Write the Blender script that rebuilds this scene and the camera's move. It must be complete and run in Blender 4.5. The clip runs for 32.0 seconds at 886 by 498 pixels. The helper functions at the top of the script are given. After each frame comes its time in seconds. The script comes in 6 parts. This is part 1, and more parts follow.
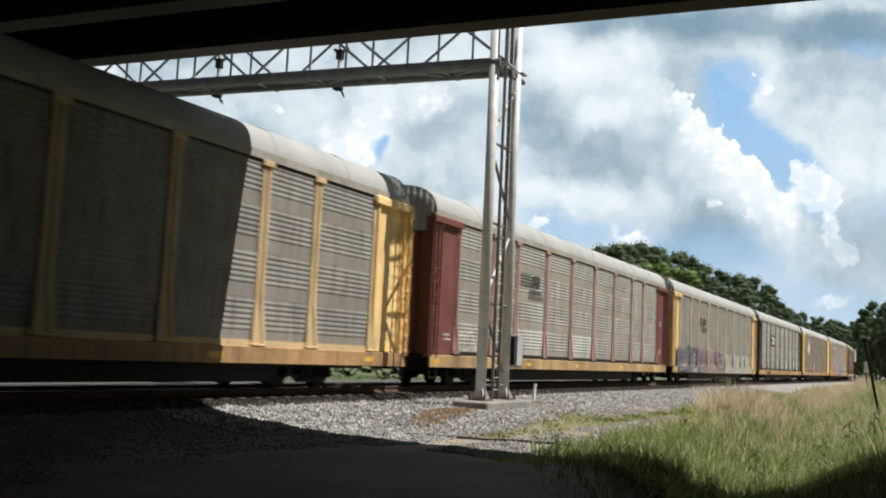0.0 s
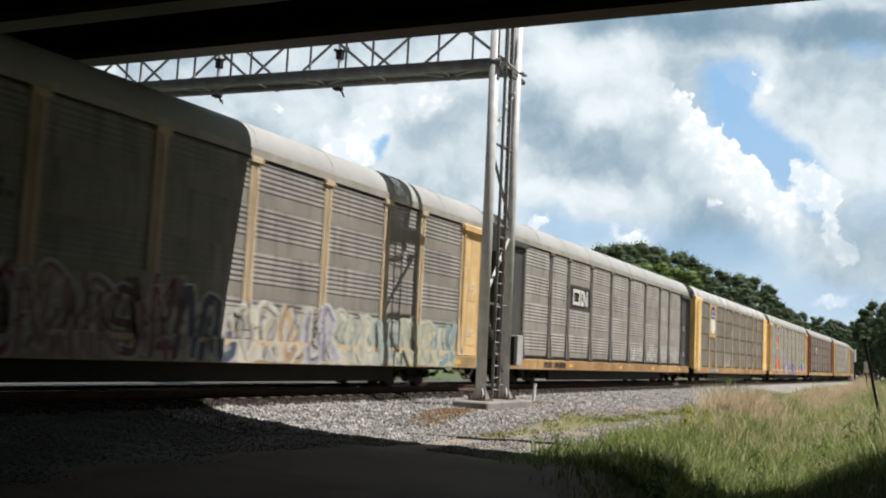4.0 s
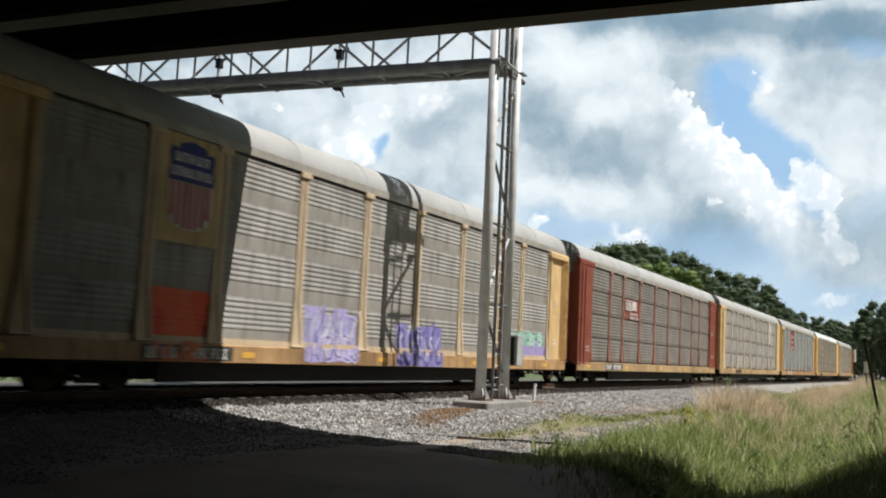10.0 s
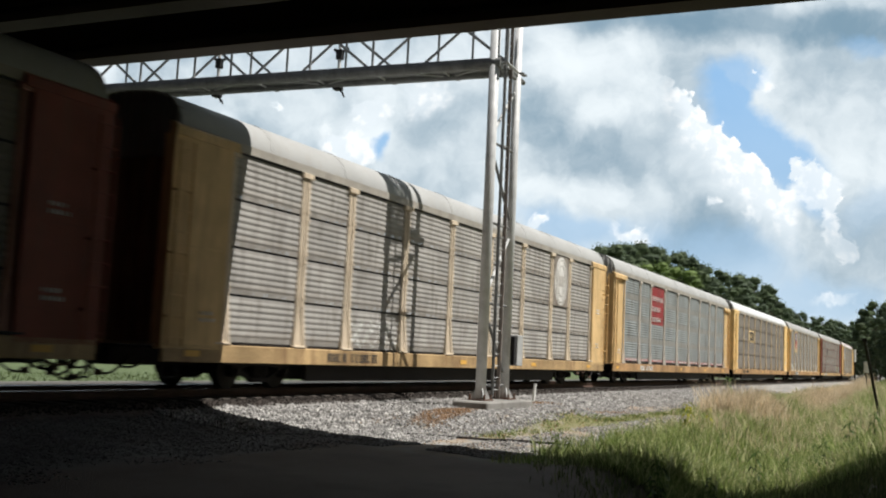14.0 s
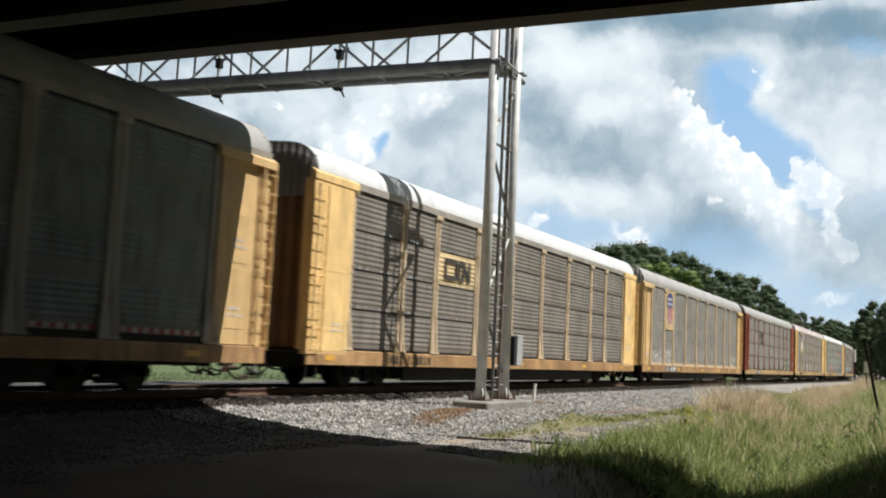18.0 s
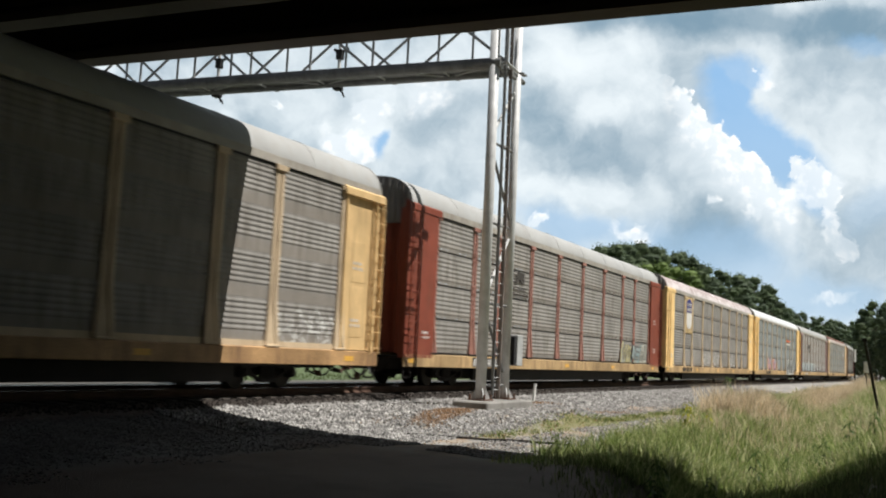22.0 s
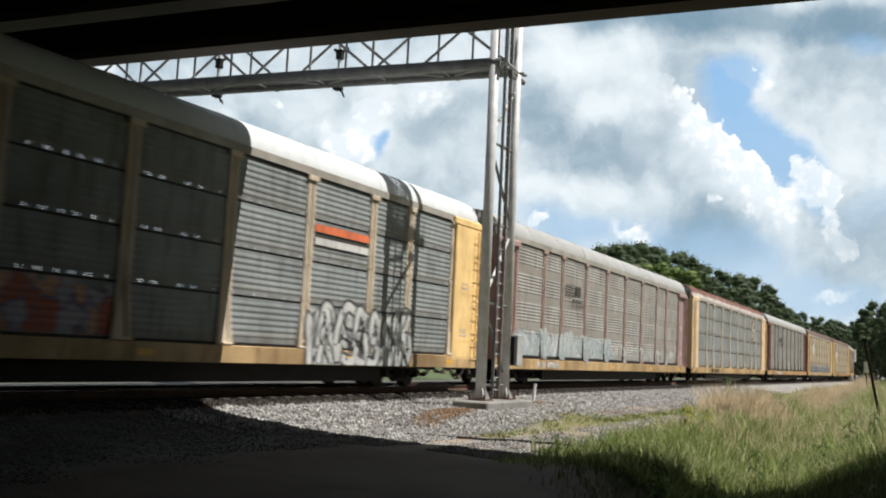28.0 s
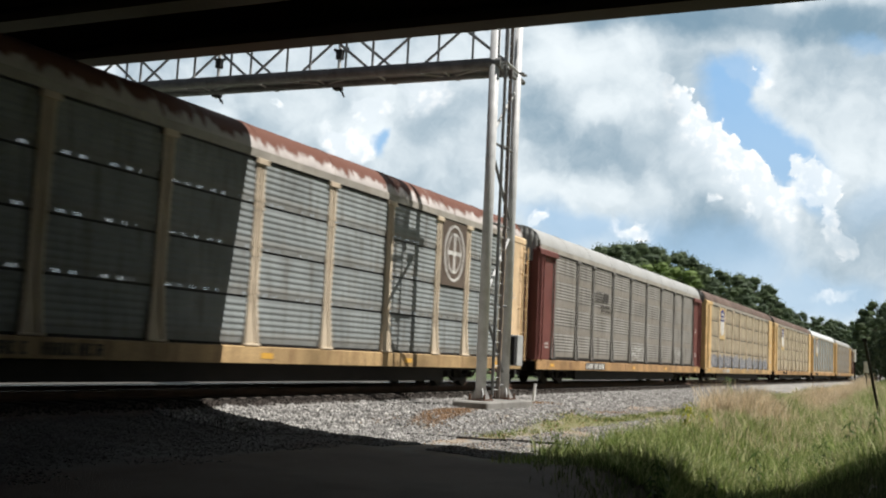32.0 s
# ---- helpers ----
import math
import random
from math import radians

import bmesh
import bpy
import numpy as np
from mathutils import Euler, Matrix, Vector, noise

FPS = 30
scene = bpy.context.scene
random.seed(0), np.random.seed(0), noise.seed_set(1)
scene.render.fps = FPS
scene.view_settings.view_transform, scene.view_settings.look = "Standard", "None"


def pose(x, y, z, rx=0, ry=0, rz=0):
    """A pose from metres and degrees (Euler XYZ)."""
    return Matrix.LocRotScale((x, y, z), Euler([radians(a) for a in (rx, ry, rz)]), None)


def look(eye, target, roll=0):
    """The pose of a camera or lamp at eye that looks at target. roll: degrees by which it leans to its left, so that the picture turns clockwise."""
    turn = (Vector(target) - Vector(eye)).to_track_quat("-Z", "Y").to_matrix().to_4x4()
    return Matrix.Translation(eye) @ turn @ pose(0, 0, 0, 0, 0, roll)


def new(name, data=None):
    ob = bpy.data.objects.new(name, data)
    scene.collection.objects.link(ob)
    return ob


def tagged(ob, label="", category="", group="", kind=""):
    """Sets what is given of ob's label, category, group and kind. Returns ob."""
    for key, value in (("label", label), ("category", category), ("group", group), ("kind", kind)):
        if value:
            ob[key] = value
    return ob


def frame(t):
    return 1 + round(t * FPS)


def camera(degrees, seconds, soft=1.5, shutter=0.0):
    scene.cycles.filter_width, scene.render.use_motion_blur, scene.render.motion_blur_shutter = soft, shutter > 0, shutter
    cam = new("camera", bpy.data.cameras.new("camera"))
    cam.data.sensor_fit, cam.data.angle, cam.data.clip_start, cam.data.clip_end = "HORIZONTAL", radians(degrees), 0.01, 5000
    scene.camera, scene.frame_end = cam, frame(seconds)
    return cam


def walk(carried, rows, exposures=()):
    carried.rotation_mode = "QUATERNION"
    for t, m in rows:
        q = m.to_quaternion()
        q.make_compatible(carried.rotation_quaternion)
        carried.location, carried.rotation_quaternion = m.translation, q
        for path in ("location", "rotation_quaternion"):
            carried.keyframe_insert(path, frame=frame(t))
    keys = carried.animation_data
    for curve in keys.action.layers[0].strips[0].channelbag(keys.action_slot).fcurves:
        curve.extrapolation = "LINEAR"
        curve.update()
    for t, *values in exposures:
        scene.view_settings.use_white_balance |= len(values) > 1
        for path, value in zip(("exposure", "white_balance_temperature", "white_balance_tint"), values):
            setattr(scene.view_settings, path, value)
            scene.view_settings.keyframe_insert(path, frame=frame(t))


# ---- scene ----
# ---------------------------------------------------------------- camera
cam = camera(47.8, 32.0, soft=2.0, shutter=0.35)
EYE = (0.0, -12.855, 0.94)
YAW, PITCH = radians(26.566), radians(6.005)
AIM = (EYE[0] + math.cos(YAW) * math.cos(PITCH), EYE[1] + math.sin(YAW) * math.cos(PITCH), EYE[2] + math.sin(PITCH))
STAND = look(EYE, AIM, 2.73)
walk(cam, [(0.0, STAND), (32.0, STAND)])
scene.view_settings.exposure = 0.35

# ---------------------------------------------------------------- sky and sun
SUN_WAY = Vector((0.30, -1.0, 1.85)).normalized()
world = bpy.data.worlds.new("sky")
scene.world = world
world.use_nodes = True
wt = world.node_tree
wt.nodes.clear()
w_out = wt.nodes.new("ShaderNodeOutputWorld")
w_bg = wt.nodes.new("ShaderNodeBackground")
w_sky = wt.nodes.new("ShaderNodeTexSky")
w_sky.sky_type = "NISHITA"
w_sky.sun_disc = False
w_sky.sun_elevation = math.asin(SUN_WAY.z)
w_sky.sun_rotation = math.atan2(SUN_WAY.x, SUN_WAY.y)
w_bg.inputs["Strength"].default_value = 0.022
# broken white cloud over the whole sky, lighter and greyer than the blue between
w_tc = wt.nodes.new("ShaderNodeTexCoord")
w_noise = wt.nodes.new("ShaderNodeTexNoise")
w_noise.inputs["Scale"].default_value = 3.0
w_noise.inputs["Detail"].default_value = 6.0
w_ramp = wt.nodes.new("ShaderNodeMapRange")
w_ramp.inputs[1].default_value, w_ramp.inputs[2].default_value = 0.40, 0.62
w_mix = wt.nodes.new("ShaderNodeMix")
w_mix.data_type = "RGBA"
w_mix.inputs[7].default_value = (6.2, 6.4, 6.6, 1)
wt.links.new(w_tc.outputs["Generated"], w_noise.inputs["Vector"])
wt.links.new(w_noise.outputs[0], w_ramp.inputs[0])
wt.links.new(w_ramp.outputs[0], w_mix.inputs[0])
wt.links.new(w_sky.outputs[0], w_mix.inputs[6])
wt.links.new(w_mix.outputs[2], w_bg.inputs["Color"])
wt.links.new(w_bg.outputs[0], w_out.inputs["Surface"])
sun = new("sun", bpy.data.lights.new("sun", "SUN"))
sun.data.energy = 5.0
sun.data.angle = radians(0.5)
sun.data.color = (1.0, 0.96, 0.905)
sun.matrix_world = look(SUN_WAY * 60, (0, 0, 0))

# ---------------------------------------------------------------- small helpers


def finish(bm, name, smooth=False):
    """A mesh from a bmesh, which is freed."""
    me = bpy.data.meshes.new(name)
    bmesh.ops.recalc_face_normals(bm, faces=bm.faces)
    if smooth:
        for f in bm.faces:
            f.smooth = True
    bm.to_mesh(me)
    bm.free()
    return me


def part(name, bm, material, parent, label="", smooth=False, at=None):
    """One mesh object under a thing or under a part."""
    me = finish(bm, name, smooth) if isinstance(bm, bmesh.types.BMesh) else bm
    if not me.materials:
        me.materials.append(material)
    ob = new(name, me)
    ob.parent = parent
    if at is not None:
        ob.matrix_basis = at
    if ob.material_slots[0].material is not material:
        ob.material_slots[0].link = "OBJECT"
        ob.material_slots[0].material = material
    if label:
        ob["label"] = label
    return ob


def box(bm, x0, x1, y0, y1, z0, z1, bevel=0.0):
    """Adds a box, its edges bevelled when asked."""
    m = Matrix.Translation(((x0 + x1) / 2, (y0 + y1) / 2, (z0 + z1) / 2)) @ Matrix.Diagonal((abs(x1 - x0), abs(y1 - y0), abs(z1 - z0), 1))
    made = bmesh.ops.create_cube(bm, size=1, matrix=m)["verts"]
    if bevel:
        edges = list({e for v in made for e in v.link_edges})
        bmesh.ops.bevel(bm, geom=edges, offset=bevel, segments=1, affect="EDGES")
    return bm


def rod(bm, a, b, r, n=8, r2=None):
    """Adds a round bar from a to b."""
    a, b = Vector(a), Vector(b)
    d = b - a
    m = Matrix.Translation((a + b) / 2) @ d.to_track_quat("Z", "Y").to_matrix().to_4x4()
    bmesh.ops.create_cone(bm, cap_ends=True, segments=n, radius1=r, radius2=r if r2 is None else r2, depth=d.length, matrix=m)
    return bm


def sweep(bm, profile, x0, x1, closed=False):
    """Extrudes a (y, z) outline along x."""
    n = len(profile)
    a = [bm.verts.new((x0, y, z)) for y, z in profile]
    b = [bm.verts.new((x1, y, z)) for y, z in profile]
    for i in range(n if closed else n - 1):
        j = (i + 1) % n
        bm.faces.new((a[i], a[j], b[j], b[i]))
    if closed:
        bm.faces.new(a)
        bm.faces.new(b[::-1])
    return bm


def tube(bm, pts, r, n=7):
    """Adds one bent round tube through the points."""
    pts = [Vector(p) for p in pts]
    rings = []
    for i, p in enumerate(pts):
        d = (pts[min(i + 1, len(pts) - 1)] - pts[max(i - 1, 0)]).normalized()
        a = d.orthogonal().normalized() if not rings else (axis - d * axis.dot(d)).normalized()
        axis = a
        b = d.cross(a)
        rings.append([bm.verts.new(p + (a * math.cos(k * 6.28319 / n) + b * math.sin(k * 6.28319 / n)) * r) for k in range(n)])
    for u, v in zip(rings, rings[1:]):
        for k in range(n):
            j = (k + 1) % n
            bm.faces.new((u[k], u[j], v[j], v[k]))
    bm.faces.new(rings[0][::-1])
    bm.faces.new(rings[-1])
    return bm


def bmnew():
    return bmesh.new()


def sheet(name, verts, faces, material, smooth=False):
    """A top-level mesh from computed vertices and faces."""
    me = bpy.data.meshes.new(name)
    me.from_pydata(verts, [], faces)
    if smooth:
        me.polygons.foreach_set("use_smooth", [True] * len(me.polygons))
    me.update()
    me.materials.append(material)
    return new(name, me)


# ---------------------------------------------------------------- materials


def surface(name, colour, rough=0.7, metal=0.0, vary=0.25, scale=2.0, streak=0.0, streak_colour=(0.05, 0.035, 0.025), fine=40.0, bump=0.15, island=0.0):
    """A worn surface: a colour with large and fine variation, vertical streaks of dirt and fine relief."""
    m = bpy.data.materials.new(name)
    m.use_nodes = True
    nt = m.node_tree
    bsdf = nt.nodes["Principled BSDF"]
    bsdf.inputs["Roughness"].default_value = rough
    bsdf.inputs["Metallic"].default_value = metal
    if 0.55 <= rough < 0.8:
        # dust and weathering dull the gloss
        bsdf.inputs["Specular IOR Level"].default_value = 0.27
    tc = nt.nodes.new("ShaderNodeTexCoord")
    info = nt.nodes.new("ShaderNodeObjectInfo")
    shift = nt.nodes.new("ShaderNodeVectorMath")
    shift.operation = "MULTIPLY_ADD"
    nt.links.new(info.outputs["Random"], shift.inputs[0])
    shift.inputs[1].default_value = (37.0, 11.0, 23.0)
    nt.links.new(tc.outputs["Object"], shift.inputs[2])

    def noise_of(s, detail, vec=None):
        n = nt.nodes.new("ShaderNodeTexNoise")
        n.inputs["Scale"].default_value = s
        n.inputs["Detail"].default_value = detail
        nt.links.new(vec or shift.outputs[0], n.inputs["Vector"])
        return n

    def mix(kind, fac, a, b):
        x = nt.nodes.new("ShaderNodeMix")
        x.data_type = "RGBA"
        x.blend_type = kind
        for sock, val in ((x.inputs[0], fac), (x.inputs[6], a), (x.inputs[7], b)):
            if isinstance(val, (int, float)):
                sock.default_value = val
            elif isinstance(val, tuple):
                sock.default_value = (*val, 1)
            else:
                nt.links.new(val, sock)
        return x.outputs[2]

    def ramp(sock, lo, hi, a=0.0, b=1.0):
        r = nt.nodes.new("ShaderNodeMapRange")
        r.inputs[1].default_value, r.inputs[2].default_value = lo, hi
        r.inputs[3].default_value, r.inputs[4].default_value = a, b
        nt.links.new(sock, r.inputs[0])
        return r.outputs[0]

    big = ramp(noise_of(scale, 4).outputs[0], 0.3, 0.7, 1 - vary, 1 + vary * 0.5)
    small = ramp(noise_of(fine, 3).outputs[0], 0.3, 0.7, 1 - vary * 0.6, 1 + vary * 0.4)
    mul = nt.nodes.new("ShaderNodeMath")
    mul.operation = "MULTIPLY"
    nt.links.new(big, mul.inputs[0])
    nt.links.new(small, mul.inputs[1])
    last = mul.outputs[0]
    if island:
        geo = nt.nodes.new("ShaderNodeNewGeometry")
        m2 = nt.nodes.new("ShaderNodeMath")
        m2.operation = "MULTIPLY"
        nt.links.new(last, m2.inputs[0])
        nt.links.new(ramp(geo.outputs["Random Per Island"], 0, 1, 1 - 0.45 * island, 1 + 0.35 * island), m2.inputs[1])
        last = m2.outputs[0]
    hue = nt.nodes.new("ShaderNodeHueSaturation")
    hue.inputs["Color"].default_value = (*colour, 1)
    nt.links.new(last, hue.inputs["Value"])
    col = hue.outputs[0]
    if streak:
        mp = nt.nodes.new("ShaderNodeMapping")
        mp.inputs["Scale"].default_value = (1.0, 1.0, 0.12)
        nt.links.new(shift.outputs[0], mp.inputs[0])
        s = ramp(noise_of(7.0, 5, mp.outputs[0]).outputs[0], 0.5, 0.72, 0.0, streak)
        col = mix("MIX", s, col, streak_colour)
    nt.links.new(col, bsdf.inputs["Base Color"])
    if bump:
        b = nt.nodes.new("ShaderNodeBump")
        b.inputs["Strength"].default_value = bump
        b.inputs["Distance"].default_value = 0.02
        nt.links.new(noise_of(fine * 1.5, 3).outputs[0], b.inputs["Height"])
        nt.links.new(b.outputs[0], bsdf.inputs["Normal"])
    return m


M = {}
M["steel_dark"] = surface("dark_steel", (0.015, 0.0115, 0.010), 0.7, 0.0, 0.4)
M["rust"] = surface("rusty_steel", (0.11, 0.06, 0.04), 0.85, 0.0, 0.4)
M["rail_top"] = surface("polished_rail", (0.45, 0.44, 0.43), 0.25, 1.0, 0.1, bump=0.0)
M["galv"] = surface("galvanised_steel", (0.64, 0.65, 0.65), 0.5, 0.0, 0.2, 3.0, 0.2)
# galvanised steel coloured darker, since the truss shows its shaded side
M["truss"] = surface("shaded_truss_steel", (0.21, 0.215, 0.215), 0.6, 0.1, 0.25, 3.0, 0.2)
M["stile"] = surface("rust_stained_steel", (0.22, 0.19, 0.17), 0.7, 0.0, 0.3, 3.0, 0.4)
M["web_steel"] = surface("galvanised_web_steel", (0.42, 0.43, 0.43), 0.55, 0.0, 0.25, 3.0, 0.2)
M["concrete"] = surface("concrete", (0.26, 0.25, 0.23), 0.9, 0.0, 0.3, 0.8, 0.3)
# near-black in place of plain concrete: the underside's shade is in the colour
M["girder"] = surface("shaded_bridge_concrete", (0.038, 0.027, 0.020), 0.9, 0.0, 0.3, 0.5, 0.3)
M["white"] = surface("white_paint", (0.78, 0.78, 0.75), 0.6, 0.0, 0.12, 3.0, 0.2)
M["black"] = surface("black_paint", (0.03, 0.03, 0.032), 0.6, 0.0, 0.2)
M["reflector"] = surface("yellow_reflector", (0.72, 0.40, 0.07), 0.4, 0.0, 0.1)
M["ballast"] = surface("ballast", (0.345, 0.335, 0.32), 0.9, 0.0, 0.5, 3.0, bump=0.6, island=1.5)
# darker copy of the ballast; the bridge's shade is put into its colour
M["shade_gravel"] = surface("shaded_gravel", (0.155, 0.145, 0.14), 0.95, 0.0, 0.3, 3.0, bump=0.4, island=0.6)
M["bark"] = surface("bark", (0.10, 0.075, 0.055), 0.95, 0.0, 0.4)
M["tie"] = surface("creosoted_wood", (0.06, 0.05, 0.042), 0.95, 0.0, 0.4)
# ---------------------------------------------------------------- the track's line
TRACK_Y, BEND_X, BEND_R = 1.55, 160.0, 560.0


def track(s):
    """Place and heading on the track's centre line: straight, then a wide bend to the far side."""
    if s < BEND_X:
        return s, TRACK_Y, 0.0
    a = (s - BEND_X) / BEND_R
    return BEND_X + BEND_R * math.sin(a), TRACK_Y + BEND_R * (1 - math.cos(a)), a


def track_y(x):
    if x < BEND_X:
        return TRACK_Y
    a = min((x - BEND_X) / BEND_R, 0.95)
    return TRACK_Y + BEND_R * (1 - math.sqrt(1 - a * a))


# ---------------------------------------------------------------- ground


SECTION = ((-60, 4.5), (-30, 4.0), (-19.5, 3.4), (-15.5, 1.2), (-13.4, 0.18), (-12.1, -0.14), (-11.6, -0.40), (-11, -0.80), (-10.4, -1.04), (-9.9, -1.12),
           (-9.4, -1.05), (-9.1, -0.87), (-8.4, -0.64), (-6.7, -0.68), (-5.2, -0.66), (-3.4, -0.65), (-2.5, -0.62), (-2.0, -0.58), (-1.6, -0.53),
           (-0.6, -0.45), (-0.1, -0.37), (0.22, -0.21), (3.0, -0.19), (8.0, -0.2), (8.7, -0.42), (9.6, -0.7), (60, -0.9))


def ground_z(x, y):
    o = y - (track_y(x) - TRACK_Y)
    true_o = o
    # the ditch and the bank beyond it close in on the line further along
    if o < -3.0:
        o -= min(3.8, 0.075 * max(0.0, x - 22)) * min(1.0, (-3.0 - o) / 4.0)
    for (a, za), (b, zb) in zip(SECTION, SECTION[1:]):
        if a <= o <= b:
            z = za + (zb - za) * (o - a) / (b - a)
            break
    else:
        z = SECTION[0][1] if o < -60 else -0.9
    far = min(max((x - 60.0) / 80.0, 0), 1)
    if o < -8.4:
        # the bank is the bridge's approach: it falls to a low verge further along the line
        z = max(z, z * (1 - far) + far * -0.35) if o > -11.2 else min(z, z * (1 - far) + far * (0.35 + 0.01 * (-11 - o)))
    if true_o > 30:
        z += 0.02 * (true_o - 30)
    # heaped ballast round the signal bridge's footing
    d = math.hypot((x - 24.2) / 3.4, (y + 2.5) / 1.7)
    if d < 1.6:
        z += (max(z, -0.36) - z) * min(1, (1.6 - d) / 0.5) if z < -0.36 else 0
    # the near end of the bank is worn down beside the path under the bridge
    z -= 0.22 * min(1.0, max(0.0, (24.0 - x) / 8.0)) * min(1.0, max(0.0, (-10.4 - o) / 1.2))
    if o < -1.6:
        z += 0.05 * noise.noise((x * 0.55, y * 0.55, 0)) + 0.02 * noise.noise((x * 2.1, y * 2.1, 4))
    return z


def steps(marks):
    out = []
    for a, b, n in marks:
        out += [a + (b - a) * i / n for i in range(n)]
    return out + [marks[-1][1]]


def ground_material():
    """Grey ballast by the rails, a gravel path with dry patches, and grassy soil on both sides."""
    m = surface("soil", (0.30, 0.29, 0.27), 0.95, 0.0, 0.45, 0.9, fine=26.0, bump=0.9)
    nt = m.node_tree
    bsdf = nt.nodes["Principled BSDF"]
    base = bsdf.inputs["Base Color"].links[0].from_socket
    tc = nt.nodes.new("ShaderNodeTexCoord")
    sep = nt.nodes.new("ShaderNodeSeparateXYZ")
    nt.links.new(tc.outputs["Object"], sep.inputs[0])

    def fbm(scale, detail=4):
        n = nt.nodes.new("ShaderNodeTexNoise")
        n.inputs["Scale"].default_value, n.inputs["Detail"].default_value = scale, detail
        nt.links.new(tc.outputs["Object"], n.inputs["Vector"])
        return n.outputs[0]

    def calc(op, a, b, c=0.0):
        x = nt.nodes.new("ShaderNodeMath")
        x.operation = op
        for sock, val in zip(x.inputs, (a, b, c)):
            if isinstance(val, (int, float)):
                sock.default_value = val
            else:
                nt.links.new(val, sock)
        return x.outputs[0]

    def span(sock, lo, hi):
        r = nt.nodes.new("ShaderNodeMapRange")
        r.interpolation_type = "SMOOTHSTEP"
        r.inputs[1].default_value, r.inputs[2].default_value = lo, hi
        nt.links.new(sock, r.inputs[0])
        return r.outputs[0]

    def blend(fac, a, colour):
        x = nt.nodes.new("ShaderNodeMix")
        x.data_type = "RGBA"
        nt.links.new(fac, x.inputs[0])
        nt.links.new(a, x.inputs[6])
        x.inputs[7].default_value = (*colour, 1)
        return x.outputs[2]

    wob = calc("MULTIPLY_ADD", fbm(0.5), 3.0)
    wob.node.inputs[2].default_value = -1.5
    y = calc("ADD", sep.outputs[1], wob)
    # dry stalks and leaf litter lie in patches on the path
    litter = calc("MULTIPLY", span(fbm(0.8), 0.54, 0.64), calc("MULTIPLY", span(y, -6.5, -4.5), span(y, -2.0, -2.8)))
    earth = calc("MULTIPLY", span(fbm(1.7, 6), 0.42, 0.60), calc("MULTIPLY", span(y, -7.2, -6.2), span(y, -2.6, -3.6)))
    col = blend(earth, base, (0.31, 0.255, 0.19))
    col = blend(litter, col, (0.30, 0.20, 0.12))
    # two worn wheel tracks with a grassy strip between them
    near = calc("MULTIPLY_ADD", fbm(1.3, 5), 1.1)
    near.node.inputs[2].default_value = -0.55
    yy = calc("ADD", sep.outputs[1], near)
    green = calc("MULTIPLY", span(fbm(0.9, 6), 0.40, 0.50), calc("MULTIPLY", calc("MULTIPLY", span(yy, -5.5, -5.1), span(yy, -4.2, -4.6)), span(sep.outputs[0], 19.5, 23.0)))
    col = blend(green, col, (0.17, 0.16, 0.07))
    col = blend(span(yy, -6.2, -6.7), col, (0.13, 0.15, 0.055))
    col = blend(calc("MULTIPLY", span(yy, -4.0, -4.8), span(sep.outputs[0], 31.0, 37.0)), col, (0.15, 0.16, 0.065))
    col = blend(span(sep.outputs[1], 13.6, 14.6), col, (0.075, 0.105, 0.038))
    col = blend(calc("MULTIPLY", span(sep.outputs[1], 6.6, 7.6), span(sep.outputs[1], 14.6, 13.6)), col, (0.29, 0.285, 0.265))
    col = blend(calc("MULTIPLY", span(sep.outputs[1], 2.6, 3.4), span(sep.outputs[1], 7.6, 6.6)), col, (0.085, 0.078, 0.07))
    # a dark brown band colours the ballast beside and between the rails
    rail_band = calc("MULTIPLY", span(calc("MULTIPLY_ADD", fbm(2.5, 4), 0.5, sep.outputs[1]), 0.16, 0.34), span(sep.outputs[1], 3.4, 2.6))
    col = blend(rail_band, col, (0.032, 0.024, 0.019))
    # bridge shade put into the colour: the dry mask darkens soil under the deck
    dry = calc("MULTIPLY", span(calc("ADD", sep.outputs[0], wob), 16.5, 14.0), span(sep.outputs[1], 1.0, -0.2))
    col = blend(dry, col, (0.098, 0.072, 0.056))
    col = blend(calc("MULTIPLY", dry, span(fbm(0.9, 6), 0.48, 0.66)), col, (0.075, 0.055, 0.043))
    # the ballast shoulder, greyer inside the same painted shade
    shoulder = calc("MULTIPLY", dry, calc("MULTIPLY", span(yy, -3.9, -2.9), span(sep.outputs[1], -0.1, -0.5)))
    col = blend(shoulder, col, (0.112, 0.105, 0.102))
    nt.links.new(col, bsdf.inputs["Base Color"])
    return m


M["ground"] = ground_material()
gx = steps(((-2500, -460, 6), (-460, -20, 20), (-20, 8, 20), (8, 45, 110), (45, 110, 60), (110, 260, 40), (260, 700, 24), (700, 4000, 8)))
gy = steps(((-2500, -60, 6), (-60, -14, 20), (-14, 6, 84), (6, 40, 30), (40, 300, 20), (300, 3000, 8)))
gv = [(x, y, ground_z(x, y)) for x in gx for y in gy]
gf = [(i * len(gy) + j, (i + 1) * len(gy) + j, (i + 1) * len(gy) + j + 1, i * len(gy) + j + 1) for i in range(len(gx) - 1) for j in range(len(gy) - 1)]
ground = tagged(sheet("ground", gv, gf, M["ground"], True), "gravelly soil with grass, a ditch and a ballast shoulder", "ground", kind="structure")

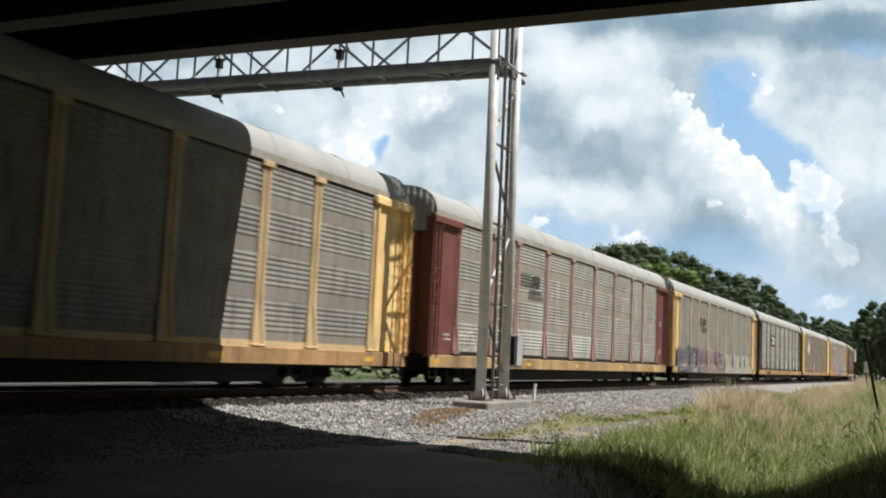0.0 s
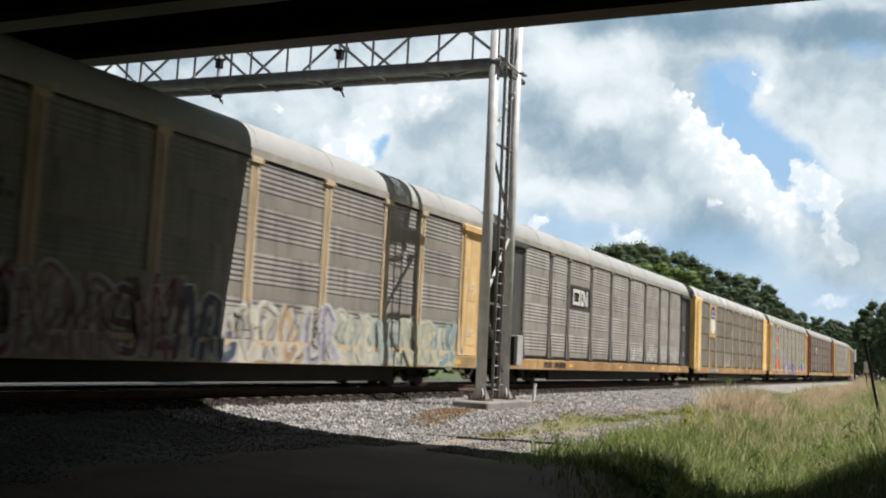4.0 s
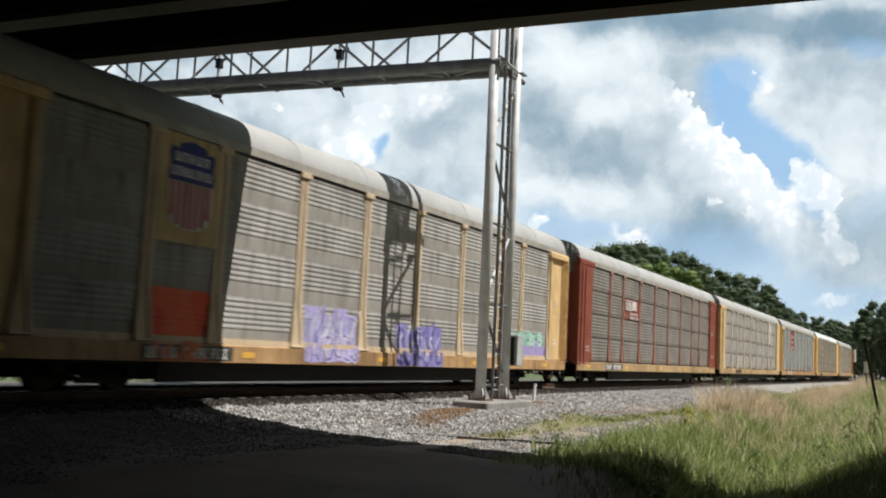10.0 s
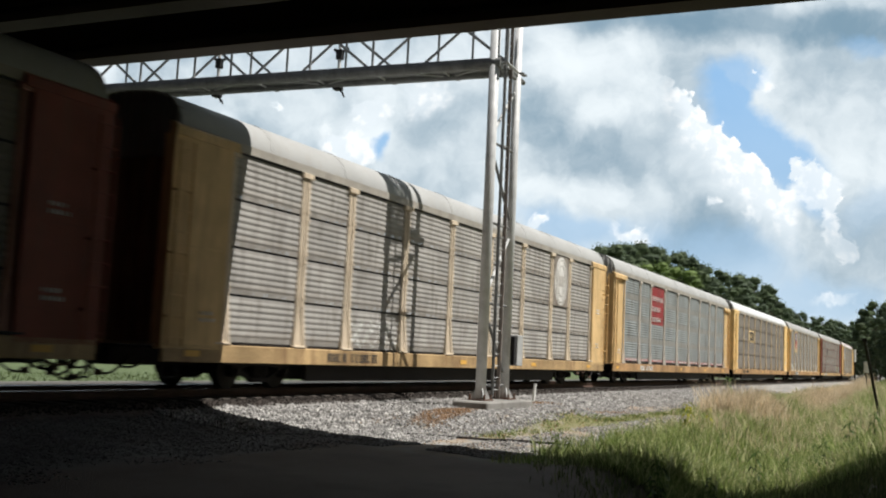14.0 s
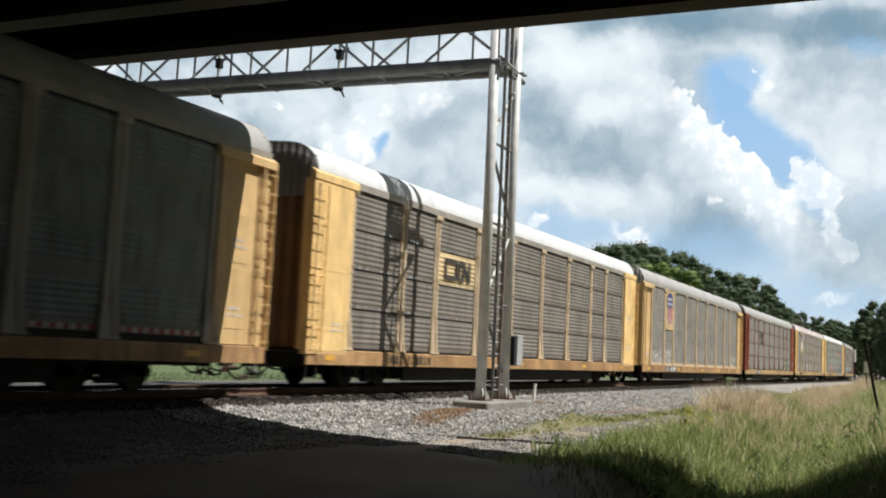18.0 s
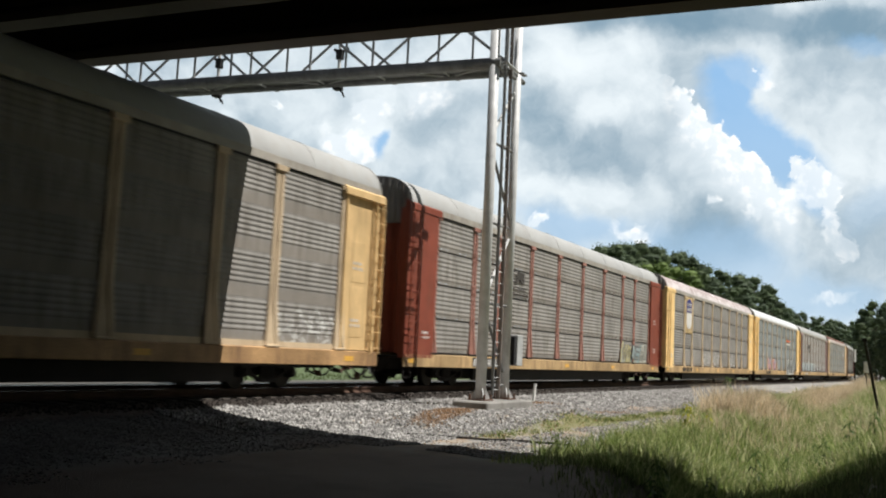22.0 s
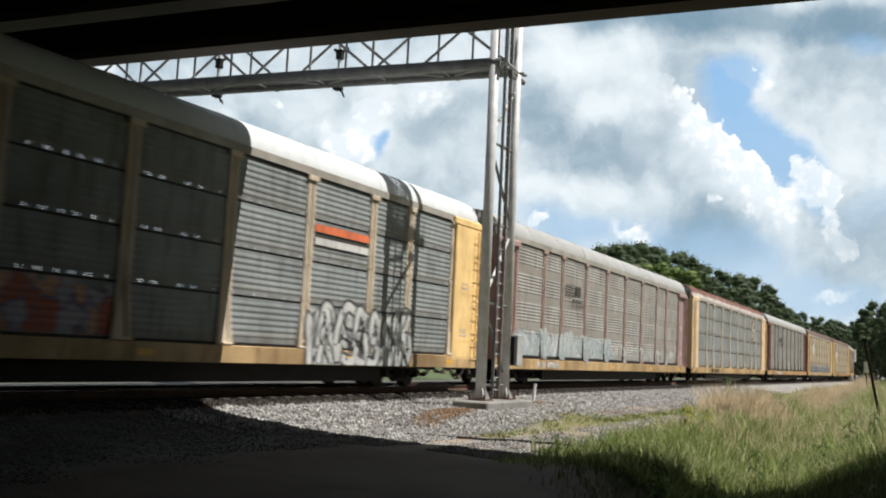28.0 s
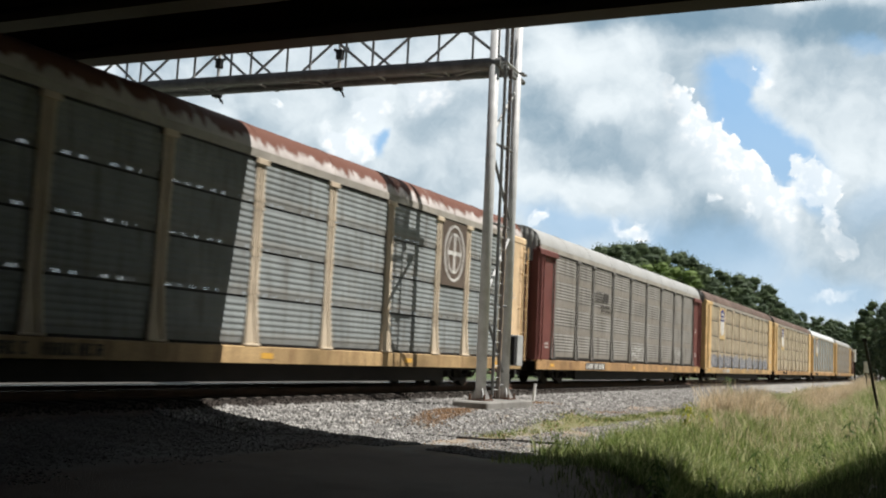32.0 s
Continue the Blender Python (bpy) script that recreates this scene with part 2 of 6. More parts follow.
# ---------------------------------------------------------------- rails
track_bed = tagged(new("railway_track"), "steel rails on dark wooden sleepers in grey ballast", "railway track", kind="structure")
RAIL = ((-0.07, -0.16), (0.07, -0.16), (0.07, -0.145), (0.012, -0.12), (0.012, -0.05), (0.036, -0.04), (0.036, -0.006), (0.028, 0.0),
        (-0.028, 0.0), (-0.036, -0.006), (-0.036, -0.04), (-0.012, -0.05), (-0.012, -0.12), (-0.07, -0.145))
for side in (-0.755, 0.755):
    bm = bmnew()
    stops = [-470, 0, 40, 100, 160] + [160 + 12 * i for i in range(1, 60)]
    rings = []
    for s in stops:
        x, y, a = track(s)
        rings.append([bm.verts.new((x - math.sin(a) * (side + u), y + math.cos(a) * (side + u), w)) for u, w in RAIL])
    for a, b in zip(rings, rings[1:]):
        for i in range(len(RAIL)):
            j = (i + 1) % len(RAIL)
            bm.faces.new((a[i], a[j], b[j], b[i]))
    rail = part("rail", bm, M["rust"], track_bed)
    rail.data.materials.append(M["rail_top"])
    for f in rail.data.polygons:
        if f.center.z > -0.004:
            f.material_index = 1
tie_mesh = finish(box(bmnew(), -0.115, 0.115, -1.3, 1.3, -0.34, -0.165, 0.012), "sleeper")
for i in range(150):
    part("sleeper", tie_mesh, M["tie"], track_bed, at=pose(8 + i * 0.54, TRACK_Y, 0, rz=random.uniform(-0.6, 0.6)))
bm = bmnew()
s = 89.0
while s < 330:
    x, y, a = track(s)
    m = Matrix.Translation((x, y, -0.25)) @ Matrix.Rotation(a, 4, "Z") @ Matrix.Diagonal((0.23, 2.6, 0.17, 1))
    bmesh.ops.create_cube(bm, size=1, matrix=m)
    s += 0.54
far_ties = part("far_sleepers", bm, M["tie"], track_bed)
far_ties["kind"] = "stuff"
# ---------------------------------------------------------------- autorack cars
PITCH_LEN, SPEED = 28.6, 13.0837
C4, C3, C2, C1, C0 = -1.0227e-05, 5.4280e-04, -1.2933e-02, 1.3731e-01, -4.3291e-01
HALF = 13.75
POSTS = (1.95, 4.65, 6.65, 9.49, 12.33, 15.17, 18.01, 20.85, 22.85, 25.55)
# how far each car stands off its even place, by the slack of the couplers
SLACK = {-12: -0.15, -11: -0.20, -10: -0.14, -9: -0.16, -8: -0.15, -7: -0.05, -6: -0.08, -5: 0.04, -4: -0.08, -3: 0.0, -2: 0.03, -1: -0.03, 0: -0.02, 1: -0.38, 2: -0.41}
ROW_Z = (0.96, 1.94, 2.92, 3.90, 4.88)
SIDE = -1.49


def ridge_profile(z0, z1, seam):
    """The (y, z) outline of one corrugated sheet."""
    h = z1 - z0
    if seam:
        lo, hi, n, gap = z0 + 0.13, z1 - 0.07, 6, 0.026
    else:
        lo, hi, n, gap = z0 + 0.28, z1 - 0.03, 6, 0.001
    pts = [(SIDE, z0 + gap)]
    w = (hi - lo) / n
    for i in range(n):
        a = lo + i * w
        pts += [(SIDE, a), (SIDE - 0.013, a + w * 0.3), (SIDE - 0.013, a + w * 0.5), (SIDE, a + w * 0.85)]
    pts.append((SIDE, z1 - gap))
    return pts


panel_cache = {}


def panel_sheet(width, z0, z1, seam):
    """A corrugated sheet with turned-in edges and, low down, a row of ventilation slots in some spans."""
    bm = bmnew()
    x0, x1 = -width / 2 + 0.015, width / 2 - 0.015
    pts = ridge_profile(z0, z1, seam)
    if seam:
        cuts = [x0]
        x = x0 + 0.16
        k = 0
        while x < x1 - 0.25:
            if k % 13 not in (5, 10, 11, 12):
                cuts += [x, x + 0.046]
            x += 0.088
            k += 1
        cuts.append(x1)
        zs = [pts[0][1], z0 + 0.040, z0 + 0.051, z0 + 0.074, z0 + 0.085, z0 + 0.108, z0 + 0.119, pts[1][1]]
        for row, (lo, hi) in enumerate(zip(zs, zs[1:])):
            for i, (a, b) in enumerate(zip(cuts, cuts[1:])):
                if row % 2 and i % 2:
                    continue
                bm.faces.new([bm.verts.new(c) for c in ((a, SIDE, lo), (b, SIDE, lo), (b, SIDE, hi), (a, SIDE, hi))])
        sweep(bm, pts[1:], x0, x1)
    else:
        sweep(bm, pts, x0, x1)
    sweep(bm, [(SIDE + 0.03, pts[0][1]), pts[0]], x0, x1)
    sweep(bm, [pts[-1], (SIDE + 0.03, pts[-1][1])], x0, x1)
    for x in (x0, x1):
        bm.faces.new([bm.verts.new(c) for c in ((x, SIDE + 0.03, pts[0][1]), (x, SIDE, pts[0][1]), (x, SIDE, pts[-1][1]), (x, SIDE + 0.03, pts[-1][1]))])
    bmesh.ops.remove_doubles(bm, verts=bm.verts, dist=0.0005)
    return finish(bm, "side_panel")


def panel_mesh(width, row, seam):
    key = (round(width, 2), row, seam)
    if key not in panel_cache:
        panel_cache[key] = panel_sheet(width, ROW_Z[row], ROW_Z[row + 1], seam)
    return panel_cache[key]


def post_mesh(bolted):
    """An open post of two ribs side by side that part at their foot round a three-cornered plate."""
    bm = bmnew()
    for c in (-1, 1):
        rib = ((0.032, 4.80, -1.528), (0.145, 4.80, -1.528), (0.145, 1.95, -1.528), (0.235, 0.94, -1.575), (0.135, 0.94, -1.575), (0.032, 1.95, -1.528))
        a = [bm.verts.new((c * x, y, z)) for x, z, y in rib]
        b = [bm.verts.new((v.co.x, SIDE, v.co.z)) for v in a]
        bm.faces.new((a[0], a[1], a[2], a[5]))
        bm.faces.new((a[5], a[2], a[3], a[4]))
        for i in range(6):
            j = (i + 1) % 6
            bm.faces.new((a[j], a[i], b[i], b[j]))
    plate = ((0.0, 1.86, -1.518), (0.128, 0.94, -1.552), (-0.128, 0.94, -1.552))
    bm.faces.new([bm.verts.new((x, y, z)) for x, z, y in plate])
    box(bm, -0.21, 0.21, -1.575, SIDE, 4.755, 4.88, 0.01)
    for z in ROW_Z[1:4] if bolted else ():
        for c in (-0.12, 0.12):
            for d in (-0.09, 0.09):
                box(bm, c - 0.035, c + 0.035, -1.545, -1.5, z + d - 0.025, z + d + 0.025)
    return finish(bm, "post")


def post_back_mesh():
    """The strip of side sheet between the two ribs of a post."""
    return finish(box(bmnew(), -0.04, 0.04, -1.500, SIDE + 0.01, 0.95, 4.87), "post_web")


ROOF = [(-1.52, 4.99), (-1.51, 5.12), (-1.46, 5.28), (-1.36, 5.45), (-1.20, 5.60), (-0.95, 5.72), (-0.6, 5.79), (0, 5.83)]
for _ in range(2):
    # round the curve by setting points between its corners
    finer = []
    for i, (y, z) in enumerate(ROOF):
        finer.append((y, z))
        if i + 1 < len(ROOF):
            a, b, c, d = (Vector(ROOF[max(0, min(len(ROOF) - 1, i + k))]) for k in (-1, 0, 1, 2))
            m = (9 * (b + c) - a - d) / 16
            finer.append((m.x, m.y))
    ROOF = finer
ROOF += [(-y, z) for y, z in ROOF[-2::-1]]
ROOF_CUTS = steps(((0.35, 27.15, 9),))


def roof_mesh(width):
    bm = bmnew()
    sweep(bm, ROOF + [(y * 0.97, z - 0.05) for y, z in ROOF[::-1]], -width / 2, width / 2, True)
    lip = [(y * 1.003, 4.99 + (z - 4.99) * 1.008 + 0.004) for y, z in ROOF]
    sweep(bm, lip + [(y * 0.98, z - 0.03) for y, z in ROOF[::-1]], width / 2 - 0.02, width / 2 + 0.05, True)
    return finish(bm, "roof_sheet")


def wheelset_mesh():
    bm = bmnew()
    rod(bm, (0, -0.95, 0), (0, 0.95, 0), 0.075, 10)
    for s in (-1, 1):
        rod(bm, (0, s * 0.69, 0), (0, s * 0.82, 0), 0.36, 28)
        rod(bm, (0, s * 0.655, 0), (0, s * 0.69, 0), 0.39, 28)
        for k in range(3):
            a = k * 2.094
            rod(bm, (0.2 * math.cos(a), s * 0.82, 0.2 * math.sin(a)), (0.2 * math.cos(a), s * 0.825, 0.2 * math.sin(a)), 0.05, 8)
    return finish(bm, "wheelset")


def sideframe_mesh():
    bm = bmnew()
    for s in (-1, 1):
        box(bm, s * 0.62, s * 1.02, -0.08, 0.08, 0.40, 0.52, 0.02)
        box(bm, s * 0.80, s * 1.0, -0.10, 0.10, 0.25, 0.45, 0.02)
        rod(bm, (s * 0.86, -0.16, 0.36), (s * 0.86, -0.08, 0.36), 0.09, 10)
        a, b = Vector((s * 0.66, 0, 0.5)), Vector((s * 0.28, 0, 0.56))
        rod(bm, a, b, 0.07, 6)
        rod(bm, (s * 0.70, 0, 0.38), (s * 0.28, 0, 0.2), 0.06, 6)
    box(bm, -0.32, 0.32, -0.08, 0.08, 0.50, 0.62, 0.02)
    box(bm, -0.32, 0.32, -0.08, 0.08, 0.14, 0.24, 0.02)
    for x in (-0.18, 0, 0.18):
        rod(bm, (x, -0.02, 0.24), (x, -0.02, 0.5), 0.065, 10)
    return finish(bm, "side_frame")


POST_PLAIN, POST_BOLTED = post_mesh(False), post_mesh(True)
POST_WEB = post_back_mesh()
POST_FOOT = finish(box(bmnew(), -0.25, 0.25, -1.606, -1.5, 0.925, 0.975, 0.012), "post_foot")
WHEELSET_MESH = wheelset_mesh()
SIDEFRAME_MESH = sideframe_mesh()
ROOF_MESH = roof_mesh(ROOF_CUTS[1] - ROOF_CUTS[0] - 0.05)
wheelsets = []
cars = {}


def ladder_mesh(height, n):
    bm = bmnew()
    for x in (-0.2, 0.2):
        box(bm, x - 0.014, x + 0.014, -0.022, 0.022, 0, height)
    for i in range(n):
        z = 0.15 + i * (height - 0.3) / (n - 1)
        rod(bm, (-0.25, -0.01, z), (0.25, -0.01, z), 0.011, 6)
        if i % 3 == 1:
            for x in (-0.2, 0.2):
                box(bm, x - 0.014, x + 0.014, 0.02, 0.12, z - 0.02, z + 0.02)
    return finish(bm, "ladder")


SIDE_LADDER = ladder_mesh(3.85, 10)


def end_door_mesh():
    """The folded end door: upright pleats from side to side."""
    bm = bmnew()
    n = 28
    low, high = [], []
    for i in range(n + 1):
        y = -1.24 + i * 2.48 / n
        x = 0.0 if i % 4 in (0, 1) else 0.09
        low.append(bm.verts.new((x, y, 0.93)))
        high.append(bm.verts.new((x, y, 4.86)))
    for y in (1.24, -1.24):
        low.append(bm.verts.new((0.2, y, 0.93)))
        high.append(bm.verts.new((0.2, y, 4.86)))
    for i in range(len(low)):
        j = (i + 1) % len(low)
        bm.faces.new((low[i], low[j], high[j], high[i]))
    bm.faces.new(low[::-1])
    bm.faces.new(high)
    return finish(bm, "end_door")


END_DOOR = end_door_mesh()


def end_cap_mesh():
    """The roof's closing sheet above the end door, ribbed from top to bottom."""
    bm = bmnew()
    cols = []
    for k in range(27):
        y = -1.365 + k * 0.105
        top = max(z for q, z in ROOF if abs(abs(q) - min(1.5, abs(y) / 0.96)) < 0.09) - 0.03
        x = 0.0 if k % 2 else -0.045
        for d in ((-0.035, 0.035) if k % 2 == 0 else (0.0,)):
            cols.append((x, y + d, top))
    cols = [(0.08, cols[0][1], cols[0][2])] + cols + [(0.08, cols[-1][1], cols[-1][2])]
    low = [bm.verts.new((x, y, 4.47)) for x, y, top in cols]
    high = [bm.verts.new((x + 0.06, y, top)) for x, y, top in cols]
    mid = [bm.verts.new((x, y, 4.47 + (top - 4.47) * 0.82)) for x, y, top in cols]
    for i in range(len(cols)):
        j = (i + 1) % len(cols)
        bm.faces.new((low[i], low[j], mid[j], mid[i]))
        bm.faces.new((mid[i], mid[j], high[j], high[i]))
    bm.faces.new(low[::-1])
    bm.faces.new(high)
    return finish(bm, "roof_end")


END_CAP = end_cap_mesh()
bm = bmnew()
# a shallow tray: turned edges frame the sheet, which lies back from the posts
tray = ((-0.895, -1.42), (-0.895, -1.56), (-0.825, -1.56), (-0.825, -1.50), (0.825, -1.50), (0.825, -1.56), (0.895, -1.56), (0.895, -1.42))
low, high = [[bm.verts.new((x, y, z)) for x, y in tray] for z in (0.94, 4.82)]
bm.faces.new(low[::-1])
bm.faces.new(high)
for i in range(8):
    bm.faces.new((low[i], low[(i + 1) % 8], high[(i + 1) % 8], high[i]))
END_PANEL = finish(bm, "end_panel")
FLUSH_PANEL = finish(box(bmnew(), -0.88, 0.86, -1.60, -1.42, 0.80, 4.90, 0.012), "end_panel")
FLUSH_SEAM = finish(box(bmnew(), -0.80, 0.62, -1.605, -1.597, 0, 0.022), "panel_joint")
END_RIB = finish(box(bmnew(), -0.035, 0.035, -1.535, -1.495, 1.0, 4.75, 0.008), "rib")
END_HATCH = finish(box(bmnew(), -0.29, 0.31, -1.508, -1.495, 0, 1.0, 0.004), "hatch")
bm = bmnew()
sweep(bm, [(-1.62, 4.70), (-1.62, 4.86), (-1.5, 4.95), (-1.45, 4.95), (-1.45, 4.70)], -1.0, 0.92, True)
HEADER = finish(bm, "header")
bm = bmnew()
box(bm, -0.12, 0.12, -1.5, -1.3, 0.9, 4.86, 0.01)
END_POST = finish(bm, "corner_post")
bm = bmnew()
box(bm, 0, 0.035, -1.56, -1.52, 0.28, 0.6)
box(bm, 0.42, 0.455, -1.56, -1.52, 0.28, 0.6)
box(bm, 0, 0.455, -1.56, -1.50, 0.26, 0.29)
STIRRUP = finish(bm, "stirrup")
bm = bmnew()
box(bm, 0, 0.62, -0.13, 0.13, 0.62, 0.88, 0.03)
box(bm, 0.5, 0.72, -0.17, 0.14, 0.6, 0.9, 0.05)
COUPLER = finish(bm, "coupler")
HOSES = []
for y, dip, reach in ((0.3, 0.34, 0.7), (-0.35, 0.26, 0.75), (-0.9, 0.42, 0.8), (0.8, 0.2, 0.6)):
    HOSES.append(finish(tube(bmnew(), [(-0.5 + (reach + 0.5) * k / 10, y, 0.62 - dip * math.sin(math.pi * k / 10)) for k in range(11)], 0.024), "brake_hose"))
COUPLINGS = [finish(box(bmnew(), x - 0.09, x + 0.09, y - 0.05, y + 0.05, z - 0.05, z + 0.06, 0.02), "hose_coupling") for x, y, z in ((0.28, 0.3, 0.30), (0.34, -0.35, 0.38), (0.30, -0.9, 0.24))]
CUT_LEVER = finish(tube(bmnew(), [(0.02, -1.42, 0.36), (0.03, -1.40, 0.58), (0.06, -1.2, 0.70), (0.10, -0.4, 0.72), (0.3, -0.2, 0.94)], 0.018), "cut_lever")
AIR_PIPE = finish(tube(bmnew(), [(-0.45, -0.75, 0.66), (-0.2, -0.7, 0.52), (0.1, -0.62, 0.44), (0.42, -0.6, 0.46)], 0.03), "air_pipe")


def seam_mesh(width):
    """A black strip added behind the open joint between two rows of sheets, to make it dark."""
    key = ("seam", round(width, 2))
    if key not in panel_cache:
        panel_cache[key] = finish(box(bmnew(), -width / 2, width / 2, -1.466, -1.455, -0.036, 0.036), "seam_backing")
    return panel_cache[key]


def build_car(index, name_label, ends, posts, panels, roof, sill, seam, painted, web):
    """One car. painted: materials of single side sheets by (bay, row)."""
    car = tagged(new("autorack_car"), name_label, "rail car", "cars of the train")
    cars[index] = car
    edges = [s - HALF for s in POSTS]
    for k in range(9):
        width = edges[k + 1] - edges[k]
        mid = (edges[k] + edges[k + 1]) / 2
        for row in range(4):
            part("side_panel", panel_mesh(width, row, seam), painted.get((k, row), panels), car, at=pose(mid, 0, 0))
        if seam:
            for z in ROW_Z[1:4]:
                part("seam_backing", seam_mesh(width), M["black"], car, at=pose(mid, 0, z))
        far_key = ("far", round(width, 2))
        if far_key not in panel_cache:
            bm = bmnew()
            xs = [width * (k / 13 - 0.5) for k in range(14)]
            zs = [ROW_Z[0]] + [z + d for z in ROW_Z[:4] for d in (0.22, 0.34, 0.46, 0.58, 0.69, 0.81)] + [ROW_Z[4]]
            grid = [[bm.verts.new((x, SIDE, z)) for z in zs] for x in xs]
            for i in range(13):
                for j in range(len(zs) - 1):
                    if i % 2 == 0 or j % 2 == 0:
                        bm.faces.new((grid[i][j], grid[i + 1][j], grid[i + 1][j + 1], grid[i][j + 1]))
            bmesh.ops.solidify(bm, geom=bm.faces[:], thickness=0.012)
            panel_cache[far_key] = finish(bm, "side_panel")
        part("side_panel", panel_cache[far_key], panels, car, at=pose(mid, 0, 0, rz=180))
    for x in edges:
        part("post_foot", POST_FOOT, M["steel_dark"] if ends in (ENDS["red"], ENDS["maroon"], ENDS["slate"]) else posts, car, at=pose(x, 0, 0))
    for k, x in enumerate(edges):
        part("post", POST_BOLTED if seam else POST_PLAIN, painted.get(("post", k), posts), car, at=pose(x, 0, 0))
        part("post_web", POST_WEB, web, car, at=pose(x, 0, 0))
        part("post", POST_PLAIN, posts, car, at=pose(x, 0, 0, rz=180))
    for a, b in zip(ROOF_CUTS, ROOF_CUTS[1:]):
        part("roof_sheet", ROOF_MESH, roof, car, at=pose((a + b) / 2 - HALF, 0, 0))
    for turn in (0, 180):
        bm = bmnew()
        sweep(bm, [(-1.545, 4.885), (-1.55, 5.055), (-1.49, 5.075), (-1.47, 4.885)], -13.45, 13.45, True)
        part("eave_rail", bm, M["galv_eave"], car, at=pose(0, 0, 0, rz=turn))
        # black strip laid on for the shadowed slit under the eave
        bm = bmnew()
        sweep(bm, [(-1.512, 4.838), (-1.512, 4.883), (-1.48, 4.883), (-1.48, 4.838)], -13.3, 13.3, True)
        part("eave_seal", bm, M["black"], car, at=pose(0, 0, 0, rz=turn))
        bm = bmnew()
        sweep(bm, [(-1.56, 0.56), (-1.60, 0.57), (-1.60, 0.90), (-1.56, 0.92), (-1.40, 0.92), (-1.40, 0.86), (-1.55, 0.86), (-1.55, 0.56)], -13.55, 13.55, True)
        part("side_sill", bm, sill, car, at=pose(0, 0, 0, rz=turn))
        bm = bmnew()
        sweep(bm, [(-1.53, 0.905), (-1.53, 0.975 if seam else 1.05), (-1.44, 0.975 if seam else 1.05), (-1.44, 0.905)], -11.8, 11.8, True)
        part("base_strip", bm, posts if not seam and posts in (POST_PAINT["yellow"], POST_PAINT["tan"]) else M["steel_dark"], car, at=pose(0, 0, 0, rz=turn))
        face = FLUSH_PANEL if seam else END_PANEL
        for ex in (-12.72, 12.72):
            part("end_panel", face, ends, car, at=pose(ex, 0, 0, rz=turn))
        if not turn and seam:
            for ex in (-12.72, 12.80):
                for hz in (1.35, 2.75):
                    part("panel_joint", FLUSH_SEAM, ends, car, at=pose(ex, 0, hz))
        elif not turn:
            for ex, rx in ((-12.72, -0.42), (12.72, 0.42), (12.72, 0.60)):
                part("rib", END_RIB, ends, car, at=pose(ex + rx, 0, 0))
            for hz, hs in ((1.25, 1.25), (2.6, 1.0)):
                part("hatch", END_HATCH, ends, car, at=pose(12.55, 0, hz) @ Matrix.Diagonal((1, 1, hs, 1)))
        lift, out = (0.13, 0.10) if seam else (0.0, 0.0)
        part("header", HEADER, ends, car, at=pose(-12.60, 0, lift) if not turn else pose(12.60, 0, lift, rz=180))
        part("header", HEADER, ends, car, at=pose(12.66, 0, lift) if not turn else pose(-12.66, 0, lift, rz=180))
        part("ladder", SIDE_LADDER, ends, car, at=pose(-13.36, -1.61 - out, 0.86) if not turn else pose(13.36, 1.61 + out, 0.86))
        part("ladder", SIDE_LADDER, ends, car, at=pose(13.36, -1.61 - out, 0.86) if not turn else pose(-13.36, 1.61 + out, 0.86))
        part("end_door", END_DOOR, M["end_brown"] if seam and ends is not ENDS["red"] else ends, car, at=pose(-13.35, 0, 0) if not turn else pose(13.35, 0, 0, rz=180))
        part("corner_post", END_POST, ends, car, at=pose(-13.45, 0, 0) if not turn else pose(13.45, 0, 0, rz=180))
        part("corner_post", END_POST, ends, car, at=pose(13.45, 0, 0) if not turn else pose(-13.45, 0, 0, rz=180))
        part("roof_end", END_CAP, M["end_grey"] if seam else roof, car, at=pose(-13.40, 0, 0) if not turn else pose(13.40, 0, 0, rz=180))
        part("coupler", COUPLER, M["steel_dark"], car, at=pose(13.5, 0, 0) if not turn else pose(-13.5, 0, 0, rz=180))
        for hose in HOSES:
            part("brake_hose", hose, M["steel_dark"], car, at=pose(13.5, 0, 0) if not turn else pose(-13.5, 0, 0, rz=180))
        for name, mesh, material in [("hose_coupling", c, M["rust"]) for c in COUPLINGS] + [("cut_lever", CUT_LEVER, M["web_steel"]), ("air_pipe", AIR_PIPE, M["rust"])]:
            part(name, mesh, material, car, at=pose(13.5, 0, 0) if not turn else pose(-13.5, 0, 0, rz=180))
        part("stirrup", STIRRUP, M["steel_dark"], car, at=pose(-13.5, 0, 0) if not turn else pose(13.5, 0, 0, rz=180))
        part("stirrup", STIRRUP, M["steel_dark"], car, at=pose(13.05, 0, 0) if not turn else pose(-13.05, 0, 0, rz=180))
    bm = bmnew()
    box(bm, -13.5, 13.5, -1.52, 1.52, 0.80, 0.85)
    box(bm, -8.4, 8.4, -0.3, 0.3, 0.17, 0.80)
    box(bm, -13.5, 13.5, -0.25, 0.25, 0.45, 0.80)
    for y in (-1.2, 1.2):
        box(bm, -8.3, 8.3, y - 0.05, y + 0.05, 0.17, 0.80)
    for x in (-11, -7, -3.5, 0, 3.5, 7, 11):
        box(bm, x - 0.06, x + 0.06, -1.5, 1.5, 0.58, 0.80)
    box(bm, -2.4, -0.9, -0.9, -0.35, 0.38, 0.78, 0.05)
    rod(bm, (1.2, -0.8, 0.6), (2.4, -0.8, 0.6), 0.17, 12)
    part("underframe", bm, M["steel_dark"], car)
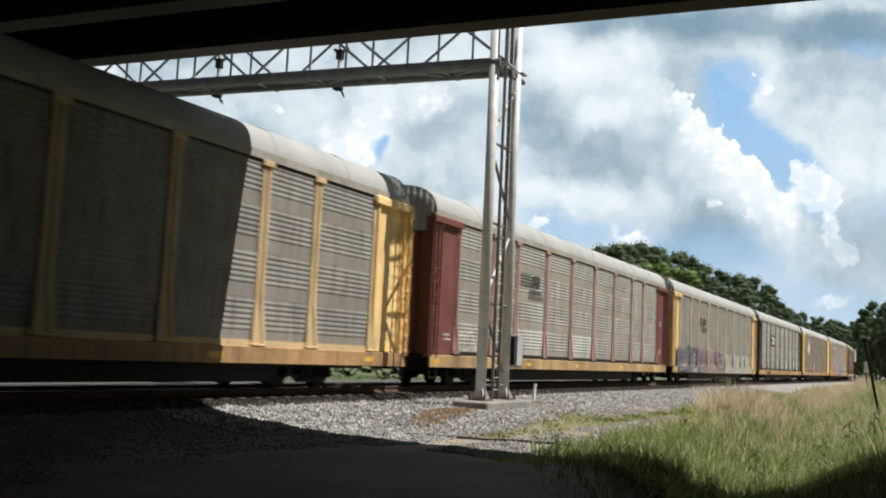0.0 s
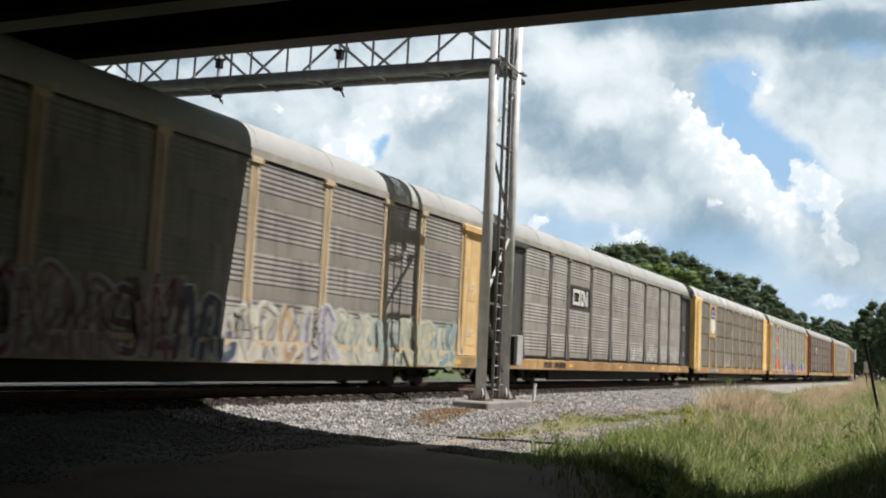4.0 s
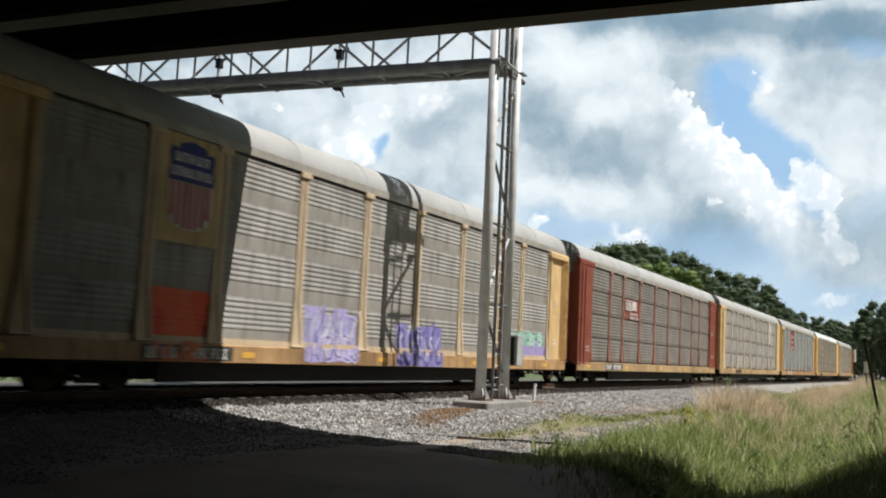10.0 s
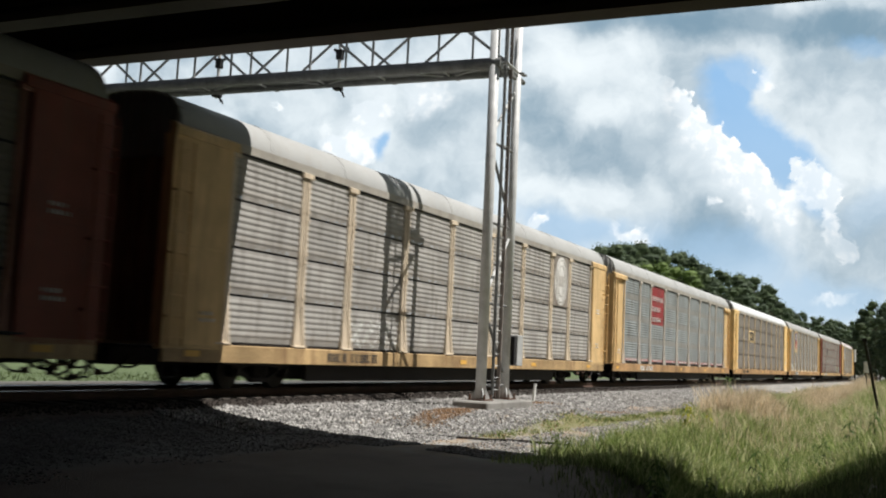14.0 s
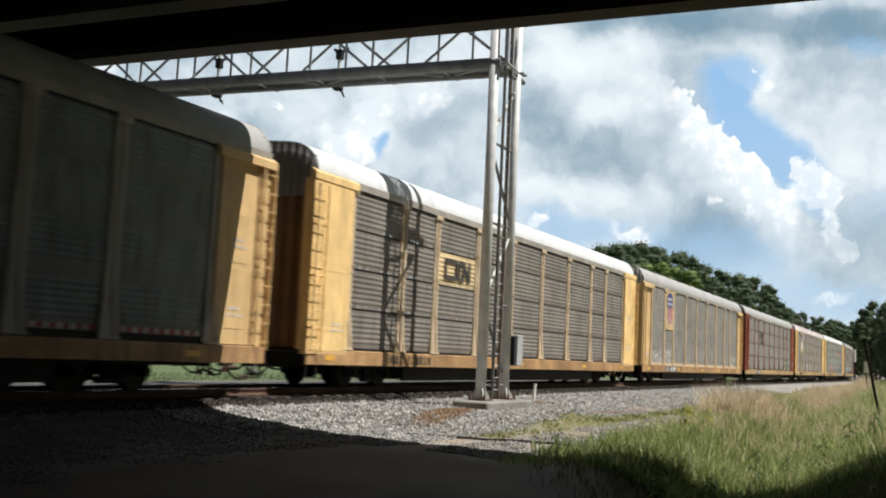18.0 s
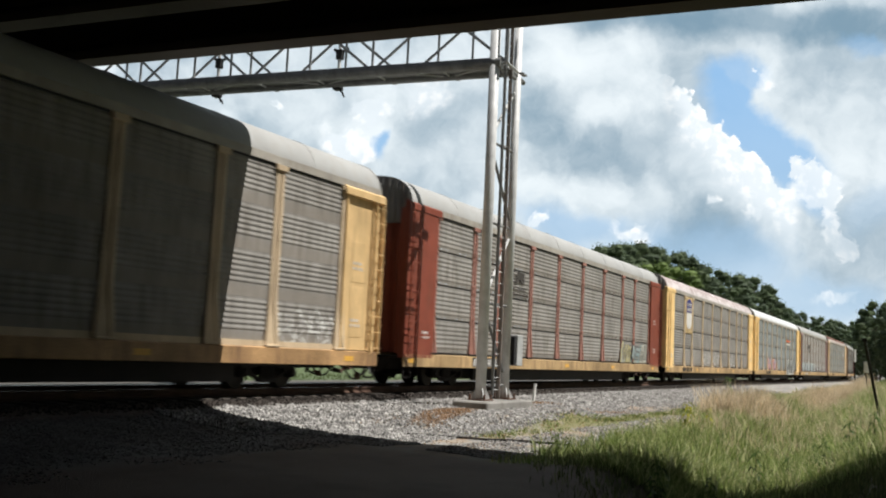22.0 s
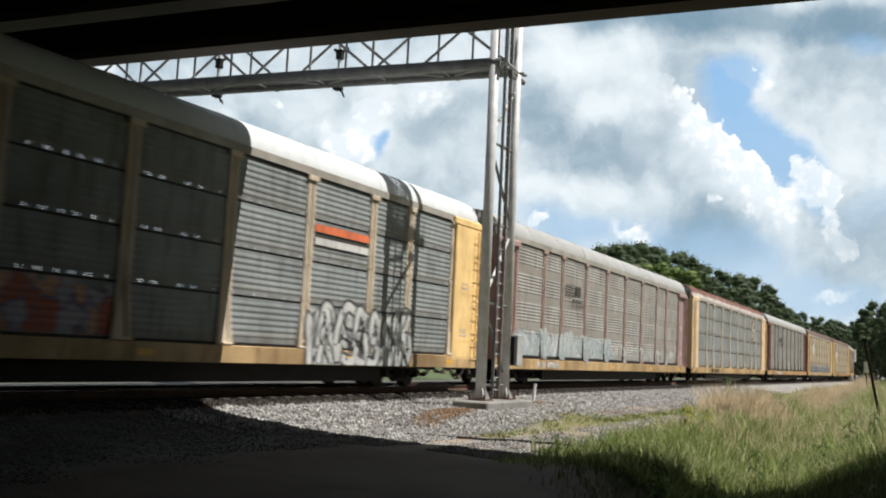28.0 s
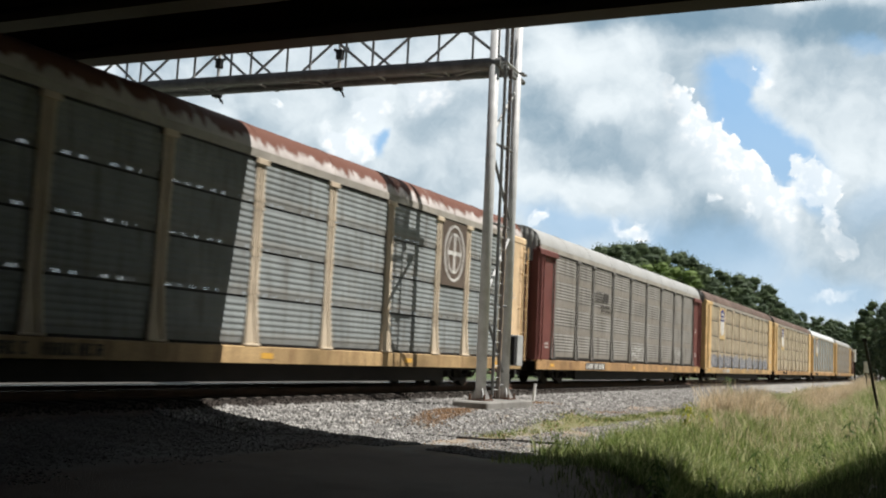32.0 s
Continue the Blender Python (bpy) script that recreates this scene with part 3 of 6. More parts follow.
    for x in (-9.75, 9.75):
        truck = new("truck")
        truck.parent = car
        truck.matrix_basis = pose(x, 0, 0)
        bm = bmnew()
        box(bm, -0.3, 0.3, -0.9, 0.9, 0.28, 0.70, 0.04)
        box(bm, -1.25, 1.25, -0.5, 0.5, 0.42, 0.66, 0.04)
        for y in (-1.15, 1.15):
            box(bm, -1.5, 1.5, y - 0.04, y + 0.04, 0.50, 0.80)
        part("bolster", bm, M["steel_dark"], truck)
        for y in (-0.98, 0.98):
            part("side_frame", SIDEFRAME_MESH, M["steel_dark"], truck, at=pose(0, y, 0, rz=0 if y < 0 else 180))
        for ax in (-0.86, 0.86):
            wheelsets.append((part("wheelset", WHEELSET_MESH, M["wheel"], truck, at=pose(ax, 0, 0.36)), ax))
    return car


def paint(name, colour, streak=0.3, vary=0.2, rough=0.6):
    return surface(name, colour, rough, 0.0, vary, 1.4, streak, (0.15, 0.09, 0.055))


M["end_grey"] = paint("grey_end_sheet", (0.20, 0.20, 0.195), 0.5)
M["end_brown"] = paint("rusty_end_door", (0.20, 0.115, 0.06), 0.5)
M["wheel"] = surface("wheel_steel", (0.04, 0.033, 0.028), 0.7, 0.2, 0.3)
M["galv_eave"] = surface("eave_steel", (0.40, 0.375, 0.33), 0.6, 0.1, 0.25, 1.5, 0.4, (0.20, 0.15, 0.11))
YELLOW, TAN, PALE = (0.90, 0.63, 0.28), (0.69, 0.48, 0.235), (0.76, 0.57, 0.36)
RED, MAROON = (0.235, 0.058, 0.034), (0.17, 0.06, 0.052)
GREY, LIGHT, DARK, TEAL = (0.27, 0.258, 0.237), (0.345, 0.332, 0.31), (0.215, 0.197, 0.175), (0.255, 0.28, 0.28)
ENDS = {k: paint(k + "_end_paint", c, 0.28) for k, c in (("yellow", YELLOW), ("tan", TAN), ("pale", PALE), ("red", RED), ("maroon", MAROON), ("slate", (0.075, 0.075, 0.075)))}
POST_PAINT = {"yellow": paint("yellow_post", (0.61, 0.455, 0.26), 0.3), "tan": paint("tan_post", (0.59, 0.465, 0.315), 0.3), "pale": paint("pale_post", (0.63, 0.53, 0.40), 0.3),
              "red": paint("red_post", (0.35, 0.17, 0.135), 0.48), "rose": paint("rose_post", (0.38, 0.235, 0.205), 0.45), "maroon": paint("brown_post", (0.24, 0.15, 0.125), 0.4), "slate": paint("grey_post", (0.15, 0.145, 0.135), 0.3)}
COLOURS = {"buff": (0.42, 0.355, 0.25), "grey": GREY, "light": LIGHT, "dark": DARK, "teal": TEAL}


def sheet_paint(name, colour, dust=0.4):
    """Weathered sheet paint with brown dust on the flat strip between the ridges, washed down in streaks."""
    m = surface(name, colour, 0.7, 0.0, 0.25, 0.8, 0.6, (0.085, 0.07, 0.055))
    nt = m.node_tree
    bsdf = nt.nodes["Principled BSDF"]
    base = bsdf.inputs["Base Color"].links[0].from_socket
    tc, sep, info = nt.nodes.new("ShaderNodeTexCoord"), nt.nodes.new("ShaderNodeSeparateXYZ"), nt.nodes.new("ShaderNodeObjectInfo")
    nt.links.new(tc.outputs["Object"], sep.inputs[0])

    def calc(op, a, b, c=0.0):
        x = nt.nodes.new("ShaderNodeMath")
        x.operation = op
        for sock, val in zip(x.inputs, (a, b, c)):
            if isinstance(val, (int, float)):
                sock.default_value = val
            else:
                nt.links.new(val, sock)
        return x.outputs[0]

    runs = nt.nodes.new("ShaderNodeVectorMath")
    runs.operation = "MULTIPLY_ADD"
    nt.links.new(tc.outputs["Object"], runs.inputs[0])
    runs.inputs[1].default_value = (3.2, 1.0, 0.22)
    nt.links.new(info.outputs["Random"], runs.inputs[2])
    rn = nt.nodes.new("ShaderNodeTexNoise")
    rn.inputs["Scale"].default_value, rn.inputs["Detail"].default_value = 1.6, 6.0
    nt.links.new(runs.outputs[0], rn.inputs["Vector"])
    rc = nt.nodes.new("ShaderNodeMapRange")
    rc.inputs[1].default_value, rc.inputs[2].default_value, rc.inputs[4].default_value = 0.56, 0.74, dust
    nt.links.new(rn.outputs[0], rc.inputs[0])
    rx = nt.nodes.new("ShaderNodeMix")
    rx.data_type = "RGBA"
    nt.links.new(rc.outputs[0], rx.inputs[0])
    nt.links.new(base, rx.inputs[6])
    rx.inputs[7].default_value = (0.11, 0.085, 0.065, 1)
    base = rx.outputs[2]
    row = calc("FRACT", calc("MULTIPLY_ADD", sep.outputs[2], 1 / 0.98, -0.98), 0.0)
    stretch = nt.nodes.new("ShaderNodeVectorMath")
    stretch.operation = "MULTIPLY_ADD"
    nt.links.new(tc.outputs["Object"], stretch.inputs[0])
    stretch.inputs[1].default_value = (6.0, 1.0, 0.9)
    nt.links.new(info.outputs["Random"], stretch.inputs[2])
    n = nt.nodes.new("ShaderNodeTexNoise")
    n.inputs["Scale"].default_value, n.inputs["Detail"].default_value = 1.0, 5.0
    nt.links.new(stretch.outputs[0], n.inputs["Vector"])
    edge = calc("MULTIPLY_ADD", n.outputs[0], -0.35, calc("ADD", row, 0.10))
    lie = nt.nodes.new("ShaderNodeMapRange")
    lie.inputs[1].default_value, lie.inputs[2].default_value, lie.inputs[3].default_value, lie.inputs[4].default_value = 0.10, 0.26, dust, 0.0
    nt.links.new(edge, lie.inputs[0])
    x = nt.nodes.new("ShaderNodeMix")
    x.data_type = "RGBA"
    nt.links.new(lie.outputs[0], x.inputs[0])
    nt.links.new(base, x.inputs[6])
    x.inputs[7].default_value = (0.24, 0.205, 0.165, 1)
    nt.links.new(x.outputs[2], bsdf.inputs["Base Color"])
    return m


def graffiti(name, colour, palette, line, top, scale=1.5, fill=True, thick=0.05):
    """Sprayed letters over a corrugated sheet: coloured cells with outlines, or bare lines."""
    m = sheet_paint(name, colour)
    nt = m.node_tree
    bsdf = nt.nodes["Principled BSDF"]
    base = bsdf.inputs["Base Color"].links[0].from_socket
    tc = nt.nodes.new("ShaderNodeTexCoord")
    info = nt.nodes.new("ShaderNodeObjectInfo")
    sep = nt.nodes.new("ShaderNodeSeparateXYZ")
    nt.links.new(tc.outputs["Object"], sep.inputs[0])
    add = nt.nodes.new("ShaderNodeVectorMath")
    add.operation = "MULTIPLY_ADD"
    nt.links.new(info.outputs["Random"], add.inputs[0])
    add.inputs[1].default_value = (41.0, 0, 0)
    comb = nt.nodes.new("ShaderNodeCombineXYZ")
    nt.links.new(sep.outputs[0], comb.inputs[0])
    nt.links.new(sep.outputs[2], comb.inputs[1])
    nt.links.new(comb.outputs[0], add.inputs[2])
    wob = nt.nodes.new("ShaderNodeTexNoise")
    wob.inputs["Scale"].default_value, wob.inputs["Detail"].default_value = 2.6, 1.0
    nt.links.new(add.outputs[0], wob.inputs["Vector"])
    wv = nt.nodes.new("ShaderNodeVectorMath")
    wv.operation = "MULTIPLY_ADD"
    nt.links.new(wob.outputs["Color"], wv.inputs[0])
    wv.inputs[1].default_value = (0.7, 0.5, 0)
    nt.links.new(add.outputs[0], wv.inputs[2])
    squash = nt.nodes.new("ShaderNodeMapping")
    squash.inputs["Scale"].default_value = (1.5, 0.8, 1)
    nt.links.new(wv.outputs[0], squash.inputs[0])
    cells, edge = nt.nodes.new("ShaderNodeTexVoronoi"), nt.nodes.new("ShaderNodeTexVoronoi")
    edge.feature = "DISTANCE_TO_EDGE"
    for n in (cells, edge):
        n.voronoi_dimensions = "2D"
        n.inputs["Scale"].default_value = scale
        nt.links.new(squash.outputs[0], n.inputs["Vector"])
    pick = nt.nodes.new("ShaderNodeValToRGB")
    pick.color_ramp.interpolation = "CONSTANT"
    for i, c in enumerate(palette):
        e = pick.color_ramp.elements[i] if i < 2 else pick.color_ramp.elements.new(0.5)
        e.position, e.color = i / len(palette), (*c, 1)
    hue = nt.nodes.new("ShaderNodeSeparateColor")
    nt.links.new(cells.outputs["Color"], hue.inputs[0])
    nt.links.new(hue.outputs[0], pick.inputs[0])

    def span(sock, lo, hi):
        r = nt.nodes.new("ShaderNodeMapRange")
        r.inputs[1].default_value, r.inputs[2].default_value = lo, hi
        nt.links.new(sock, r.inputs[0])
        return r.outputs[0]

    def mix(fac, a, b):
        x = nt.nodes.new("ShaderNodeMix")
        x.data_type = "RGBA"
        nt.links.new(fac, x.inputs[0])
        nt.links.new(a, x.inputs[6])
        if isinstance(b, tuple):
            x.inputs[7].default_value = (*b, 1)
        else:
            nt.links.new(b, x.inputs[7])
        return x.outputs[2]

    def times(a, b):
        x = nt.nodes.new("ShaderNodeMath")
        x.operation = "MULTIPLY"
        nt.links.new(a, x.inputs[0])
        nt.links.new(b, x.inputs[1])
        return x.outputs[0]

    # the piece ends in an uneven upper edge
    rim = nt.nodes.new("ShaderNodeMath")
    rim.operation = "MULTIPLY_ADD"
    nt.links.new(wob.outputs[0], rim.inputs[0])
    rim.inputs[1].default_value = 0.9
    nt.links.new(sep.outputs[2], rim.inputs[2])
    mask = span(rim.outputs[0], top + 0.47, top + 0.43)
    strokes = times(span(edge.outputs["Distance"], thick + 0.025, thick), mask)
    col = mix(mask, base, pick.outputs[0]) if fill else base
    col = mix(strokes, col, line)
    nt.links.new(col, bsdf.inputs["Base Color"])
    return m


PANELS = {k: sheet_paint(k + "_panel", c) for k, c in COLOURS.items()}
BARE = {k: sheet_paint(k + "_bare_panel", c, 0.25) for k, c in COLOURS.items()}
CLEAN = sheet_paint("cleaned_panel", (0.46, 0.45, 0.43), 0.1)
ROOFS = {"light": surface("light_roof", (0.39, 0.395, 0.388), 0.6, 0.0, 0.14, 0.6, 0.3, (0.33, 0.30, 0.26)), "white": surface("white_roof", (0.64, 0.66, 0.67), 0.5, 0.0, 0.08, 0.6, 0.1),
         "brown": surface("brown_roof", (0.17, 0.125, 0.105), 0.7, 0.0, 0.4, 1.0, 0.5)}


def rust_roof(name, colour, amount, crown):
    """A painted roof rusting from the crown, in runs down its slopes."""
    m = surface(name, colour, 0.65, 0.0, 0.2, 1.2, 0.2, (0.33, 0.26, 0.22))
    nt = m.node_tree
    bsdf = nt.nodes["Principled BSDF"]
    base = bsdf.inputs["Base Color"].links[0].from_socket
    tc, info, sep = nt.nodes.new("ShaderNodeTexCoord"), nt.nodes.new("ShaderNodeObjectInfo"), nt.nodes.new("ShaderNodeSeparateXYZ")
    nt.links.new(tc.outputs["Object"], sep.inputs[0])
    mp = nt.nodes.new("ShaderNodeVectorMath")
    mp.operation = "MULTIPLY_ADD"
    nt.links.new(tc.outputs["Object"], mp.inputs[0])
    mp.inputs[1].default_value = (5.5, 0.4, 0.8)
    nt.links.new(info.outputs["Random"], mp.inputs[2])
    n = nt.nodes.new("ShaderNodeTexNoise")
    n.inputs["Scale"].default_value, n.inputs["Detail"].default_value = 1.0, 5.0
    nt.links.new(mp.outputs[0], n.inputs["Vector"])
    # height above the eave pulls the rust upwards
    up = nt.nodes.new("ShaderNodeMapRange")
    up.inputs[1].default_value, up.inputs[2].default_value, up.inputs[3].default_value, up.inputs[4].default_value = 4.98, 5.42, -crown, crown
    nt.links.new(sep.outputs[2], up.inputs[0])
    add = nt.nodes.new("ShaderNodeMath")
    nt.links.new(n.outputs[0], add.inputs[0])
    nt.links.new(up.outputs[0], add.inputs[1])
    cut = nt.nodes.new("ShaderNodeMapRange")
    cut.inputs[1].default_value, cut.inputs[2].default_value, cut.inputs[4].default_value = 0.50, 0.60, amount
    nt.links.new(add.outputs[0], cut.inputs[0])
    x = nt.nodes.new("ShaderNodeMix")
    x.data_type = "RGBA"
    nt.links.new(cut.outputs[0], x.inputs[0])
    nt.links.new(base, x.inputs[6])
    x.inputs[7].default_value = (0.14, 0.055, 0.036, 1)
    nt.links.new(x.outputs[2], bsdf.inputs["Base Color"])
    return m


ROOFS["rusty"] = rust_roof("rusted_roof", (0.56, 0.52, 0.50), 0.95, 0.24)
ROOFS["blotched"] = rust_roof("blotched_white_roof", (0.66, 0.62, 0.62), 0.6, 0.09)
ROOFS["patched"] = surface("patched_roof", (0.50, 0.50, 0.495), 0.55, 0.0, 0.4, 0.9, 0.35, (0.27, 0.25, 0.235))
for cover in ROOFS.values():
    cover.node_tree.nodes["Principled BSDF"].inputs["Specular IOR Level"].default_value = 0.08
ENDS["mauve"] = paint("mauve_end_paint", (0.40, 0.275, 0.265), 0.5)
POST_PAINT["faded"] = paint("faded_post", (0.36, 0.27, 0.23), 0.45)
POST_PAINT["mauve"] = POST_PAINT["faded"]
POST_PAINT["chalk"] = paint("chalky_post", (0.50, 0.455, 0.405), 0.4)
POST_PAINT["dusty"] = paint("dusty_post", (0.58, 0.41, 0.24), 0.45)
SILLS = {"yellow": surface("yellow_sill", (0.47, 0.325, 0.165), 0.6, 0.0, 0.5, 0.7, 0.9, (0.20, 0.115, 0.06)), "orange": surface("orange_sill", (0.45, 0.275, 0.13), 0.6, 0.0, 0.5, 0.7, 0.9, (0.16, 0.09, 0.055))}
WEBS = {k: paint(k + "_web", c, 0.5) for k, c in (("yellow", (0.24, 0.15, 0.07)), ("tan", (0.23, 0.15, 0.085)), ("pale", (0.30, 0.24, 0.18)), ("red", (0.33, 0.25, 0.22)), ("rose", (0.36, 0.29, 0.26)), ("maroon", (0.22, 0.18, 0.16)),
                                                  ("slate", (0.16, 0.15, 0.14)), ("faded", (0.32, 0.27, 0.24)), ("dusty", (0.28, 0.24, 0.20)), ("mauve", (0.32, 0.27, 0.24)), ("chalk", (0.36, 0.33, 0.30)))}
SIGN = {k: sheet_paint(k + "_sign_paint", c, 0.1) for k, c in (("black", (0.035, 0.033, 0.03)), ("red", (0.31, 0.035, 0.04)), ("brick", (0.27, 0.075, 0.06)), ("ochre", (0.70, 0.54, 0.31)), ("white", (0.72, 0.71, 0.68)),
                                                  ("blue", (0.035, 0.045, 0.22)), ("scarlet", (0.42, 0.03, 0.045)), ("orange", (0.75, 0.19, 0.08)), ("buff", (0.60, 0.44, 0.22)), ("brown", (0.12, 0.09, 0.07)), ("umber", (0.24, 0.21, 0.18)), ("soot", (0.06, 0.055, 0.05)), ("pewter", (0.45, 0.43, 0.40)))}
WHITE = (0.68, 0.68, 0.66)
ember = graffiti("orange_letters", LIGHT, ((0.72, 0.11, 0.05), (0.76, 0.14, 0.06), (0.68, 0.10, 0.05)), (0.70, 0.19, 0.10), 2.05, 1.2, True, 0.015)
flame = graffiti("flame_letters", TEAL, ((0.58, 0.24, 0.12), (0.55, 0.33, 0.22), (0.42, 0.14, 0.10), (0.36, 0.34, 0.40)), (0.16, 0.14, 0.22), 1.9, 2.0)
loops = {k: graffiti(k + "_loops", COLOURS[k], (WHITE, WHITE), (0.50, 0.50, 0.48), 1.75, 2.6, False) for k in ("grey", "light", "dark")}
# index: ends, posts, side sheets, roof, sill, dark seams between the sheets, sign, painted sheets
N = {}
TRAIN = {
    -12: ("yellow", "yellow", "grey", "light", "orange", False, "", N),
    -11: ("maroon", "rose", "light", "light", "yellow", False, "stencil", {(0, 0): loops["light"], (2, 0): CLEAN, (4, 0): CLEAN}),
    -10: ("tan", "tan", "grey", "light", "yellow", False, "stencil", N),
    -9: ("slate", "slate", "light", "light", "orange", False, "monogram", {(2, 2): SIGN["black"], (5, 0): loops["light"], (6, 0): loops["light"], (7, 0): loops["light"], (8, 0): loops["light"]}),
    -8: ("yellow", "dusty", "dark", "patched", "orange", True, "badge", {(3, 0): loops["dark"]}),
    -7: ("tan", "tan", "light", "light", "orange", False, "shield", {(1, 0): ember}),
    -6: ("red", "red", "dark", "light", "yellow", True, "stripes", {(2, 2): SIGN["brick"]}),
    -5: ("tan", "pale", "light", "light", "yellow", True, "oval", {(2, 0): loops["light"]}),
    -4: ("tan", "chalk", "teal", "light", "orange", False, "words", {(2, 2): SIGN["red"], (2, 3): SIGN["red"]}),
    -3: ("yellow", "tan", "dark", "white", "orange", True, "dark_monogram", {(2, 2): SIGN["ochre"]}),
    -2: ("tan", "tan", "grey", "light", "orange", False, "shield", {(0, 0): loops["grey"], (1, 0): loops["grey"], (8, 0): loops["grey"]}),
    -1: ("red", "red", "grey", "light", "yellow", True, "stencil", N),
    0: ("yellow", "tan", "grey", "blotched", "yellow", True, "badge", {(3, 0): loops["grey"], (4, 0): loops["grey"], (6, 0): loops["grey"]}),
    1: ("yellow", "pale", "teal", "white", "yellow", True, "bands", {(2, 0): flame, (3, 0): flame}),
    2: ("mauve", "faded", "light", "light", "yellow", False, "stencil", {(3, 0): loops["light"], (4, 0): loops["light"], (5, 0): loops["light"]}),
    3: ("pale", "pale", "teal", "rusty", "yellow", True, "seal", N),
    4: ("maroon", "slate", "grey", "light", "orange", False, "stencil", {(4, 0): loops["grey"], (7, 0): loops["grey"]}),
    5: ("tan", "pale", "buff", "brown", "yellow", True, "badge", N),
    6: ("tan", "pale", "buff", "brown", "orange", True, "badge", N),
    7: ("tan", "tan", "teal", "white", "orange", False, "badge", N),
    8: ("tan", "tan", "grey", "light", "orange", True, "", N),
    9: ("maroon", "maroon", "grey", "light", "yellow", True, "", N),
    10: ("yellow", "tan", "dark", "light", "yellow", True, "badge", N),
    11: ("tan", "tan", "grey", "white", "orange", False, "", N)}
SIGN_WORDS = {"": "", "stencil": " and dark stencils", "monogram": " and a black sign", "badge": " and a blue badge", "shield": " and a striped badge",
              "stripes": " and a red sign", "seal": " and an oval seal", "oval": " and a white oval seal", "words": " and a lettered red sign", "dark_monogram": " and an ochre sign", "bands": " and an orange band"}


def flat(bm, pts, y):
    """A thin raised shape on the car's side from (s, z) corners."""
    a = [bm.verts.new((s - HALF, y, z)) for s, z in pts]
    b = [bm.verts.new((s - HALF, y + 0.006, z)) for s, z in pts]
    bm.faces.new(a)
    bm.faces.new(b[::-1])
    for i in range(len(a)):
        j = (i + 1) % len(a)
        bm.faces.new((a[i], a[j], b[j], b[i]))


def slab(bm, s0, s1, z0, z1, y):
    flat(bm, ((s0, z0), (s1, z0), (s1, z1), (s0, z1)), y)


def bars(bm, s0, s1, z0, z1, n, y, r):
    """A row of upright bars that stands for lettering."""
    w = (s1 - s0) / n
    for k in range(n):
        slab(bm, s0 + k * w + w * 0.1, s0 + k * w + w * r.uniform(0.45, 0.7), z0, z1, y)


def ring(bm, s, z, rs, rz, thick, y, n=28):
    for k in range(n):
        a, b = k * 6.28319 / n, (k + 1) * 6.28319 / n
        flat(bm, [(s + f * math.cos(t), z + g * math.sin(t)) for t, f, g in ((a, rs, rz), (b, rs, rz), (b, rs - thick, rz - thick), (a, rs - thick, rz - thick))], y)


def outline_box(bm, s0, s1, z0, z1, w, y):
    slab(bm, s0, s1, z0, z0 + w, y)
    slab(bm, s0, s1, z1 - w, z1, y)
    slab(bm, s0, s0 + w, z0 + w, z1 - w, y)
    slab(bm, s1 - w, s1, z0 + w, z1 - w, y)


SHIELD = ((0.0, 0.92), (0.06, 1.0), (0.16, 0.96), (0.22, 1.04), (0.5, 1.09), (0.78, 1.04), (0.84, 0.96), (0.94, 1.0), (1.0, 0.92), (0.96, 0.80), (1.0, 0.68), (0.98, 0.58), (0.02, 0.58), (0.0, 0.68), (0.04, 0.80))


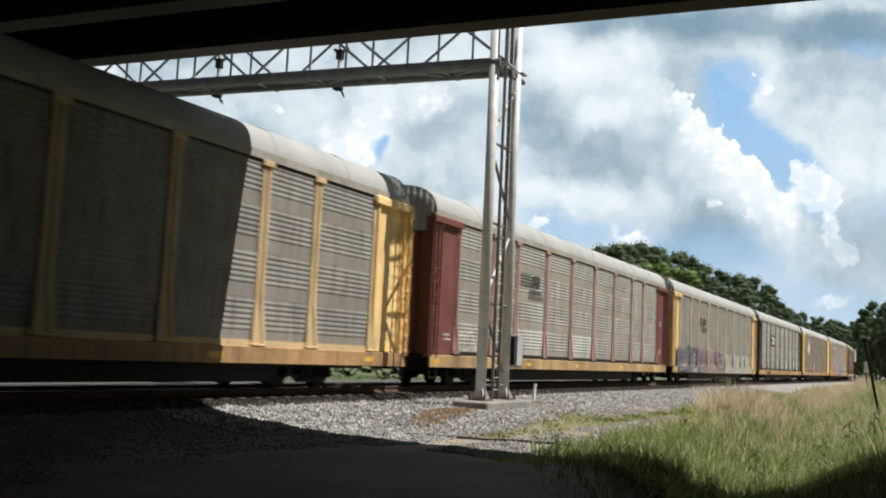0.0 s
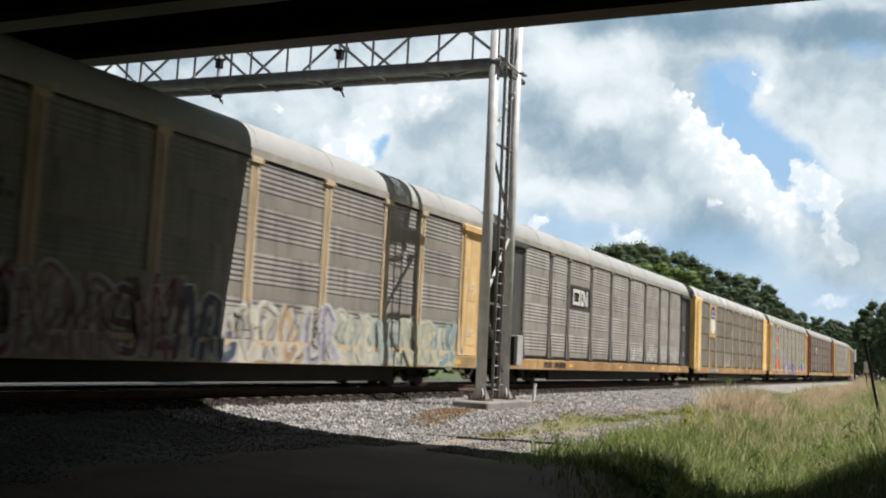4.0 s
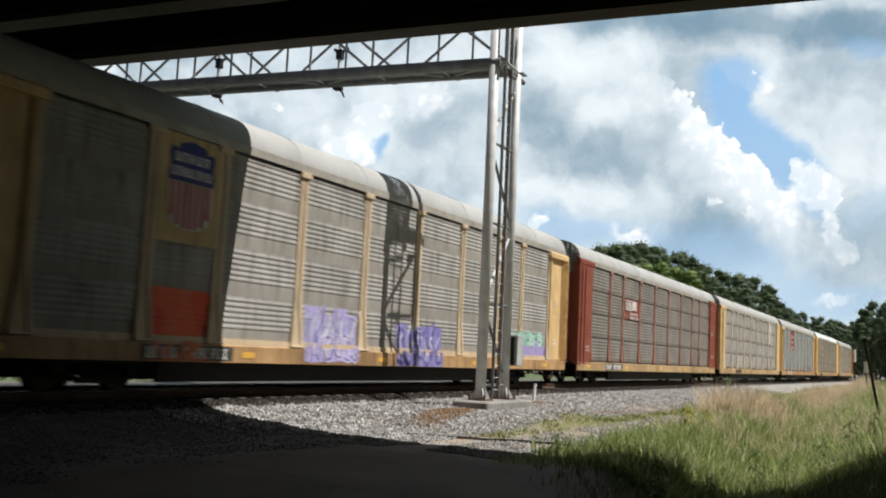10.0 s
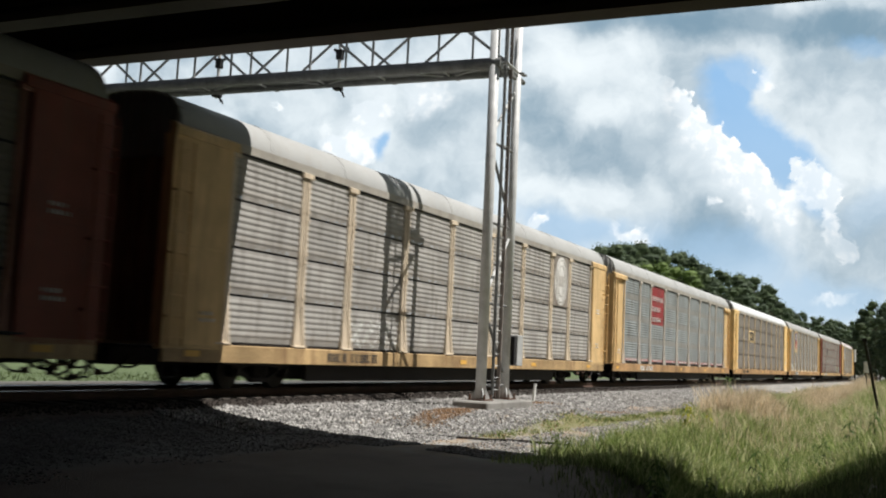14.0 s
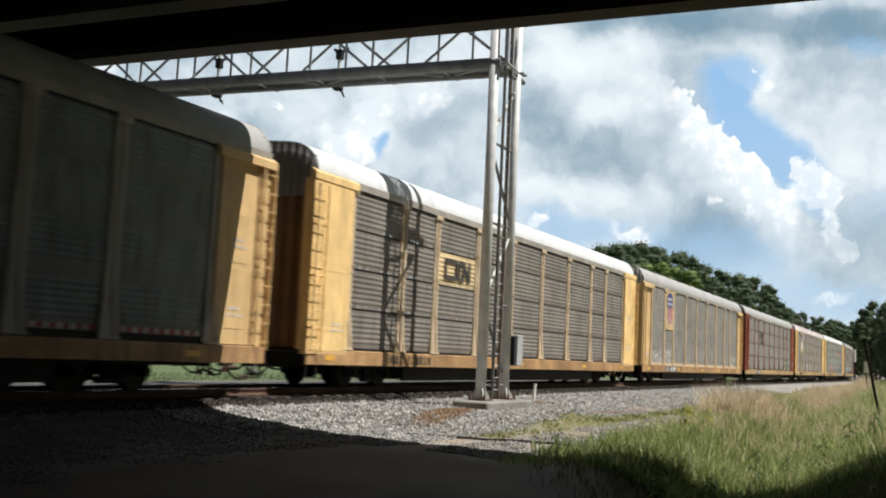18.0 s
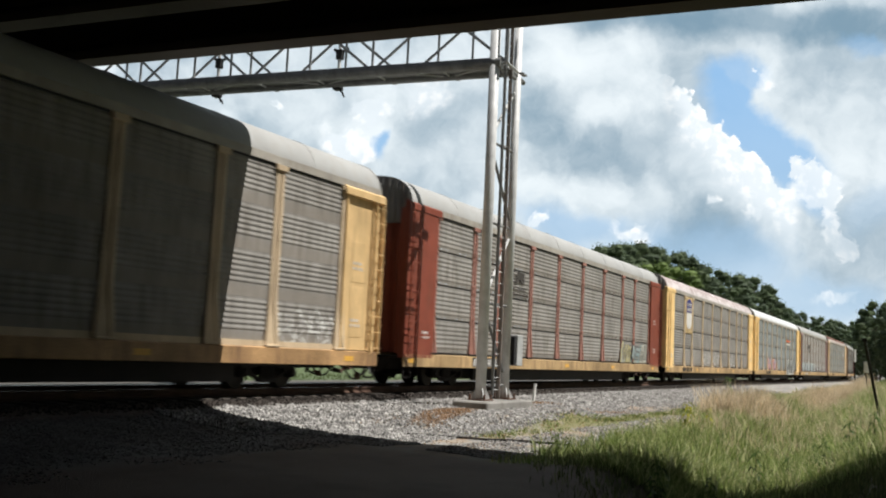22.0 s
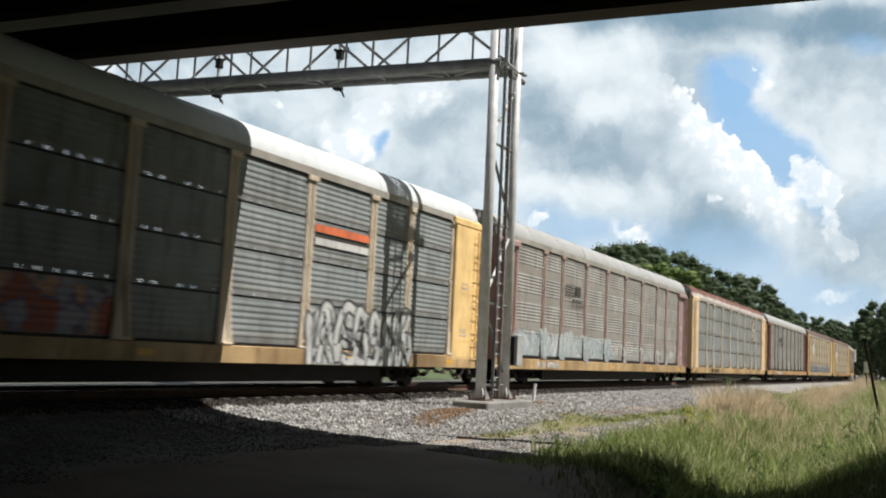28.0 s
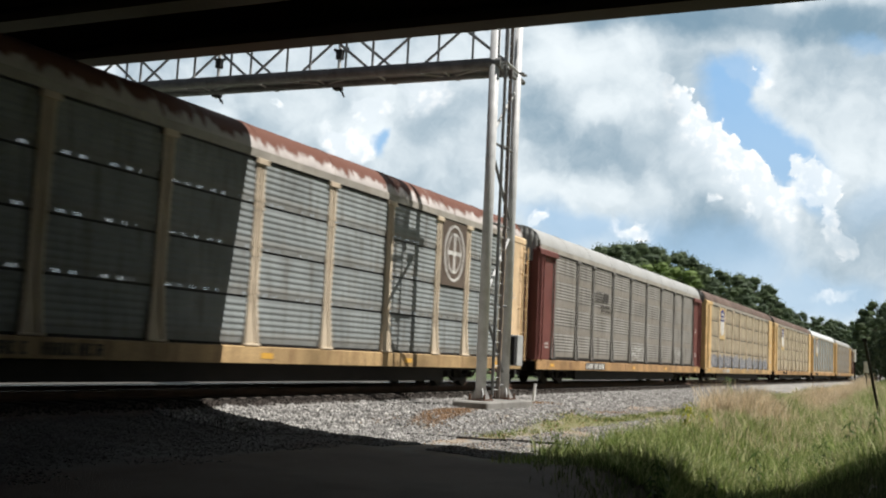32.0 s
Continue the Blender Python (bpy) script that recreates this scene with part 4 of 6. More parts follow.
def add_sign(car, kind, r):
    Y1, Y2, Y3 = -1.537, -1.543, -1.549

    def done(name, bm, paint_name, label=""):
        made = part(name, bm, SIGN[paint_name], car, label)
        if name in ("lettering", "badge_stripes", "monogram", "seal"):
            made["kind"] = "stuff"

    if kind in ("badge", "shield"):
        bm = bmnew()
        slab(bm, 4.80, 6.50, 2.80, 4.86, Y1)
        done("sign_plate", bm, "buff", "buff painted sign plate")
        s0, s1, z0, h = 5.00, 6.32, 3.05, 1.58
        bm = bmnew()
        flat(bm, [(s0 + a * (s1 - s0), z0 + b * h) for a, b in SHIELD], Y2)
        done("badge_head", bm, "blue", "dark blue badge head")
        bm = bmnew()
        body = [(s0 + a * (s1 - s0), z0 + b * h) for a, b in ((0.03, 0.575), (0.97, 0.575), (0.97, 0.24), (0.90, 0.09), (0.74, 0.02), (0.5, 0.0), (0.26, 0.02), (0.10, 0.09), (0.03, 0.24))]
        flat(bm, body, Y2)
        done("badge_field", bm, "white", "white badge field")
        if kind == "shield":
            bm = bmnew()
            for k in range(7):
                c = s0 + (s1 - s0) * (0.11 + k * 0.13)
                low = (0.16, 0.06, 0.025, 0.015, 0.025, 0.06, 0.16)[k]
                slab(bm, c - 0.046, c + 0.046, z0 + low * h, z0 + 0.57 * h, Y3)
            done("badge_stripes", bm, "scarlet", "red stripes")
        bm = bmnew()
        for row, n, a, b in ((0.815, 5, 0.16, 0.14), (0.64, 7, 0.07, 0.05)):
            # each sign of the lettering is a pair of thin uprights with a short bar between
            w = (s1 - s0 - a - b) / n
            for k in range(n):
                x = s0 + a + k * w
                slab(bm, x, x + w * 0.22, z0 + row * h, z0 + (row + 0.115) * h, Y3)
                slab(bm, x + w * 0.50, x + w * 0.72, z0 + row * h, z0 + (row + 0.115) * h, Y3)
                up = row + (0.0, 0.09, 0.045)[k % 3]
                slab(bm, x + w * 0.22, x + w * 0.50, z0 + up * h, z0 + (up + 0.025) * h, Y3)
        done("lettering", bm, "white", "white lettering bars")
    elif kind in ("monogram", "dark_monogram"):
        bm = bmnew()
        outline_box(bm, 7.15, 8.0, 3.12, 3.74, 0.13, Y1)
        outline_box(bm, 8.08, 8.5, 3.12, 3.74, 0.13, Y1)
        flat(bm, ((8.38, 3.72), (8.52, 3.72), (8.86, 3.14), (8.72, 3.14)), Y1)
        slab(bm, 8.8, 8.93, 3.12, 3.74, Y1)
        done("monogram", bm, "white" if kind == "monogram" else "soot", "bold outlined monogram shape")
    elif kind == "stripes":
        bm = bmnew()
        for k in range(5):
            slab(bm, 6.95, 7.95 + 0.03 * k, 3.76 - k * 0.10, 3.81 - k * 0.10, Y1)
        flat(bm, ((8.0, 3.40), (8.25, 3.40), (8.35, 3.62), (8.45, 3.40), (8.8, 3.40), (8.85, 3.80), (8.1, 3.82)), Y1)
        bars(bm, 7.75, 9.0, 3.16, 3.29, 7, Y1, r)
        bars(bm, 7.75, 9.2, 2.97, 3.09, 8, Y1, r)
        done("lettering", bm, "white", "white stripes and lettering bars")
    elif kind == "stencil":
        bm = bmnew()
        for k in range(5):
            slab(bm, 6.95, 7.9 + 0.03 * k, 3.82 - k * 0.09, 3.86 - k * 0.09, Y1)
        flat(bm, ((8.0, 3.46), (8.25, 3.46), (8.35, 3.66), (8.45, 3.46), (8.75, 3.46), (8.8, 3.84), (8.1, 3.86)), Y1)
        bars(bm, 7.75, 9.0, 3.22, 3.34, 7, Y1, r)
        bars(bm, 7.75, 9.2, 3.03, 3.15, 8, Y1, r)
        done("lettering", bm, "soot", "faded dark stencilled bars")
    elif kind == "words":
        bm = bmnew()
        for z, s1, n in ((4.12, 9.10, 8), (3.60, 8.55, 7), (3.08, 8.70, 7)):
            # each letter is two thin uprights and a short bar
            w = (s1 - 6.9) / n
            for k in range(n):
                x = 6.9 + k * w
                slab(bm, x, x + 0.045, z, z + 0.22, Y1)
                slab(bm, x + w * 0.55, x + w * 0.55 + 0.045, z, z + 0.22, Y1)
                up = z + (0.09, 0.18, 0.0)[(k + n) % 3]
                slab(bm, x + 0.045, x + w * 0.55, up, up + 0.04, Y1)
        done("lettering", bm, "white", "rows of white lettering bars")
    elif kind == "bands":
        bm = bmnew()
        slab(bm, 18.22, 20.64, 3.62, 3.80, Y1)
        done("band", bm, "orange", "orange-red band")
        bm = bmnew()
        slab(bm, 18.22, 20.64, 3.50, 3.56, Y1)
        done("band", bm, "soot", "dark band")
        bm = bmnew()
        slab(bm, 18.22, 20.64, 3.32, 3.49, Y1)
        done("band", bm, "white", "white band")
    elif kind == "oval":
        bm = bmnew()
        slab(bm, 21.03, 22.67, 2.95, 4.84, Y1 + 0.007)
        done("sign_plate", bm, "umber", "grey-brown sign plate")
        bm = bmnew()
        flat(bm, [(21.85 + 0.70 * math.cos(k * 0.2244), 3.90 + 0.92 * math.sin(k * 0.2244)) for k in range(28)], Y1)
        done("seal", bm, "white", "white oval seal")
        bm = bmnew()
        ring(bm, 21.85, 3.90, 0.62, 0.83, 0.04, Y2)
        ring(bm, 21.85, 3.90, 0.44, 0.60, 0.04, Y2)
        slab(bm, 21.55, 22.15, 3.70, 4.10, Y2)
        done("seal", bm, "pewter", "grey rings of the seal")
    elif kind == "seal":
        bm = bmnew()
        slab(bm, 21.03, 22.67, 2.95, 4.84, Y1)
        done("sign_plate", bm, "brown", "brown sign plate")
        bm = bmnew()
        ring(bm, 21.85, 3.92, 0.68, 0.84, 0.07, Y2)
        ring(bm, 21.85, 3.92, 0.47, 0.60, 0.05, Y2)
        slab(bm, 21.38, 22.32, 3.86, 3.98, Y3)
        slab(bm, 21.80, 21.90, 3.36, 4.48, Y2)
        done("seal", bm, "white", "pale oval seal")


for index, (e, p, s, r, l, seam, sign, painted) in TRAIN.items():
    dice = random.Random(100 + index)
    words = "rusty-roofed" if r == "rusty" else "brown-roofed" if r == "brown" else "white-roofed" if r == "white" else "weathered"
    car = build_car(index, f"{words} {e} autorack car with {s} sides{SIGN_WORDS[sign]}", ENDS[e], POST_PAINT[p], (BARE if seam else PANELS)[s], ROOFS[r], SILLS[l], seam, painted, WEBS[p])
    add_sign(car, sign, dice)
    if index == -4:
        for name, tint, first in (("tape", "scarlet", 0), ("tape", "white", 1)):
            bm = bmnew()
            for k in range(9):
                a, b = POSTS[k] + 0.2, POSTS[k + 1] - 0.2
                n = int((b - a) / 0.14)
                for i in range(first, n, 2):
                    slab(bm, a + i * 0.14, a + i * 0.14 + 0.13, 1.065, 1.165, -1.512)
            part(name, bm, SIGN[tint], car, "strip of red and white tape")["kind"] = "stuff"
    # number board and reflectors on the sill, stencils on the end panels
    b0 = dice.choice((3.9, 4.6, 5.7))
    board = index in (-12, -10, -8, -7, -6, -2, -1, 4)
    if board:
        bm = bmnew()
        slab(bm, b0, b0 + 2.6, 0.60, 0.88, -1.607)
        part("number_board", bm, SIGN["soot"], car)
    bm = bmnew()
    for a, b, n in ((b0 + 0.1, b0 + 0.95, 4), (b0 + 1.15, b0 + 2.5, 7)):
        # each figure is two uprights tied by one or two short bars
        w = (b - a) / n
        for k in range(n):
            x, pick = a + k * w, dice.randrange(4)
            slab(bm, x, x + w * 0.26, 0.63, 0.84, -1.613)
            if pick:
                slab(bm, x + w * 0.50, x + w * 0.76, 0.63, 0.84, -1.613)
            for z in ((0.63, 0.80), (0.715, 0.80), (0.63,), (0.715,))[pick]:
                slab(bm, x + w * 0.26, x + w * 0.50, z, z + 0.04, -1.613)
    part("numbering", bm, SIGN["white"] if board or index % 3 == 2 else SIGN["soot"], car)["kind"] = "stuff"
    for k in range(5):
        sx = 1.0 + k * 6.1 + dice.uniform(-0.6, 0.6)
        if not b0 - 0.7 < sx < b0 + 2.8:
            bm = bmnew()
            slab(bm, sx, sx + 0.42, 0.67, 0.79, -1.607)
            part("reflector", bm, M["reflector"], car, "orange-yellow reflecting patch")
    front = -1.609 if seam else -1.517
    for sx, zz in ((1.15, 1.35), (26.05, 1.5), (26.05, 2.9)):
        bm = bmnew()
        bars(bm, sx, sx + 0.5, zz, zz + 0.07, 5, front, dice)
        bars(bm, sx, sx + 0.42, zz + 0.13, zz + 0.2, 4, front, dice)
        part("stencil", bm, SIGN["white"], car)["kind"] = "stuff"


# ---------------------------------------------------------------- sprayed pieces on the sides
SPRAY = {}


def spray(colour):
    if colour not in SPRAY:
        SPRAY[colour] = surface("sprayed_paint", colour, 0.55, 0.0, 0.25, 1.5, 0.35, (0.16, 0.14, 0.12))
    return SPRAY[colour]


def face_depth(s, z):
    """How far the car's outer face stands out there: sill, post or sheet."""
    if z < 0.93:
        return -1.604
    if s < 1.72:
        return -1.605
    if any(abs(s - p) < 0.25 for p in POSTS):
        return -1.604 if z < 1.05 else -1.578 + 0.044 * min(1.0, z - 1.0)
    return -1.509


def ribbon(bm, pts, width, layer):
    """A brush stroke through the points, which follows the car's face."""
    fine = []
    n = len(pts)
    for i in range(n - 1):
        p0, p1, p2, p3 = (Vector(pts[max(0, min(n - 1, i + d))]) for d in (-1, 0, 1, 2))
        for k in range(6):
            t = k / 6
            fine.append(0.5 * (2 * p1 + (p2 - p0) * t + (2 * p0 - 5 * p1 + 4 * p2 - p3) * t * t + (3 * p1 - p0 - 3 * p2 + p3) * t * t * t))
    fine.append(Vector(pts[-1]))
    last = None
    for i, p in enumerate(fine):
        d = (fine[min(i + 1, len(fine) - 1)] - fine[max(i - 1, 0)]).normalized()
        w = Vector((-d.y, d.x)) * width / 2
        y = face_depth(p.x, p.y) - 0.0016 * layer - 0.00008 * (i % 12)
        pair = [(c.x - HALF, max(c.y, 0.575)) for c in (p - w, p + w)]
        if last:
            out = min(y, last[1])
            bm.faces.new([bm.verts.new((a, out, z)) for a, z in (last[0][0], last[0][1], pair[1], pair[0])])
        last = (pair, y)


GLYPHS = (((0.0, 0.0), (0.25, 1.0), (0.55, 0.5), (0.75, 0.0)), ((0.1, 1.0), (0.15, 0.1), (0.8, 0.15), (0.7, 0.45)), ((0.9, 0.85), (0.3, 0.95), (0.2, 0.55), (0.8, 0.45), (0.7, 0.05), (0.05, 0.1)),
          ((0.1, 0.0), (0.2, 0.95), (0.8, 0.8), (0.35, 0.5), (0.95, 0.0)), ((0.0, 0.95), (0.4, 0.1), (0.6, 0.6), (0.95, 1.0)), ((0.5, 1.0), (0.1, 0.6), (0.4, 0.0), (0.9, 0.4), (0.55, 1.0)),
          ((0.15, 0.0), (0.1, 0.9), (0.8, 0.1), (0.9, 1.0)))


def piece(index, s0, s1, z0, z1, fills, line, back=None, wide=0.75, stroke=0.2, edge=0.05, inner=None, seed=0, label="sprayed graffiti letters", waves=0, wave_colour=None):
    """A row of overlapping sprayed shapes with outlines."""
    r = random.Random(seed)
    layers = {}

    def bm_of(colour, order):
        return layers.setdefault((order, colour), bmnew())

    if back:
        s = s0
        while s < s1:
            top = z1 - r.uniform(0.08, 0.3)
            for z in np.arange(z0 + 0.05, top, 0.16):
                ribbon(bm_of(back, 0), [(s, z), (s + 0.3, z + r.uniform(-0.03, 0.03)), (min(s + 0.6, s1), z)], 0.157, 0)
            s += 0.6
    s, k = s0, 0
    while s < s1 - wide * 0.5:
        glyph = GLYPHS[r.randrange(len(GLYPHS))]
        w, top, lean = wide * r.uniform(0.85, 1.35), z1 - r.uniform(0.0, 0.22) * (z1 - z0), r.uniform(-0.12, 0.2)
        pts = [(s + gx * w + lean * gz + r.uniform(-0.05, 0.05), z0 + (top - z0) * gz + r.uniform(-0.05, 0.05)) for gx, gz in glyph]
        fill = fills[int((s - s0) / (s1 - s0) * len(fills) * 0.999)]
        ribbon(bm_of(line, 1 + 3 * (k % 3)), pts, stroke + 2 * edge, 1 + 3 * (k % 3))
        ribbon(bm_of(fill, 2 + 3 * (k % 3)), pts, stroke, 2 + 3 * (k % 3))
        if inner:
            ribbon(bm_of(inner, 3 + 3 * (k % 3)), [(a + stroke * 0.2, b + 0.03) for a, b in pts[:3]], 0.04, 3 + 3 * (k % 3))
        s += w * r.uniform(0.62, 0.9)
        k += 1
    # thin wavy lines over the letters
    for k in range(waves):
        a, up = s0 + (s1 - s0) * (k + r.random()) / waves, r.uniform(0.45, 1.0)
        low = z0 + (z1 - z0) * r.uniform(0, 0.3)
        run = [(a + 0.09 * math.sin(j * 1.3 + k) + 0.03 * j, low + (z1 - low) * up * j / 5) for j in range(6)]
        ribbon(bm_of(wave_colour, 10 + k % 3), run, r.uniform(0.035, 0.07), 10 + k % 3)
    for (order, colour), bm in layers.items():
        made = part("graffiti", bm, spray(colour), cars[index], label)
        made["kind"] = "stuff"


INK, FOG, CREAM = (0.035, 0.035, 0.05), (0.46, 0.45, 0.48), (0.58, 0.54, 0.42)
piece(-10, 1.3, 7.2, 0.58, 2.1, (INK, (0.05, 0.045, 0.07), INK), FOG, (0.05, 0.05, 0.065), 0.72, 0.36, 0.035, (0.42, 0.42, 0.46), 3, "black sprayed letters with pale outlines", 16, (0.50, 0.49, 0.53))
piece(-10, 7.0, 13.2, 0.62, 2.2, ((0.20, 0.07, 0.10), (0.34, 0.24, 0.21), (0.20, 0.08, 0.10)), (0.52, 0.46, 0.47), (0.33, 0.30, 0.24), 0.55, 0.15, 0.06, (0.16, 0.08, 0.10), 8, "dark red sprayed letters with pale outlines", 30, (0.12, 0.06, 0.08))
piece(-10, 13.0, 18.5, 0.62, 1.95, ((0.07, 0.08, 0.13), CREAM, (0.50, 0.36, 0.22), (0.40, 0.38, 0.45)), (0.58, 0.57, 0.55), (0.45, 0.43, 0.38), 0.7, 0.22, 0.06, (0.08, 0.09, 0.13), 15, "cream and blue sprayed letters", 16, (0.20, 0.19, 0.20))
piece(-10, 18.3, 25.3, 0.62, 1.9, (CREAM, (0.42, 0.46, 0.42), (0.55, 0.50, 0.33), (0.24, 0.34, 0.36)), (0.50, 0.50, 0.44), (0.46, 0.46, 0.38), 0.6, 0.17, 0.05, (0.22, 0.30, 0.32), 21, "faded cream and teal sprayed letters", 22, (0.24, 0.32, 0.33))
WHITISH = (0.72, 0.71, 0.80)
piece(-7, 9.80, 12.05, 0.66, 1.95, ((0.19, 0.15, 0.42), (0.24, 0.19, 0.48)), (0.66, 0.64, 0.82), (0.42, 0.37, 0.70), 0.36, 0.07, 0.035, None, 31, "lilac sprayed letters with white edges", 9, WHITISH)
piece(-7, 14.1, 16.6, 0.60, 1.85, ((0.07, 0.06, 0.25), (0.10, 0.08, 0.30)), (0.42, 0.40, 0.68), (0.26, 0.23, 0.55), 0.40, 0.13, 0.04, None, 35, "navy and violet sprayed letters", 8, WHITISH)
piece(-7, 4.85, 6.5, 0.58, 0.92, ((0.62, 0.16, 0.06),), (0.62, 0.20, 0.08), (0.62, 0.16, 0.06), 0.5, 0.1, 0.02, None, 36, "orange sprayed paint")
piece(1, 18.1, 22.9, 0.58, 2.05, ((0.55, 0.56, 0.54), (0.50, 0.52, 0.50)), (0.06, 0.06, 0.065), (0.48, 0.50, 0.48), 0.6, 0.2, 0.075, (0.70, 0.70, 0.68), 41, "silver sprayed letters with black outlines", 16, (0.06, 0.06, 0.065))
piece(2, 1.8, 13.0, 0.98, 1.95, ((0.30, 0.37, 0.39), (0.34, 0.40, 0.41), (0.28, 0.34, 0.36)), (0.55, 0.57, 0.57), (0.31, 0.38, 0.40), 0.6, 0.17, 0.045, (0.66, 0.68, 0.68), 47, "pale blue sprayed letters with white outlines", 30, (0.64, 0.66, 0.66))
piece(2, 13.2, 24.6, 0.98, 1.65, ((0.40, 0.39, 0.37), (0.43, 0.42, 0.40)), (0.58, 0.58, 0.57), None, 0.9, 0.10, 0.03, None, 48, "faint white sprayed outlines", 12, (0.60, 0.60, 0.60))
piece(5, 2.0, 25.0, 0.98, 1.75, ((0.16, 0.17, 0.20), (0.22, 0.23, 0.26), (0.17, 0.18, 0.21)), (0.45, 0.44, 0.44), (0.26, 0.27, 0.30), 0.9, 0.22, 0.06, None, 53, "grey-blue sprayed letters along the foot of the side")
piece(-1, 20.6, 25.2, 0.98, 1.85, ((0.50, 0.44, 0.20), (0.26, 0.36, 0.36), (0.50, 0.48, 0.40)), (0.10, 0.10, 0.11), (0.36, 0.36, 0.30), 0.6, 0.16, 0.05, (0.55, 0.54, 0.50), 61, "yellow and teal sprayed letters with dark outlines", 10, (0.12, 0.12, 0.13))
piece(-7, 21.4, 25.2, 0.98, 1.5, ((0.34, 0.27, 0.55), (0.38, 0.31, 0.58)), (0.42, 0.36, 0.60), (0.36, 0.30, 0.56), 0.6, 0.2, 0.04, None, 71, "purple sprayed letters")
piece(-7, 21.5, 25.1, 1.42, 1.85, ((0.30, 0.56, 0.46), (0.38, 0.62, 0.52)), (0.25, 0.42, 0.38), None, 0.5, 0.13, 0.03, None, 73, "mint green sprayed letters", 8, (0.45, 0.64, 0.56))
# ---------------------------------------------------------------- signal bridge
gantry = tagged(new("signal_bridge"), "galvanised steel truss signal bridge on two round columns beside the track", "signal bridge")
COL_A, COL_B = Vector((23.31, -2.45, 0)), Vector((24.94, -2.42, 0))
BEAM = Vector((-0.085, 0.996, 0)).normalized()
CROSS = Vector((0.996, 0.085, 0)).normalized()
LOW, HIGH = 8.57, 10.15
NEAR_END = Vector((COL_A.x, COL_A.y, 0)) - BEAM * 0.1
DEEP = CROSS * 0.95


def truss_point(u, deep, z):
    p = NEAR_END + BEAM * u + (DEEP if deep else Vector())
    return (p.x, p.y, z)


for c, r in ((COL_A, 0.134), (COL_B, 0.116)):
    bm = bmnew()
    rod(bm, (c.x, c.y, -0.14), (c.x, c.y, 10.6), r, 24)
    column = part("column", bm, M["galv"], gantry, smooth=False)
    for f in column.data.polygons:
        f.use_smooth = len(f.vertices) == 4
    bm = bmnew()
    box(bm, c.x - 0.25, c.x + 0.25, c.y - 0.25, c.y + 0.25, -0.17, -0.135, 0.006)
    base = part("base_plate", bm, M["rust"], gantry)
    for dx in (-0.2, 0.2):
        for dy in (-0.2, 0.2):
            bm = bmnew()
            rod(bm, (c.x + dx, c.y + dy, -0.14), (c.x + dx, c.y + dy, -0.02), 0.03, 6)
            part("bolt", bm, M["rust"], base)
    for k in range(4):
        a = k * math.pi / 2 + 0.785
        bm = bmnew()
        d = Vector((math.cos(a), math.sin(a), 0))
        n = Vector((-d.y, d.x, 0)) * 0.012
        p = Vector((c.x, c.y, 0))
        pts = [p + d * (r - 0.01) + Vector((0, 0, -0.135)), p + d * (r + 0.12) + Vector((0, 0, -0.135)), p + d * (r - 0.01) + Vector((0, 0, 0.16))]
        va, vb = [bm.verts.new(q - n) for q in pts], [bm.verts.new(q + n) for q in pts]
        bm.faces.new(va)
        bm.faces.new(vb[::-1])
        for i in range(3):
            j = (i + 1) % 3
            bm.faces.new((va[i], va[j], vb[j], vb[i]))
        part("gusset", bm, M["galv"], base)
SPAN, BAY = 16.0, 1.95
for deep in (0, 1):
    for z, r in ((LOW, 0.15 if not deep else 0.11), (HIGH, 0.13)):
        bm = bmnew()
        rod(bm, truss_point(-0.1, deep, z), truss_point(SPAN, deep, z), r, 14)
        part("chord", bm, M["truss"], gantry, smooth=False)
    for k in range(8):
        u = (-0.25, 1.08)[deep] + k * BAY
        bm = bmnew()
        rod(bm, truss_point(u, deep, LOW), truss_point(u, deep, HIGH), 0.035, 8)
        part("vertical", bm, M["web_steel"], gantry)
        bm = bmnew()
        up = k % 2 == deep
        rod(bm, truss_point(u, deep, LOW if up else HIGH), truss_point(u + BAY, deep, HIGH if up else LOW), 0.04, 8)
        part("diagonal", bm, M["web_steel"], gantry)
for k in range(8):
    u = -0.25 + k * BAY
    for z in (LOW, HIGH):
        bm = bmnew()
        rod(bm, truss_point(u, 0, z), truss_point(u, 1, z), 0.035, 8)
        part("strut", bm, M["web_steel"], gantry)
        bm = bmnew()
        rod(bm, truss_point(u, k % 2, z), truss_point(u + BAY, 1 - k % 2, z), 0.032, 8)
        part("plan_brace", bm, M["web_steel"], gantry)
    bm = bmnew()
    a = Vector(truss_point(u, 0.5, LOW))
    box(bm, a.x + 0.2, a.x + 0.52, a.y - 0.06, a.y + 0.06, LOW + 0.02, LOW + 0.06)
    part("tread", bm, M["truss"], gantry)
# open slatted walkway along the foot of the truss
for k in range(8):
    bm = bmnew()
    d = 0.10 + k * 0.107
    a, b = Vector(truss_point(-0.05, 0, LOW + 0.05)) + CROSS * d, Vector(truss_point(SPAN, 0, LOW + 0.05)) + CROSS * d
    w, h = CROSS * 0.041, Vector((0, 0, 0.02))
    ra, rb = [[bm.verts.new(p + c) for c in (-w - h, w - h, w + h, h - w)] for p in (a, b)]
    for i in range(4):
        bm.faces.new((ra[i], ra[(i + 1) % 4], rb[(i + 1) % 4], rb[i]))
    bm.faces.new(ra[::-1])
    bm.faces.new(rb)
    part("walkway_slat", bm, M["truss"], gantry)
